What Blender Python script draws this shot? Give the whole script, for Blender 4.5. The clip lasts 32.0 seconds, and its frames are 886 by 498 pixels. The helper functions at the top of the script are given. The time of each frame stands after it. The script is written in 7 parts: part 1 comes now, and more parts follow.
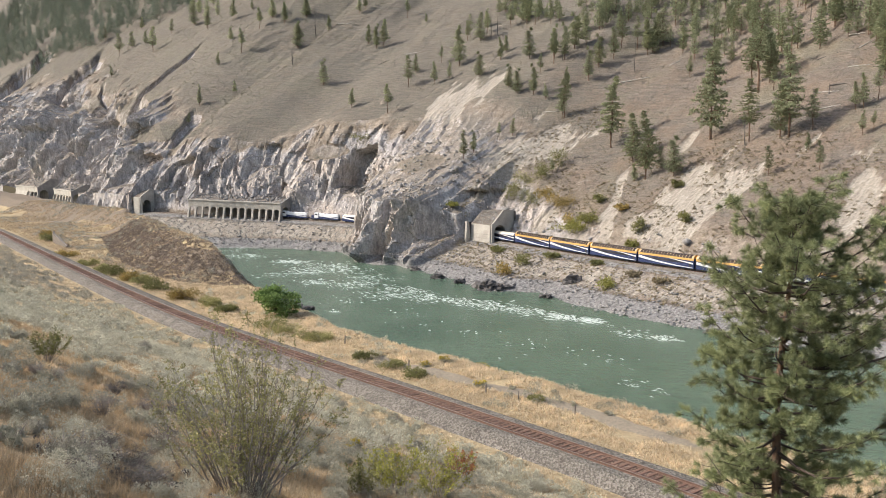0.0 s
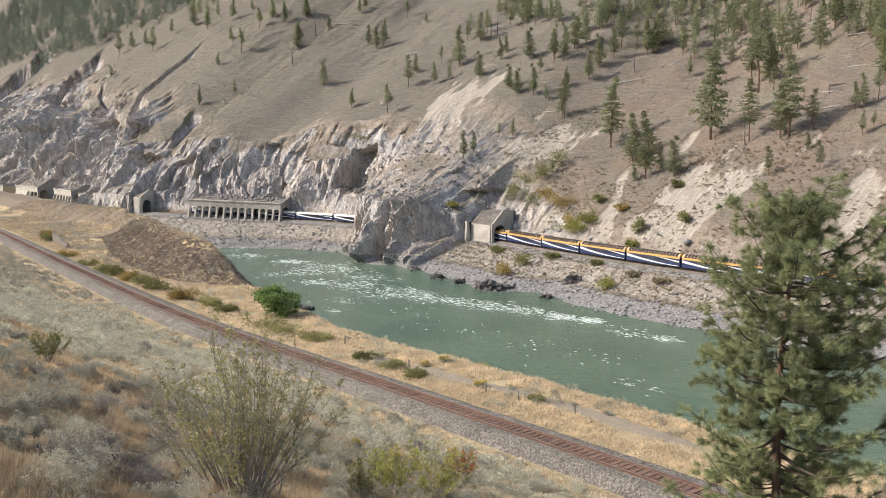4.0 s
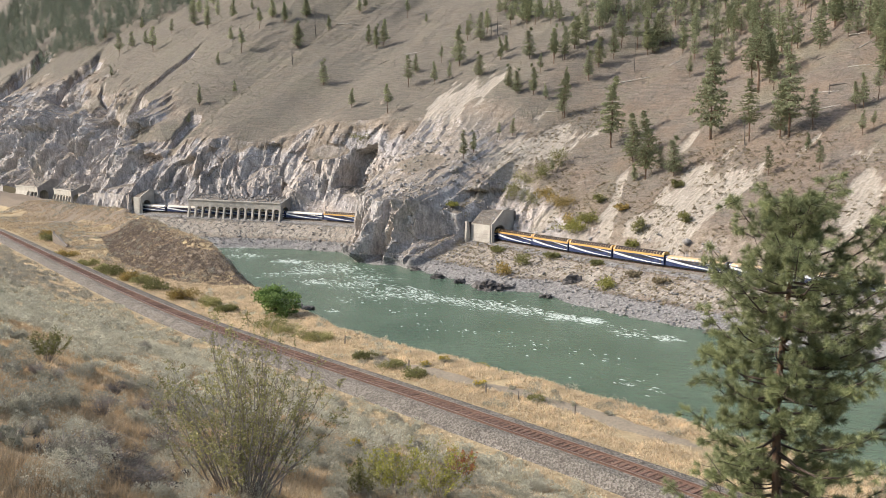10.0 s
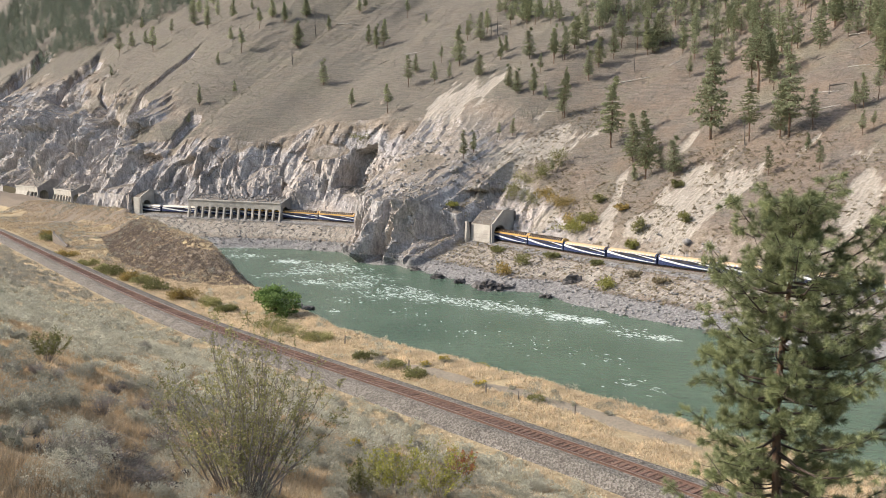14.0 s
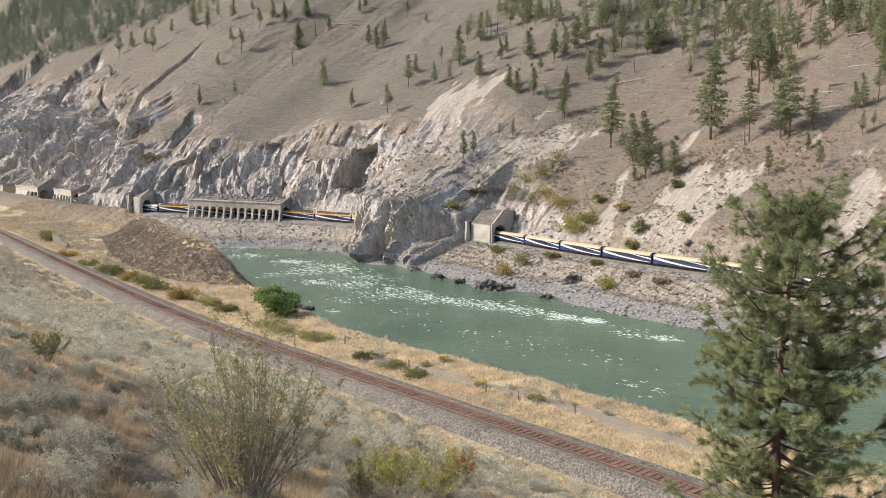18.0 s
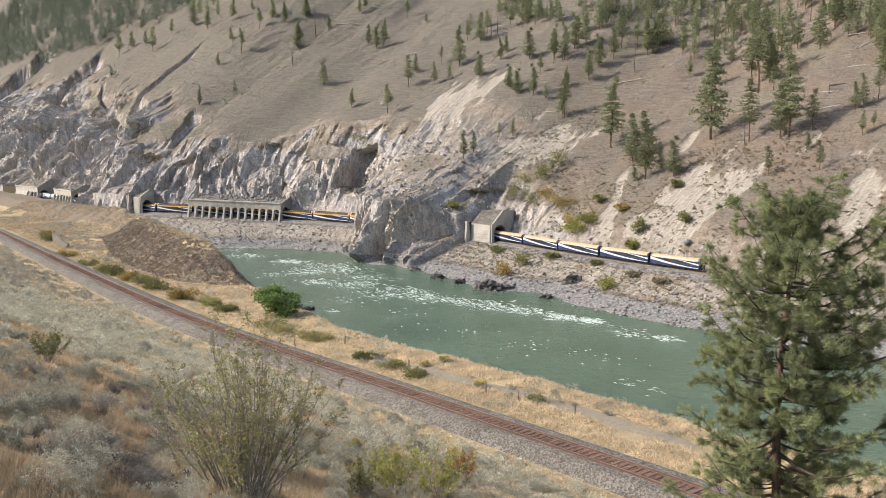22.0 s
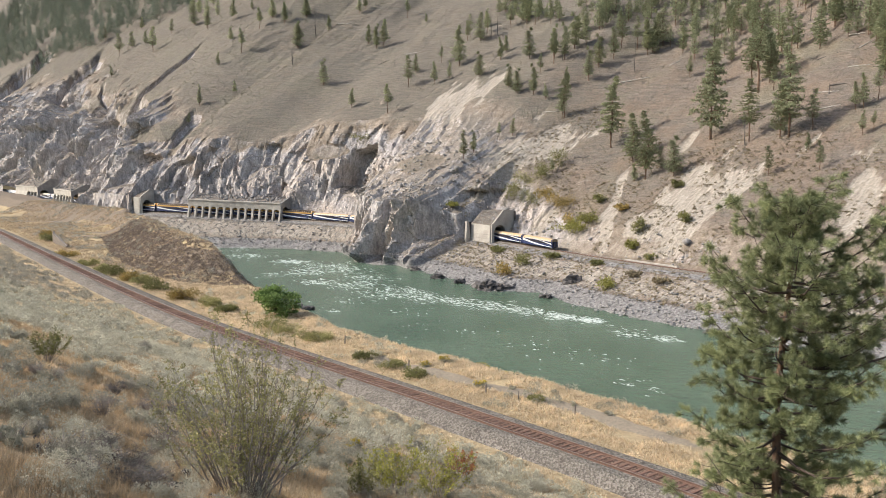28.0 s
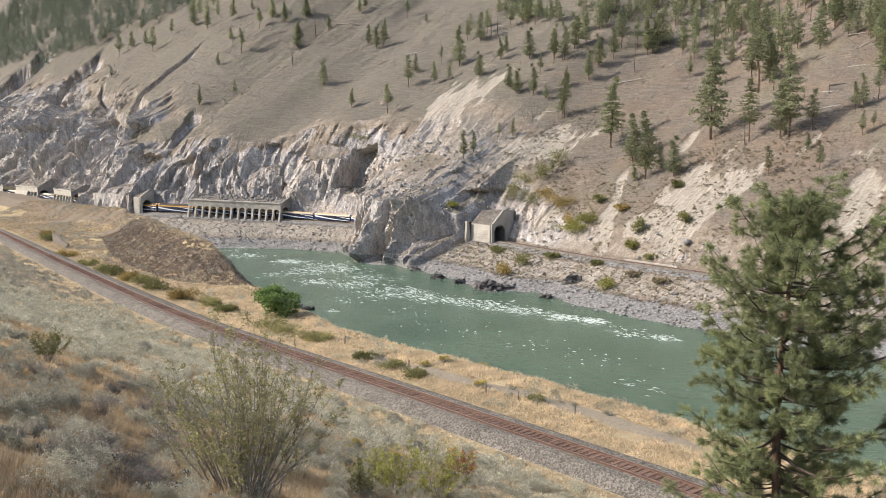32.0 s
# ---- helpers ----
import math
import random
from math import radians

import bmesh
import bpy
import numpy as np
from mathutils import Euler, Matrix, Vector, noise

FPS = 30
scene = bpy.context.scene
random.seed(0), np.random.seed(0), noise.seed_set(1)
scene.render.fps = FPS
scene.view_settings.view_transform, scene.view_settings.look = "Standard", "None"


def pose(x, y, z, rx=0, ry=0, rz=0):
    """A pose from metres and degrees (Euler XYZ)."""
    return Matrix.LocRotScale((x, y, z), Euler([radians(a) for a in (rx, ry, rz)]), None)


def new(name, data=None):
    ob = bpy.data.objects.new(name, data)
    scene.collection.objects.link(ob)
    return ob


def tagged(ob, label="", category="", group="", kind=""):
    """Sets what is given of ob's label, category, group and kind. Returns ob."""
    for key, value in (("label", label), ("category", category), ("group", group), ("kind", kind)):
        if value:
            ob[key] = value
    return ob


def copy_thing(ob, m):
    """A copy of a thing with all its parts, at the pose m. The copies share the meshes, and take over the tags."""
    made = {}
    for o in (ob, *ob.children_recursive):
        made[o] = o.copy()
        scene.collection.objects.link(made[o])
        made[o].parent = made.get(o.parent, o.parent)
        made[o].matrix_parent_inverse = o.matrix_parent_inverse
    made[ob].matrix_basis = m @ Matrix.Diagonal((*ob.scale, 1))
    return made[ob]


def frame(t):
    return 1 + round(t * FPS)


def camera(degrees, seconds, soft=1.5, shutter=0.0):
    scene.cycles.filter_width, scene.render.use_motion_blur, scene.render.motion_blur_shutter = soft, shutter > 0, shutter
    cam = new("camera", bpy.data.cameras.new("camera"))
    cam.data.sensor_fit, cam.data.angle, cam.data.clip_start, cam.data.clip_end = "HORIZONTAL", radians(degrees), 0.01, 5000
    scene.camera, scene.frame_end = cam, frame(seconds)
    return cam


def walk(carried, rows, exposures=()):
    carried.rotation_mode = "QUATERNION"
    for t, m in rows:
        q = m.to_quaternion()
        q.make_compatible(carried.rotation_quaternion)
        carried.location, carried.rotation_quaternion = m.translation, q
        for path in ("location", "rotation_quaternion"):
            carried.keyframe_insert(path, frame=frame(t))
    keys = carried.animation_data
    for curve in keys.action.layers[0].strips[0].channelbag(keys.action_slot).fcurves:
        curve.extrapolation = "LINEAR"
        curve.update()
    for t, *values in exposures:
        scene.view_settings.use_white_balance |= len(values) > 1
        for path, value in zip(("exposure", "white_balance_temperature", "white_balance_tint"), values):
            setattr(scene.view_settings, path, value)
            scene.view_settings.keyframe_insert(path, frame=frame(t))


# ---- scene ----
# ---------------------------------------------------------------- camera
EYE_Z = 54.0
cam = camera(54.57, 32.0, soft=0.65)
STAND = pose(0, 0, EYE_Z, 90 - 6.49, 0, 0)
walk(cam, [(0.0, STAND), (32.0, STAND)])
# ---------------------------------------------------------------- daylight
SUN_EL, SUN_AZ = radians(38), radians(268)
world = bpy.data.worlds.new("sky")
scene.world = world
world.use_nodes = True
sky_nodes = world.node_tree.nodes
sky = sky_nodes.new("ShaderNodeTexSky")
sky.sky_type, sky.sun_disc = "NISHITA", False
sky.sun_elevation, sky.sun_rotation = SUN_EL, SUN_AZ
sky.air_density, sky.dust_density = 1.2, 3.0
sky_nodes["Background"].inputs["Strength"].default_value = 0.15
world.node_tree.links.new(sky.outputs[0], sky_nodes["Background"].inputs["Color"])
sun = new("sun", bpy.data.lights.new("sun", "SUN"))
sun.data.energy, sun.data.angle, sun.data.color = 3.6, radians(0.6), (1.0, 0.945, 0.87)
to_sun = Vector((math.sin(SUN_AZ) * math.cos(SUN_EL), math.cos(SUN_AZ) * math.cos(SUN_EL), math.sin(SUN_EL)))
sun.matrix_world = to_sun.to_track_quat("Z", "Y").to_matrix().to_4x4()
scene.view_settings.exposure = 0.53
# ---------------------------------------------------------------- plan: curves of the two railways, the river and the slopes
def spline(knots, step=1.0):
    """A smooth plan curve through a few knots, resampled at even steps: points, unit tangents, arc length."""
    k = np.array(knots, float)
    chord = np.concatenate([[0], np.cumsum(np.hypot(*np.diff(k, axis=0).T))])
    slope = np.gradient(k, chord, axis=0)
    q = np.arange(0, chord[-1], 0.5)
    i = np.clip(np.searchsorted(chord, q, side="right") - 1, 0, len(k) - 2)
    h = (chord[i + 1] - chord[i])[:, None]
    a = ((q - chord[i])[:, None]) / h
    p = ((2 * a**3 - 3 * a**2 + 1) * k[i] + (a**3 - 2 * a**2 + a) * h * slope[i]
         + (-2 * a**3 + 3 * a**2) * k[i + 1] + (a**3 - a**2) * h * slope[i + 1])
    wide = np.exp(-0.5 * (np.arange(-60, 61) / 24.0) ** 2)
    wide /= wide.sum()
    p = np.stack([np.convolve(np.pad(c, 60, mode="reflect", reflect_type="odd"), wide, mode="valid") for c in p.T], 1)
    run = np.concatenate([[0], np.cumsum(np.hypot(*np.diff(p, axis=0).T))])
    s = np.arange(0, run[-1], step)
    p = np.stack([np.interp(s, run, p[:, 0]), np.interp(s, run, p[:, 1])], 1)
    t = np.gradient(p, s, axis=0)
    return p, t / np.linalg.norm(t, axis=1)[:, None], s


FAR_KNOTS = [(300, 30), (205, 140), (124, 240), (85, 289), (58, 330), (25, 387), (-8, 424), (-44, 461), (-91, 487),
             (-140, 499), (-173, 511), (-275, 622), (-296, 646), (-450, 800), (-900, 1270), (-1900, 2250)]
FAR_P, FAR_T, FAR_S = spline(FAR_KNOTS)
FAR_S = FAR_S - FAR_S[np.argmin(np.hypot(FAR_P[:, 0] - 124, FAR_P[:, 1] - 240))]


def far_z(s):
    """Height of the far railway's bed: level by the tunnel mouth, then climbing to the upstream tunnels."""
    s = np.asarray(s, float)
    return 13.4 + 0.0125 * np.clip(s - 150, 0, 240) + 0.016 * np.clip(s - 320, 0, 90)


NEAR_KNOTS = [(49.0, -2.0), (31.0, 29.0), (13.8, 52.3), (8.5, 58.1), (2.9, 64.4), (-2.3, 70.4), (-10.5, 80.4), (-24.5, 95.4),
              (-35.2, 109.1), (-46.1, 123.9), (-60.8, 144.3), (-81.0, 172.6), (-112.2, 216.6), (-175.5, 301.9), (-304.2, 468.0)]
NEAR_P, NEAR_T, NEAR_S = spline(NEAR_KNOTS)
NEAR_Z = 33.5


def far_at(s, d=0.0):
    """Plan point at arc length s on the far railway, d metres towards the mountain."""
    x, y = np.interp(s, FAR_S, FAR_P[:, 0]), np.interp(s, FAR_S, FAR_P[:, 1])
    tx, ty = np.interp(s, FAR_S, FAR_T[:, 0]), np.interp(s, FAR_S, FAR_T[:, 1])
    return x + ty * d, y - tx * d


def near_at(s, d=0.0):
    """Plan point at arc length s on the near railway, d metres towards the river."""
    x, y = np.interp(s, NEAR_S, NEAR_P[:, 0]), np.interp(s, NEAR_S, NEAR_P[:, 1])
    tx, ty = np.interp(s, NEAR_S, NEAR_T[:, 0]), np.interp(s, NEAR_S, NEAR_T[:, 1])
    return x + ty * d, y - tx * d
# ---------------------------------------------------------------- noise
def lattice(ix, iy, iz, seed):
    h = (ix.astype(np.int64) * 374761393 + iy.astype(np.int64) * 668265263 + iz.astype(np.int64) * 2147483647 + seed * 974634777) & 0xFFFFFFFF
    h = ((h ^ (h >> 13)) * 1274126177) & 0xFFFFFFFF
    h = ((h ^ (h >> 16)) * 2246822519) & 0xFFFFFFFF
    return ((h ^ (h >> 15)) & 0xFFFFFF) / float(0xFFFFFF) * 2 - 1


def value_noise(x, y, z=0.0, seed=0):
    """Smooth noise, -1 to 1."""
    x, y, z = np.broadcast_arrays(np.asarray(x, float), np.asarray(y, float), np.asarray(z, float))
    fx, fy, fz = np.floor(x), np.floor(y), np.floor(z)
    u, v, w = x - fx, y - fy, z - fz
    u, v, w = (a * a * a * (a * (a * 6 - 15) + 10) for a in (u, v, w))
    total = 0.0
    for a in (0, 1):
        for b in (0, 1):
            for c in (0, 1):
                k = (u if a else 1 - u) * (v if b else 1 - v) * (w if c else 1 - w)
                total = total + k * lattice(fx + a, fy + b, fz + c, seed)
    return total


def fbm(x, y, z=0.0, octaves=4, seed=0):
    total, amp = 0.0, 1.0
    for o in range(octaves):
        total = total + amp * value_noise(x * 2**o + 17 * o, y * 2**o - 9 * o, np.asarray(z) * 2**o, seed + o)
        amp *= 0.5
    return total / 1.6


def ridged(x, y, z=0.0, octaves=4, seed=0):
    """Sharp crests near 1, round hollows near -1."""
    total, amp = 0.0, 1.0
    for o in range(octaves):
        total = total + amp * (1 - 2.6 * np.abs(value_noise(x * 2**o + 7 * o, y * 2**o + 5 * o, np.asarray(z) * 2**o, seed + o)))
        amp *= 0.52
    return total / 1.9


def cells(x, y, z, seed=0):
    """Jittered cells: a random value for each cell, and how far a point lies from the cell's border."""
    fx, fy, fz = np.floor(x), np.floor(y), np.floor(z)
    best, second, value = np.full(x.shape, 9.0), np.full(x.shape, 9.0), np.zeros(x.shape)
    for a in (-1, 0, 1):
        for b in (-1, 0, 1):
            for c in (-1, 0, 1):
                cx, cy, cz = fx + a, fy + b, fz + c
                px, py, pz = (cc + 0.5 + 0.42 * lattice(cx, cy, cz, seed + k) for k, cc in ((1, cx), (2, cy), (3, cz)))
                d = (x - px) ** 2 + (y - py) ** 2 + (z - pz) ** 2
                near = d < best
                second = np.where(near, best, np.minimum(second, d))
                tilt = lattice(cx, cy, cz, seed + 5) * (x - px) + lattice(cx, cy, cz, seed + 6) * (y - py)
                value = np.where(near, lattice(cx, cy, cz, seed + 4) + 1.3 * tilt, value)
                best = np.where(near, d, best)
    return value, np.sqrt(second) - np.sqrt(best)


def ease(a, lo, hi):
    a = np.clip((a - lo) / (hi - lo), 0, 1)
    return a * a * (3 - 2 * a)


# ---------------------------------------------------------------- the far side: bank, railway bench, cliffs and mountain
WATER_Z = 2.5
SHORE = [(-400, -40), (-18, -35), (42, -35), (61, -37), (86, -37), (108, -32), (114, -36), (124, -45), (169, -42), (209, -36), (220, -42), (236, -41),
         (248, -31), (270, -24), (312, -29), (352, -38), (383, -35), (480, -34), (700, -34), (1500, -40)]
CLIFF_TOP = [(-400, 34), (0, 30), (60, 27), (150, 27), (178, 40), (215, 66), (260, 74), (300, 70), (340, 66), (385, 63), (422, 62), (434, 58), (462, 70), (500, 86), (540, 94), (600, 104),
             (700, 110), (1500, 115)]
CLIFF_TAN = [(-400, 1.0), (120, 1.0), (178, 1.35), (230, 1.7), (330, 1.9), (420, 1.8), (520, 1.5), (1500, 1.5)]
HILL_TAN = [(-400, 0.66), (60, 0.66), (150, 0.62), (280, 0.58), (400, 0.60), (500, 0.72), (700, 0.80), (1500, 0.85)]


def hill_at(s, d):
    """As far_at, but the slope's lines fan out evenly and never cross."""
    wide = np.exp(-0.5 * (np.arange(-300, 301) / 110.0) ** 2)
    tx, ty = (np.convolve(np.pad(c, 300, mode="edge"), wide / wide.sum(), mode="valid") for c in FAR_T.T)
    far = ease(np.abs(d), 5, 60)
    x, y = np.interp(s, FAR_S, FAR_P[:, 0]), np.interp(s, FAR_S, FAR_P[:, 1])
    ax = (1 - far) * np.interp(s, FAR_S, FAR_T[:, 0]) + far * np.interp(s, FAR_S, tx)
    ay = (1 - far) * np.interp(s, FAR_S, FAR_T[:, 1]) + far * np.interp(s, FAR_S, ty)
    n = np.hypot(ax, ay)
    return x + ay / n * d, y - ax / n * d


def knots(table, s):
    k = np.array(table, float)
    return np.interp(s, k[:, 0], k[:, 1])


def spur(s):
    """1 where rock stands over the railway (tunnels), 0 where the bench lies open."""
    a = ease(s, 191, 195) * (1 - ease(s, 262, 267))
    b = ease(s, 428, 431) * (1 - ease(s, 508, 513))
    c = ease(s, 690, 694)
    return np.maximum(np.maximum(a, b), c)


# bare pale slides: place along the railway, height, half widths, lean
SLIDES = [(256, 82, 14, 17, 0.1), (193, 54, 15, 13, 0.25), (128, 31, 4, 17, -0.9), (84, 36, 17, 17, 0.25), (23, 37, 8, 14, -0.24), (120, 58, 3.5, 5, -0.6), (159, 24, 7, 6, 0.46), (100, 24, 14, 5, 0.2)]


def slide_weight(s, d, z):
    w = np.zeros(s.shape)
    for cs, cz, hs, hz, lean in SLIDES:
        q = np.sqrt(((s - cs + lean * (z - cz)) / hs) ** 2 + ((z - cz) / hz) ** 2)
        w = np.maximum(w, 1 - ease(q * (1 + 0.8 * fbm(s / 6, z / 9, 0, 4, seed=25)), 0.35, 1.35))
    return w


# ravines in the upper slope: lower end and upper end (place along the railway, height), depth, width of the open side
RAVINES = [(556, 84, 566, 142, 8, 8), (722, 92, 780, 156, 24, 34), (940, 106, 975, 186, 28, 44), (436, 60, 452, 84, 8, 12), (536, 66, 560, 100, 10, 14), (600, 70, 660, 112, 16, 22)]


# weedy ramps between the cliffs: place along the railway, height, half widths, lean
RAMPS = [(462, 66, 30, 9, 1.2), (236, 48, 20, 6, 0.3), (318, 54, 14, 5, 0.7), (560, 84, 30, 12, 0.8), (660, 92, 34, 10, 0.8)]


# hollows in the cliffs, deep enough to hold shade: place along the railway, height, half widths, depth, lean
ALCOVES = [(297, 44, 9.5, 11, 12, 0.25), (352, 51, 4.5, 7, 5, -0.2), (447, 42, 15, 10, 9, 0.3), (411, 38, 7, 10, 6, 0.4), (700, 54, 17, 17, 8, 0.2), (656, 64, 5, 20, 6, 0.3),
           (197, 29, 5, 5, 7, 0.0), (392, 46, 4, 9, 4, 0.3), (505, 58, 9, 13, 7, 0.5), (600, 58, 6, 18, 6, 0.4)]


def alcove_depth(s, z):
    """Depth in metres of the hollows: steep walls, ragged rims."""
    deep = np.zeros(s.shape)
    rag_s, rag_z = 1.8 * fbm(s / 7, z / 7, 0, 3, seed=33), 2.2 * fbm(s / 6, z / 8, 4.0, 3, seed=34)
    for cs, cz, hs, hz, depth, lean in ALCOVES:
        a = np.abs(s - cs + lean * (z - cz) + rag_s) / hs
        b = np.abs(z - cz + rag_z) / hz
        deep = np.maximum(deep, depth * (1 - ease(a, 0.78, 1.1)) * (1 - ease(b, 0.75, 1.1)))
    return deep


def ravine_weight(s, z):
    """Depth in metres of the ravines, steep on their upstream side, and a 0 to 1 weight of the bare rock in them."""
    deep, bare = np.zeros(s.shape), np.zeros(s.shape)
    for s0, z0, s1, z1, depth, width in RAVINES:
        a = (z - z0) / (z1 - z0)
        q = s - (s0 + (s1 - s0) * a) - (0.25 * width + 2.0) * fbm(z / 13, s / 40, 0, 4, seed=27)
        k = np.where(q > 0, np.exp(-((q / (0.15 * width)) ** 2)), np.exp(-((q / width) ** 2)))
        k = k * ease(a, -0.25, 0.1) * (1 - ease(a, 0.6, 1.1))
        deep = np.maximum(deep, depth * k)
        bare = np.maximum(bare, ease(k, 0.25, 0.6) * np.where(q > -0.45 * width, 1, 0.35))
    return deep, bare


def far_sheet(s_list, rows=(6, 34, 24, 120, 130, 50, 24)):
    """The far side as a grid: along the railway and up the slope. Returns points, s, height and a cliff weight."""
    s = np.asarray(s_list, float)
    bumpy = 5 * value_noise(s / 40, 3.3, seed=4)
    zt = far_z(s)
    w = spur(s)
    ds = knots(SHORE, s) + 1.2 * fbm(s / 9, 1.7, seed=5)
    zc = knots(CLIFF_TOP, s) + bumpy
    tc, th = knots(CLIFF_TAN, s), knots(HILL_TAN, s)
    foot = 4.6
    tower = ease(s, 225.5, 227.5) * (1 - ease(s, 240, 245)) + 0.9 * ease(s, 200, 204) * (1 - ease(s, 214.0, 216.0))
    cleft = 1.3 * ease(s, 215.5, 217) * (1 - ease(s, 224.5, 226))
    dc = foot + (zc - zt) / tc
    e = ease(s, 192, 214) * (1 - ease(s, 420, 425))
    K = [(-110 + 0 * s, -9 + 0 * s), (ds, WATER_Z - 0.4 + 0 * s),
         ((1 - w) * -4.4 + w * ((1 - e) * -6.5 + e * (ds + 9)), (1 - w) * (zt - 0.5) + w * ((1 - e) * (zt + 1.5) + e * (WATER_Z + 11))),
         ((1 - w) * foot + w * ((1 - e) * -3.5 + e * (ds * 0.55 - 3)), (1 - w) * (zt - 0.25) + w * (zt + 9.5 + 7.5 * e)),
         (dc, zc), (dc + 130, zc + 130 * th), (dc + 330, zc + 330 * th + 10), (dc + 900, zc + 900 * th + 20)]
    D, Z, V = [], [], []
    for k, n in enumerate(rows):
        a = np.arange(n if k < len(rows) - 1 else n + 1)[:, None] / n
        D.append(K[k][0] + a * (K[k + 1][0] - K[k][0]))
        Z.append(K[k][1] + a * (K[k + 1][1] - K[k][1]))
        V.append(k + a + 0 * s)
    D, Z, V = np.vstack(D), np.vstack(Z), np.vstack(V)
    S = np.broadcast_to(s, D.shape)
    W = np.broadcast_to(w, D.shape)
    # the open bench stays flat; bank is loose stone; cliffs are broken; the hill rolls
    bench = np.exp(-((np.abs(V - 2.5) / 0.62) ** 6)) * (1 - W)
    cliff = ease(V, 2.9, 3.2) * (1 - ease(V, 3.55 + 0.30 * value_noise(S / 17, D / 20, seed=21) + 0.2 * value_noise(S / 5, D / 9, seed=22), 4.2 + 0.15 * value_noise(S / 6, D / 8, seed=23)))
    cliff = np.maximum(cliff, W * ease(V, 1.0, 1.25) * (1 - ease(V, 3.8, 4.3)))
    cliff = cliff * (0.25 + 0.75 * np.maximum(np.maximum(ease(S, 128, 172), ease(S, 136, 142) * (1 - ease(V, 3.45, 3.8))), 0.8 * ease(value_noise(S / 16, Z / 14, seed=26), 0.1, 0.6)))
    for cs, cz, hs, hz, lean in RAMPS:
        q = np.hypot((S - cs + lean * (Z - cz)) / hs, (Z - cz) / hz) + 0.35 * fbm(S / 8, Z / 8, 0, 3, seed=35)
        cliff = cliff * (1 - 0.85 * (1 - ease(q, 0.6, 1.15)))
    tall = np.clip((np.broadcast_to(zc - zt, D.shape)) / 45, 0.2, 1.25)
    warp = 9 * value_noise(S / 45, Z / 50, seed=30) + 3 * value_noise(S / 14, Z / 16, seed=29)
    rib = S + warp
    rough = 7.5 * ridged(rib / 42, Z / 130, D / 150, 2, seed=31) + 3.4 * ridged(rib / 12, Z / 60, D / 50, 3, seed=41)
    rough = rough + ease(S, 424, 470) * (6.5 * ridged((S - 0.35 * Z) / 58, Z / 260, 3.0, 2, seed=65) - 2.0)
    big, big_gap = cells((S + 0.35 * warp) / 5.5, Z / 17, D / 16, seed=51)
    small, small_gap = cells((S + 0.3 * Z) / 2.4, Z / 6.5, D / 7, seed=57)
    rough = rough + 1.5 * big - 0.6 * np.exp(-big_gap / 0.07) + 0.38 * small - 0.12 * np.exp(-small_gap / 0.10) + 1.1 * ridged(rib / 5.0, Z / 34, D / 30, 2, seed=63)
    tall = tall * (1 + 0.7 * ease(S, 430, 560)) * (1 - 0.3 * W * ease(S, 424, 428) * (1 - ease(Z, 30, 60)))
    tall = tall * (1 - 0.5 * ease(S, 196, 206) * (1 - ease(S, 264, 274)) * ease(V, 3.0, 3.25))
    out = cliff * tall * (rough - 1.0) * ease(np.abs(V - 2.98) + W, 0.0, 0.35)
    bank = ease(V, 0.9, 1.15) * (1 - ease(V, 1.75, 2.0)) * (1 - W)
    out = out + bank * (1.1 * ridged((S + 0.8 * Z) / 9, Z / 14, 0, 4, seed=61) + 1.8 * value_noise(S / 22, Z / 30, seed=62))
    hill = ease(V, 3.9, 4.6)
    gully = 4.0 * ridged((S + 0.25 * D) / 75, D / 260, 0, 2, seed=71) + ease(S, 390, 500) * (5.0 * ridged((S + 0.55 * D) / 48, D / 170, 0, 3, seed=75) - 1.5) + 1.9 * fbm(S / 15, D / 26, 0, 4, seed=72) - 0.8 * slide_weight(S, D, Z) * np.abs(value_noise(S / 2.2, D / 30, seed=74))
    Z = Z + hill * gully * ease(V, 3.9, 5.0) + 0.12 * bench * value_noise(S / 3, D / 2, seed=73)
    pale = slide_weight(S, D, Z)
    Z = Z - 2.2 * pale * hill
    deep, bare = ravine_weight(S, Z)
    upper = ease(V, 3.6, 4.05)
    D = D - out + deep * ease(V, 3.3, 3.8) * (1 - upper) + alcove_depth(S, Z) * ease(V, 2.96, 3.15)
    Z = Z - 0.8 * deep * upper
    ledge = 30.5 + 2.5 * value_noise(S / 4, 7.7, seed=36)
    D = D + (4.5 * cleft - 4.0 * tower - 1.1 * ridged(S / 3.2, Z / 60, 0, 2, seed=37)) * e * W * ease(Z, 2.5, 6.5) * (1 - ease(Z, ledge, ledge + 3.5))
    D = np.where((W > 0.5) & (V > 1.9) & (Z < np.broadcast_to(zt, D.shape) + 10.5), np.minimum(D, -4.8), D)
    cliff = np.maximum(cliff, 0.85 * bare * ease(V, 3.3, 3.8))
    D = np.where((V >= 3) & (Z < np.broadcast_to(zt, D.shape) + 13), np.maximum(D, 4.7 - 900 * W), D)
    Z = Z + 0.3 * out * cliff
    x, y = hill_at(S, D)
    return np.stack([x, y, Z], -1), S, D, V, cliff, W, pale


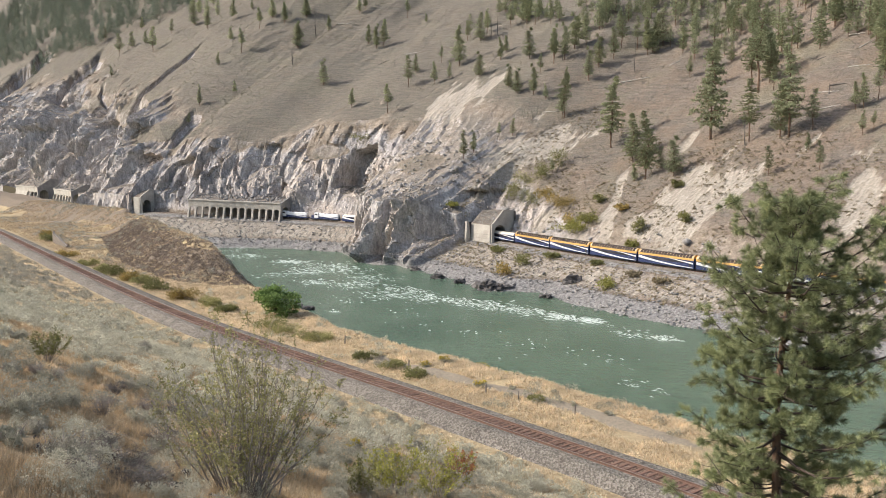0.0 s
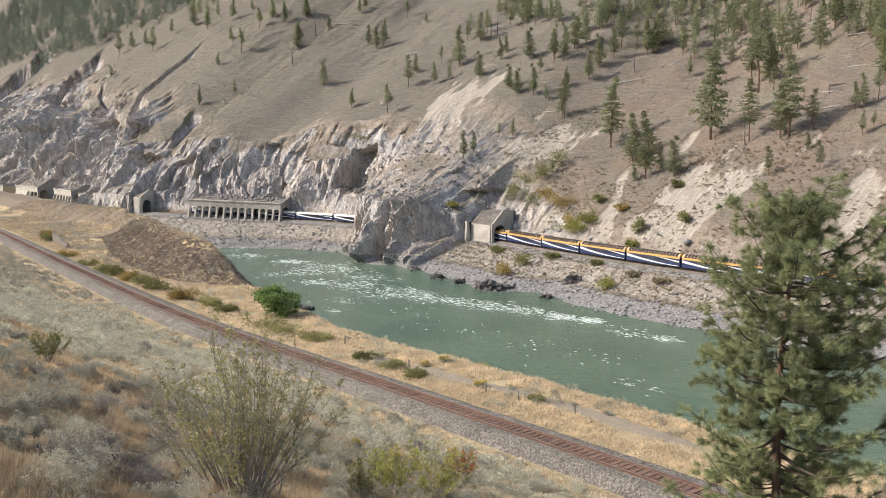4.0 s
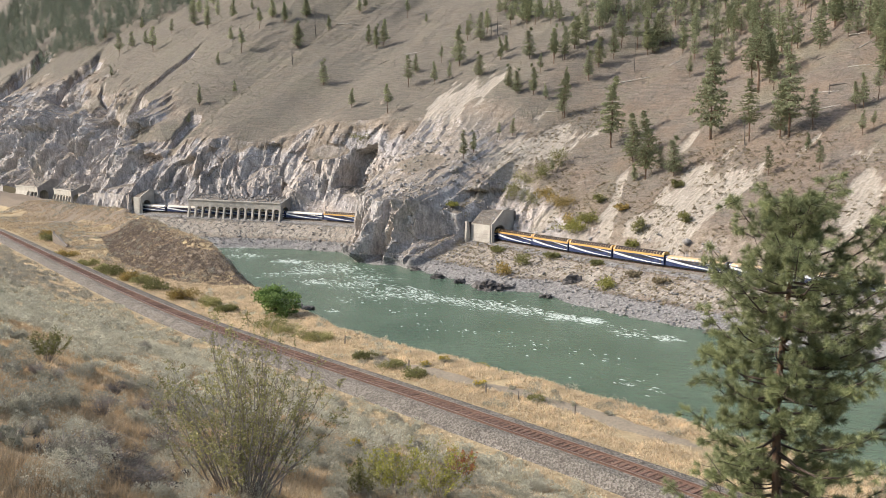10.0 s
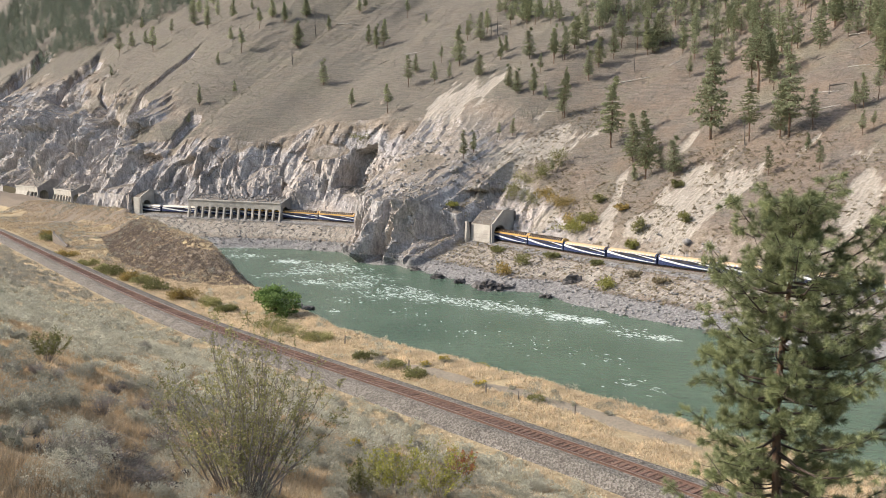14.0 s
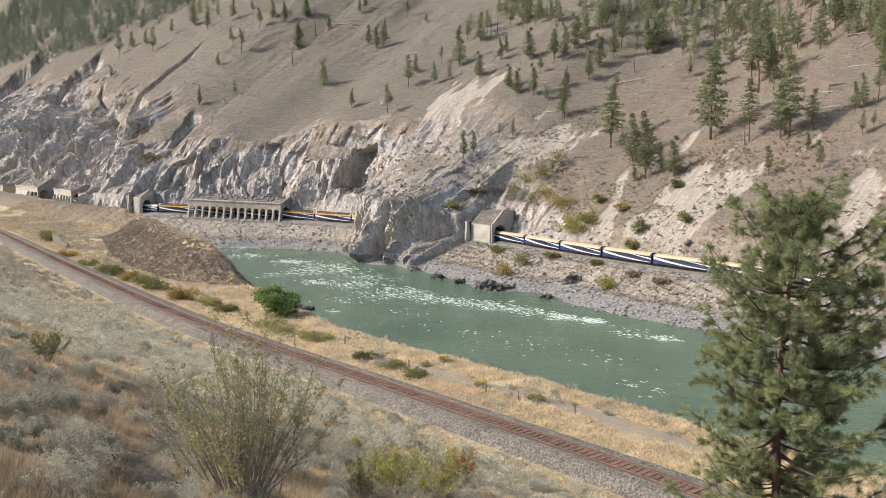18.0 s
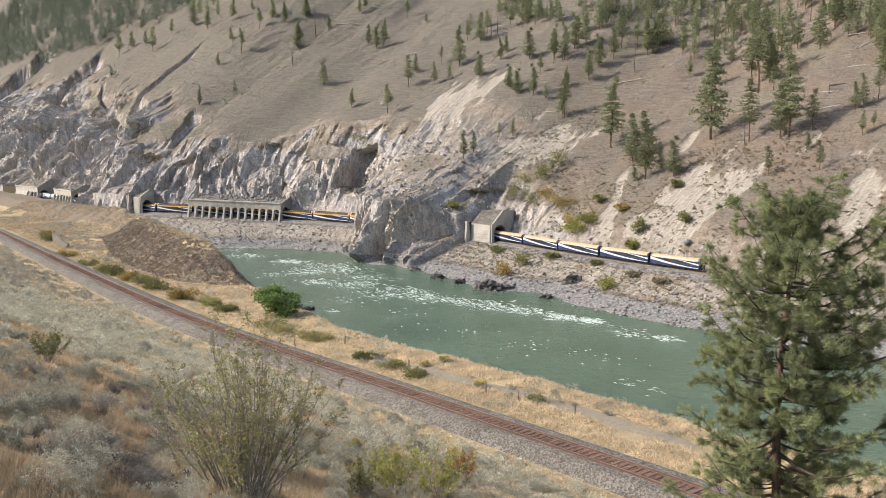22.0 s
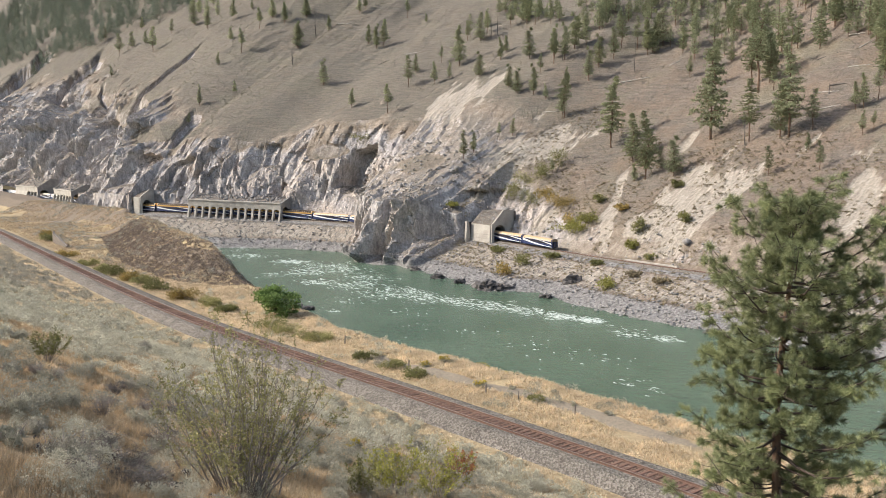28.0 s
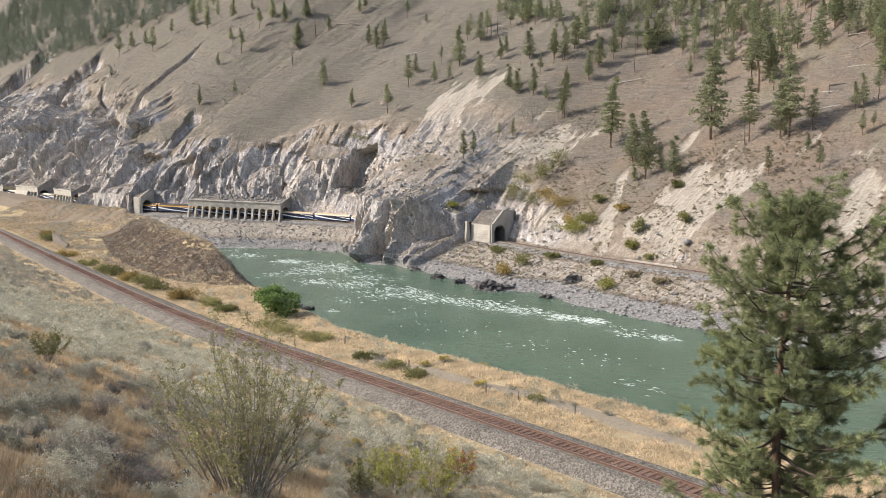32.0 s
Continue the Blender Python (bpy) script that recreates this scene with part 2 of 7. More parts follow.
# ---------------------------------------------------------------- the near side: hillside under the camera, railway bed, terrace, mound and river bank
def near_frame(x, y):
    """Arc length along the near railway and distance towards the river."""
    x, y = np.asarray(x, float), np.asarray(y, float)
    best = np.full(x.shape, 1e18)
    s, d = np.zeros(x.shape), np.zeros(x.shape)
    for i in range(0, len(NEAR_P), 2):
        vx, vy = x - NEAR_P[i, 0], y - NEAR_P[i, 1]
        r = vx * vx + vy * vy
        m = r < best
        best = np.where(m, r, best)
        s = np.where(m, NEAR_S[i] + vx * NEAR_T[i, 0] + vy * NEAR_T[i, 1], s)
        d = np.where(m, vx * NEAR_T[i, 1] - vy * NEAR_T[i, 0], d)
    return s, d


BROW = [15.4, 15.9, 18.0, 20.2, 21.4, 22.5, 26, 39]


def mound_edge(s):
    """How far the mound's foot lies from the near railway."""
    return np.interp(s, [164, 168, 178, 200, 232, 287, 386], [22, 17.5, 12.8, 12.6, 16.5, 28, 19]) + 0.9 * fbm(s / 9, 5.0, seed=83)


def near_height(x, y):
    s, q = near_frame(x, y)
    up = np.interp(-q, [0, 3.2, 5.5, 10.5, 18, 25.7, 31.6, 36.3, 40.6, 70, 140, 470], [0, 0, 0.2, 1.7, 4.8, 8.1, 10.7, 13.0, 15.6, 27, 50, 175])
    brow = np.interp(s, [100, 124, 135, 151, 167, 180, 200, 304], BROW) + 0.6 * fbm(s / 10, 2.0, seed=81)
    level = np.interp(q, [0, 3.2, 5.4, 10.5, 16], [0, 0, -1.1, -1.0, -1.1])
    fall = np.maximum(q - brow, 0)
    river = level - 0.72 * fall - 0.15 * np.minimum(fall, 4)
    z = NEAR_Z - 0.55 + np.where(q < 0, up, river)
    edge = mound_edge(s)
    lump = (4.7 * ease(q - edge, 0, 11) * ease(s, 165, 190) * (1 - ease(q - brow, -1, 14))) * (1 - 0.3 * ease(s, 290, 360))
    z = z + lump
    away = ease(np.abs(q), 4.5, 9)
    z = z + away * (0.35 * fbm(x / 6.0, y / 6.0, 0, 3, seed=91) + 0.10 * fbm(x / 1.3, y / 1.3, 0, 2, seed=92))
    return z, s, q, lump
# ---------------------------------------------------------------- materials
class Tree:
    """A short hand for node materials."""

    def __init__(self, name, rough=0.85, metal=0.0, spec=0.3):
        self.m = bpy.data.materials.new(name)
        self.m.use_nodes = True
        self.t = self.m.node_tree
        self.b = self.t.nodes["Principled BSDF"]
        self.b.inputs["Roughness"].default_value = rough
        self.b.inputs["Metallic"].default_value = metal
        self.b.inputs["Specular IOR Level"].default_value = spec
        co = self.t.nodes.new("ShaderNodeNewGeometry")
        self.where = co.outputs["Position"]
        self.normal = co.outputs["Normal"]
        self.island = co.outputs["Random Per Island"]

    def link(self, a, b):
        if isinstance(a, (int, float)):
            b.default_value = a
        elif isinstance(a, tuple):
            b.default_value = (*a, 1.0)[:4] if len(b.default_value) == 4 else a
        else:
            self.t.links.new(a, b)

    def local(self):
        return self.t.nodes.new("ShaderNodeTexCoord").outputs["Object"]

    def random(self):
        return self.t.nodes.new("ShaderNodeObjectInfo").outputs["Random"]

    def noise(self, scale, detail=4, rough=0.55, vector=None, stretch=None):
        n = self.t.nodes.new("ShaderNodeTexNoise")
        n.inputs["Scale"].default_value, n.inputs["Detail"].default_value, n.inputs["Roughness"].default_value = scale, detail, rough
        v = vector or self.where
        if stretch:
            mp = self.t.nodes.new("ShaderNodeMapping")
            mp.inputs["Scale"].default_value = stretch
            self.t.links.new(v, mp.inputs["Vector"])
            v = mp.outputs[0]
        self.t.links.new(v, n.inputs["Vector"])
        return n.outputs["Fac"]

    def cells(self, scale, vector=None, feature="F1", out="Distance"):
        n = self.t.nodes.new("ShaderNodeTexVoronoi")
        n.feature = feature
        n.inputs["Scale"].default_value = scale
        self.t.links.new(vector or self.where, n.inputs["Vector"])
        return n.outputs[out]

    def ramp(self, fac, *stops):
        n = self.t.nodes.new("ShaderNodeValToRGB")
        e = n.color_ramp.elements
        while len(e) < len(stops):
            e.new(0.5)
        for k, (p, c) in zip(e, stops):
            k.position, k.color = p, (*((c, c, c) if isinstance(c, (int, float)) else c), 1)
        self.link(fac, n.inputs[0])
        return n.outputs[0]

    def mix(self, fac, a, b, how="MIX"):
        n = self.t.nodes.new("ShaderNodeMix")
        n.data_type, n.blend_type, n.clamp_factor = "RGBA", how, True
        self.link(fac, n.inputs["Factor"])
        self.link(a, n.inputs["A"] if False else n.inputs[6])
        self.link(b, n.inputs[7])
        return n.outputs[2]

    def maths(self, how, a, b=0.0, c=0.0, clamp=False):
        n = self.t.nodes.new("ShaderNodeMath")
        n.operation, n.use_clamp = how, clamp
        for v, i in zip((a, b, c), n.inputs):
            self.link(v, i)
        return n.outputs[0]

    def attribute(self, name):
        n = self.t.nodes.new("ShaderNodeAttribute")
        n.attribute_name = name
        s = self.t.nodes.new("ShaderNodeSeparateColor")
        self.t.links.new(n.outputs["Color"], s.inputs[0])
        return s.outputs[0], s.outputs[1], s.outputs[2]

    def colour(self, c):
        self.link(c, self.b.inputs["Base Color"])
        return self

    def roughness(self, r):
        self.link(r, self.b.inputs["Roughness"])
        return self

    def bump(self, h, strength=0.4, distance=0.1):
        n = self.t.nodes.new("ShaderNodeBump")
        n.inputs["Strength"].default_value, n.inputs["Distance"].default_value = strength, distance
        self.t.links.new(h, n.inputs["Height"])
        self.t.links.new(n.outputs[0], self.b.inputs["Normal"])
        return self


def plain(name, a, b, big=0.4, small=6.0, rough=0.8, metal=0.0, spec=0.3, bump=0.3, depth=0.03, local=False, vary=0.0):
    """A surface of two close colours in soft patches, with fine grain and relief."""
    k = Tree(name, rough, metal, spec)
    v = k.local() if local else None
    c = k.mix(k.ramp(k.noise(big, 3, vector=v), (0.35, 0.0), (0.65, 1.0)), a, b)
    g = k.noise(small, 5, 0.6, vector=v)
    c = k.mix(1.0, c, k.ramp(g, (0.25, 0.72), (0.75, 1.18)), "MULTIPLY")
    if vary:
        c = k.mix(1.0, c, k.ramp(k.random(), (0.0, 1 - vary), (1.0, 1 + vary)), "MULTIPLY")
    k.colour(c)
    k.roughness(k.ramp(g, (0.3, max(rough - 0.1, 0.05)), (0.8, min(rough + 0.1, 1))))
    if bump:
        k.bump(g, bump, depth)
    return k.m


def leafy(name, dark, light, rough=0.7, spec=0.25, thin=0.25):
    """Foliage: colour varies leaf by leaf and tree by tree; some light comes through."""
    k = Tree(name, rough, 0.0, spec)
    c = k.mix(k.island, dark, light)
    c = k.mix(1.0, c, k.ramp(k.random(), (0.0, 0.8), (1.0, 1.2)), "MULTIPLY")
    c = k.mix(1.0, c, k.ramp(k.noise(0.6, 2), (0.3, 0.75), (0.7, 1.2)), "MULTIPLY")
    k.colour(c)
    if thin:
        tr = k.t.nodes.new("ShaderNodeBsdfTranslucent")
        k.link(c, tr.inputs[0])
        mx = k.t.nodes.new("ShaderNodeMixShader")
        mx.inputs[0].default_value = thin
        k.t.links.new(k.b.outputs[0], mx.inputs[1])
        k.t.links.new(tr.outputs[0], mx.inputs[2])
        k.t.links.new(mx.outputs[0], k.t.nodes["Material Output"].inputs[0])
    return k.m


def mountain_material():
    k = Tree("mountain_ground", 0.92, 0.0, 0.15)
    rock, pale, gravel = k.attribute("cover")
    n_big, n_mid, n_fine = k.noise(0.02, 4), k.noise(0.13, 5, 0.6), k.noise(1.1, 6, 0.65)
    turf = k.ramp(n_big, (0.3, (0.140, 0.115, 0.097)), (0.5, (0.172, 0.143, 0.120)), (0.7, (0.157, 0.139, 0.117)))
    turf = k.mix(k.ramp(n_mid, (0.45, 0.0), (0.7, 0.5)), turf, (0.205, 0.145, 0.105))
    turf = k.mix(k.ramp(k.noise(0.3, 5, 0.65, stretch=(1, 1, 0.5)), (0.38, 0.5), (0.52, 0.0)), turf, (0.135, 0.116, 0.092))
    step = k.noise(1.0, 4, 0.6, stretch=(0.16, 0.16, 1.5))
    turf = k.mix(1.0, turf, k.ramp(step, (0.36, 0.80), (0.64, 1.16)), 'MULTIPLY')
    turf = k.mix(k.ramp(k.noise(0.028, 4, 0.6), (0.52, 0.0), (0.66, 0.4)), turf, (0.20, 0.185, 0.125))
    turf = k.mix(k.ramp(k.noise(0.5, 5, 0.7), (0.60, 0.0), (0.72, 0.6)), turf, (0.29, 0.245, 0.19))
    lie = k.t.nodes.new("ShaderNodeAttribute")
    lie.attribute_name = "lie"
    along = k.t.nodes.new("ShaderNodeSeparateXYZ")
    k.t.links.new(lie.outputs["Vector"], along.inputs[0])
    east = k.ramp(k.maths("DIVIDE", along.outputs[0], 400.0), (0.35, 1.0), (0.62, 0.0))
    rusty = k.ramp(k.noise(0.045, 5, 0.62), (0.46, 0.0), (0.62, 0.5))
    turf = k.mix(k.maths("MULTIPLY", rusty, east), turf, (0.205, 0.146, 0.103))
    turf = k.mix(k.maths("MULTIPLY", k.maths("SUBTRACT", 1.0, east), 0.55), turf, k.mix(1.0, (0.152, 0.139, 0.113), k.ramp(step, (0.36, 0.84), (0.64, 1.16)), 'MULTIPLY'))
    sage = k.ramp(k.cells(0.75), (0.16, 1.0), (0.34, 0.0))
    turf = k.mix(k.maths("MULTIPLY", sage, k.ramp(k.noise(0.06, 3), (0.35, 0.15), (0.6, 0.5))), turf, (0.105, 0.10, 0.076))
    streak = k.noise(0.30, 5, 0.56, stretch=(1, 1, 0.40))
    stone = k.ramp(streak, (0.28, (0.225, 0.209, 0.205)), (0.45, (0.335, 0.311, 0.301)), (0.6, (0.435, 0.404, 0.386)), (0.74, (0.56, 0.52, 0.49)))
    flute = k.noise(1.0, 5, 0.62, stretch=(1, 1, 0.28))
    stone = k.mix(1.0, stone, k.ramp(flute, (0.30, 0.66), (0.48, 1.0), (0.66, 1.24)), 'MULTIPLY')
    stone = k.mix(k.ramp(k.noise(0.045, 3), (0.42, 0.0), (0.62, 0.6)), stone, k.mix(1.0, stone, (1.04, 0.92, 0.78), "MULTIPLY"))
    crack = k.ramp(k.cells(0.55, feature="DISTANCE_TO_EDGE"), (0.0, 0.55), (0.09, 1.0))
    stone = k.mix(0.4, stone, crack, "MULTIPLY")
    fall = k.noise(0.9, 6, 0.66, vector=lie.outputs["Vector"], stretch=(1, 0.09, 1))
    sand = k.ramp(k.maths("ADD", k.maths("MULTIPLY", fall, 0.65), k.maths("MULTIPLY", k.noise(0.7, 5, 0.65), 0.35)), (0.34, (0.215, 0.182, 0.148)), (0.5, (0.335, 0.295, 0.245)), (0.66, (0.46, 0.415, 0.358)))
    cobble = k.ramp(k.cells(1.4, out="Color"), (0.1, (0.145, 0.137, 0.131)), (0.9, (0.29, 0.275, 0.262)))
    edge = k.ramp(n_fine, (0.35, -0.0), (0.65, 1.0))
    ragged = k.maths('ADD', k.maths('MULTIPLY', k.noise(0.35, 5, 0.7), 0.6), k.maths('MULTIPLY', k.noise(1.3, 5, 0.75), 0.4))
    sharp = lambda f: k.ramp(k.maths("ADD", f, k.maths("MULTIPLY", k.maths("SUBTRACT", ragged, 0.5), 1.3)), (0.42, 0.0), (0.58, 1.0))
    dirt = k.ramp(k.noise(0.22, 5, 0.62), (0.3, (0.165, 0.13, 0.10)), (0.5, (0.225, 0.185, 0.145)), (0.7, (0.31, 0.265, 0.215)))
    half = k.ramp(k.maths('ADD', rock, k.maths('MULTIPLY', k.maths('SUBTRACT', ragged, 0.5), 1.3)), (0.10, 0.0), (0.30, 1.0))
    sep = k.t.nodes.new("ShaderNodeSeparateXYZ")
    k.t.links.new(k.normal, sep.inputs[0])
    ledge = k.ramp(k.maths("ADD", sep.outputs[2], k.maths("MULTIPLY", k.maths("SUBTRACT", ragged, 0.5), 0.9)), (0.66, 0.0), (0.80, 0.85))
    stone = k.mix(ledge, stone, k.mix(0.5, turf, dirt))
    steep = k.ramp(k.maths("ADD", sep.outputs[2], k.maths("MULTIPLY", k.maths("SUBTRACT", ragged, 0.5), 0.7)), (0.42, 0.9), (0.56, 0.0))
    turf = k.mix(steep, turf, k.mix(0.45, stone, dirt))
    c = k.mix(sharp(rock), k.mix(half, turf, dirt), stone)
    soft = k.maths('ADD', pale, k.maths('MULTIPLY', k.maths('SUBTRACT', k.maths('ADD', k.maths('MULTIPLY', fall, 0.5), k.maths('MULTIPLY', ragged, 0.5)), 0.5), 1.2))
    c = k.mix(k.ramp(soft, (0.36, 0.0), (0.62, 0.95)), c, sand)
    c = k.mix(sharp(gravel), c, cobble)
    c = k.mix(1.0, c, k.ramp(edge, (0.0, 0.80), (1.0, 1.18)), "MULTIPLY")
    k.colour(c)
    h = k.maths("ADD", k.maths("MULTIPLY", fall, k.maths('MULTIPLY', pale, 1.5)), k.maths("MULTIPLY", streak, 1.0))
    h = k.maths("ADD", k.maths("ADD", h, k.maths("MULTIPLY", flute, 1.3)), k.maths("MULTIPLY", step, 0.5))
    k.bump(h, 1.0, 0.6)
    return k.m


def near_material():
    k = Tree("near_ground", 0.95, 0.0, 0.1)
    ballast, path, green = k.attribute("cover")
    dry = k.ramp(k.noise(0.35, 5, 0.6), (0.3, (0.27, 0.205, 0.125)), (0.5, (0.40, 0.315, 0.19)), (0.72, (0.50, 0.405, 0.25)))
    dry = k.mix(k.ramp(k.noise(0.09, 3), (0.45, 0.0), (0.65, 0.6)), dry, (0.28, 0.205, 0.13))
    soil = k.ramp(k.noise(1.2, 5), (0.3, (0.15, 0.12, 0.09)), (0.7, (0.25, 0.20, 0.15)))
    stones = k.ramp(k.cells(9.0, out="Color"), (0.28, (0.12, 0.105, 0.088)), (0.5, (0.182, 0.160, 0.135)), (0.74, (0.275, 0.245, 0.21)))
    ragged = k.noise(0.8, 5, 0.7)
    sharp = lambda f: k.ramp(k.maths("ADD", f, k.maths("MULTIPLY", k.maths("SUBTRACT", ragged, 0.5), 1.0)), (0.40, 0.0), (0.60, 1.0))
    c = k.mix(sharp(green), dry, soil)
    c = k.mix(sharp(path), c, (0.27, 0.225, 0.17))
    c = k.mix(sharp(ballast), c, stones)
    g = k.noise(4.0, 6, 0.7)
    c = k.mix(1.0, c, k.ramp(g, (0.3, 0.7), (0.7, 1.2)), "MULTIPLY")
    k.colour(c)
    k.bump(k.maths("ADD", g, k.maths("MULTIPLY", k.cells(9.0), ballast)), 0.9, 0.12)
    return k.m


def water_material():
    k = Tree("river_water", 0.16, 0.0, 0.4)
    k.b.inputs["IOR"].default_value = 1.33
    c = k.ramp(k.noise(0.035, 4), (0.3, (0.072, 0.114, 0.076)), (0.7, (0.108, 0.156, 0.107)))
    speck = k.ramp(k.noise(0.9, 5, 0.7, stretch=(0.55, 1.0, 1)), (0.69, 0.0), (0.76, 0.8))
    speck = k.maths("MULTIPLY", speck, k.ramp(k.noise(0.05, 3), (0.4, 0.0), (0.62, 1.0)))
    k.colour(k.mix(speck, c, (0.62, 0.66, 0.63)))
    k.roughness(k.ramp(speck, (0.0, 0.16), (1.0, 0.7)))
    h = k.maths("ADD", k.noise(0.45, 5, 0.6, stretch=(0.7, 1.0, 1)), k.maths("MULTIPLY", k.noise(2.2, 3), 0.25))
    k.bump(h, 0.85, 0.7)
    return k.m


def stony(name, dark, mid, light, scale=6.5):
    """Crushed stone: every stone its own grey."""
    k = Tree(name, 0.95, 0.0, 0.15)
    c = k.ramp(k.cells(scale, out="Color"), (0.28, dark), (0.5, mid), (0.74, light))
    c = k.mix(1.0, c, k.ramp(k.noise(0.7, 4), (0.3, 0.82), (0.7, 1.15)), "MULTIPLY")
    k.colour(c)
    k.bump(k.cells(scale), 1.0, 0.12)
    return k.m


M_MOUNTAIN, M_NEAR, M_WATER = mountain_material(), near_material(), water_material()
M_CONCRETE = plain("weathered_concrete", (0.35, 0.318, 0.276), (0.45, 0.415, 0.365), 0.25, 2.5, 0.9, bump=0.4, depth=0.06)
# the same concrete, darkened: shade put into the colour; form joints use it too
M_SHADE_CONCRETE = plain("shade_toned_concrete", (0.20, 0.19, 0.18), (0.28, 0.26, 0.24), 0.4, 3, 0.9)
M_RUST = plain("rusty_rail", (0.155, 0.095, 0.075), (0.20, 0.13, 0.10), 0.6, 9, 0.7, 0.3, bump=0.2)
M_RAILTOP = plain("bright_rail_head", (0.40, 0.30, 0.25), (0.48, 0.37, 0.31), 0.6, 9, 0.4, 0.7, bump=0.1)
M_TIE = plain("weathered_tie", (0.15, 0.085, 0.06), (0.21, 0.125, 0.09), 1.0, 8, 0.9, bump=0.4, vary=0.25)
M_BALLAST = stony("ballast", (0.12, 0.105, 0.088), (0.182, 0.160, 0.135), (0.275, 0.245, 0.21), 9.0)
M_RUSTBALLAST = stony("rust_stained_ballast", (0.11, 0.07, 0.052), (0.16, 0.103, 0.078), (0.22, 0.148, 0.115))
M_BLUE = plain("navy_car_paint", (0.026, 0.036, 0.090), (0.036, 0.050, 0.115), 0.3, 3, 0.28, 0.0, 0.5, bump=0.02, local=True)
M_WHITE = plain("white_car_paint", (0.78, 0.78, 0.78), (0.70, 0.70, 0.71), 0.3, 3, 0.35, 0.0, 0.5, bump=0.02, local=True)
M_GOLD = plain("gold_car_paint", (0.60, 0.36, 0.11), (0.54, 0.31, 0.09), 0.3, 3, 0.32, 0.0, 0.5, bump=0.02, local=True)
M_CREAM = plain("cream_car_roof", (0.70, 0.62, 0.50), (0.62, 0.54, 0.43), 0.3, 3, 0.4, 0.0, 0.5, bump=0.02, local=True)
M_GOLDROOF = plain("pale_gold_car_roof", (0.50, 0.355, 0.20), (0.44, 0.305, 0.165), 0.3, 3, 0.5, 0.0, 0.5, bump=0.02, local=True)
M_GLASS = plain("dark_tinted_glass", (0.030, 0.028, 0.036), (0.055, 0.050, 0.058), 0.3, 3, 0.06, 0.0, 0.8, bump=0.0, local=True)
# pale base colour paints the sky's reflection on the coach roof panes
M_SKYGLASS = plain("painted_sky_glass", (0.46, 0.45, 0.43), (0.58, 0.57, 0.55), 0.3, 3, 0.08, 0.0, 0.8, bump=0.0, local=True)
M_DOME = plain("bronze_dome_glass", (0.035, 0.022, 0.014), (0.055, 0.036, 0.022), 0.3, 3, 0.2, 0.0, 0.35, bump=0.0, local=True)
M_RIB = plain("bronze_dome_rib", (0.50, 0.36, 0.20), (0.58, 0.43, 0.25), 0.3, 3, 0.4, 0.0, 0.5, bump=0.02, local=True)
M_BLACK = plain("black_undergear", (0.018, 0.018, 0.018), (0.035, 0.032, 0.03), 0.8, 5, 0.7, bump=0.1, local=True)
M_STEEL = plain("worn_wheel_steel", (0.12, 0.11, 0.10), (0.18, 0.16, 0.14), 0.8, 5, 0.5, 0.6, bump=0.1, local=True)
M_BARK = plain("pine_bark", (0.11, 0.070, 0.048), (0.19, 0.12, 0.08), 1.2, 14, 0.95, bump=0.8, depth=0.05)
M_LIMB = plain("dark_limb_bark", (0.055, 0.042, 0.035), (0.11, 0.082, 0.066), 1.2, 14, 0.95, bump=0.6, depth=0.03)
M_DEAD = plain("bleached_deadwood", (0.36, 0.32, 0.28), (0.50, 0.46, 0.41), 1.5, 9, 0.9, bump=0.4)
M_SNAG = plain("charred_snag_wood", (0.07, 0.06, 0.055), (0.16, 0.14, 0.12), 1.5, 9, 0.9, bump=0.4)
M_TWIG = plain("shrub_twigs", (0.19, 0.16, 0.138), (0.36, 0.315, 0.285), 3, 20, 0.9, bump=0.2)
M_NEEDLE = leafy("pine_needles", (0.155, 0.18, 0.082), (0.39, 0.41, 0.215), thin=0.40)
M_FARPINE = leafy("slope_pine_needles", (0.18, 0.205, 0.115), (0.37, 0.385, 0.225), thin=0.45)
M_FOREST = leafy("far_forest_needles", (0.11, 0.14, 0.105), (0.24, 0.265, 0.20), thin=0.4)
M_SAGE = leafy("sagebrush", (0.36, 0.342, 0.265), (0.54, 0.512, 0.405), thin=0.38)
# brown scrub, made darker still for the shade on the mound's face
M_MOUND = leafy("shade_browned_mound_scrub", (0.15, 0.119, 0.099), (0.26, 0.212, 0.175), thin=0.3)
M_SAGE_DARK = leafy("dry_sagebrush", (0.27, 0.248, 0.198), (0.45, 0.42, 0.345), thin=0.38)
M_SLOPE_SAGE = leafy("slope_sagebrush_leaf", (0.13, 0.122, 0.090), (0.25, 0.235, 0.175), thin=0.3)
M_SCRUB = leafy("dry_scrub", (0.18, 0.145, 0.09), (0.32, 0.265, 0.165), thin=0.25)
M_GRASS = leafy("bunchgrass", (0.66, 0.51, 0.33), (0.92, 0.79, 0.58), thin=0.5)
M_GRASS_RUST = leafy("rust_bunchgrass", (0.37, 0.245, 0.13), (0.62, 0.455, 0.28), thin=0.45)
M_SHRUB = leafy("small_olive_leaves", (0.20, 0.19, 0.075), (0.42, 0.39, 0.18), thin=0.4)
M_GRASS_DULL = leafy("dull_dry_grass", (0.25, 0.19, 0.125), (0.42, 0.335, 0.225), thin=0.4)
M_GRASS_MOUND = leafy("tan_mound_grass", (0.34, 0.258, 0.168), (0.53, 0.425, 0.29), thin=0.45)
M_LIME = leafy("yellow_green_leaves", (0.25, 0.25, 0.045), (0.50, 0.47, 0.12), thin=0.4)
M_LIME_DULL = leafy("dull_yellow_green_leaves", (0.20, 0.20, 0.05), (0.39, 0.37, 0.12), thin=0.4)
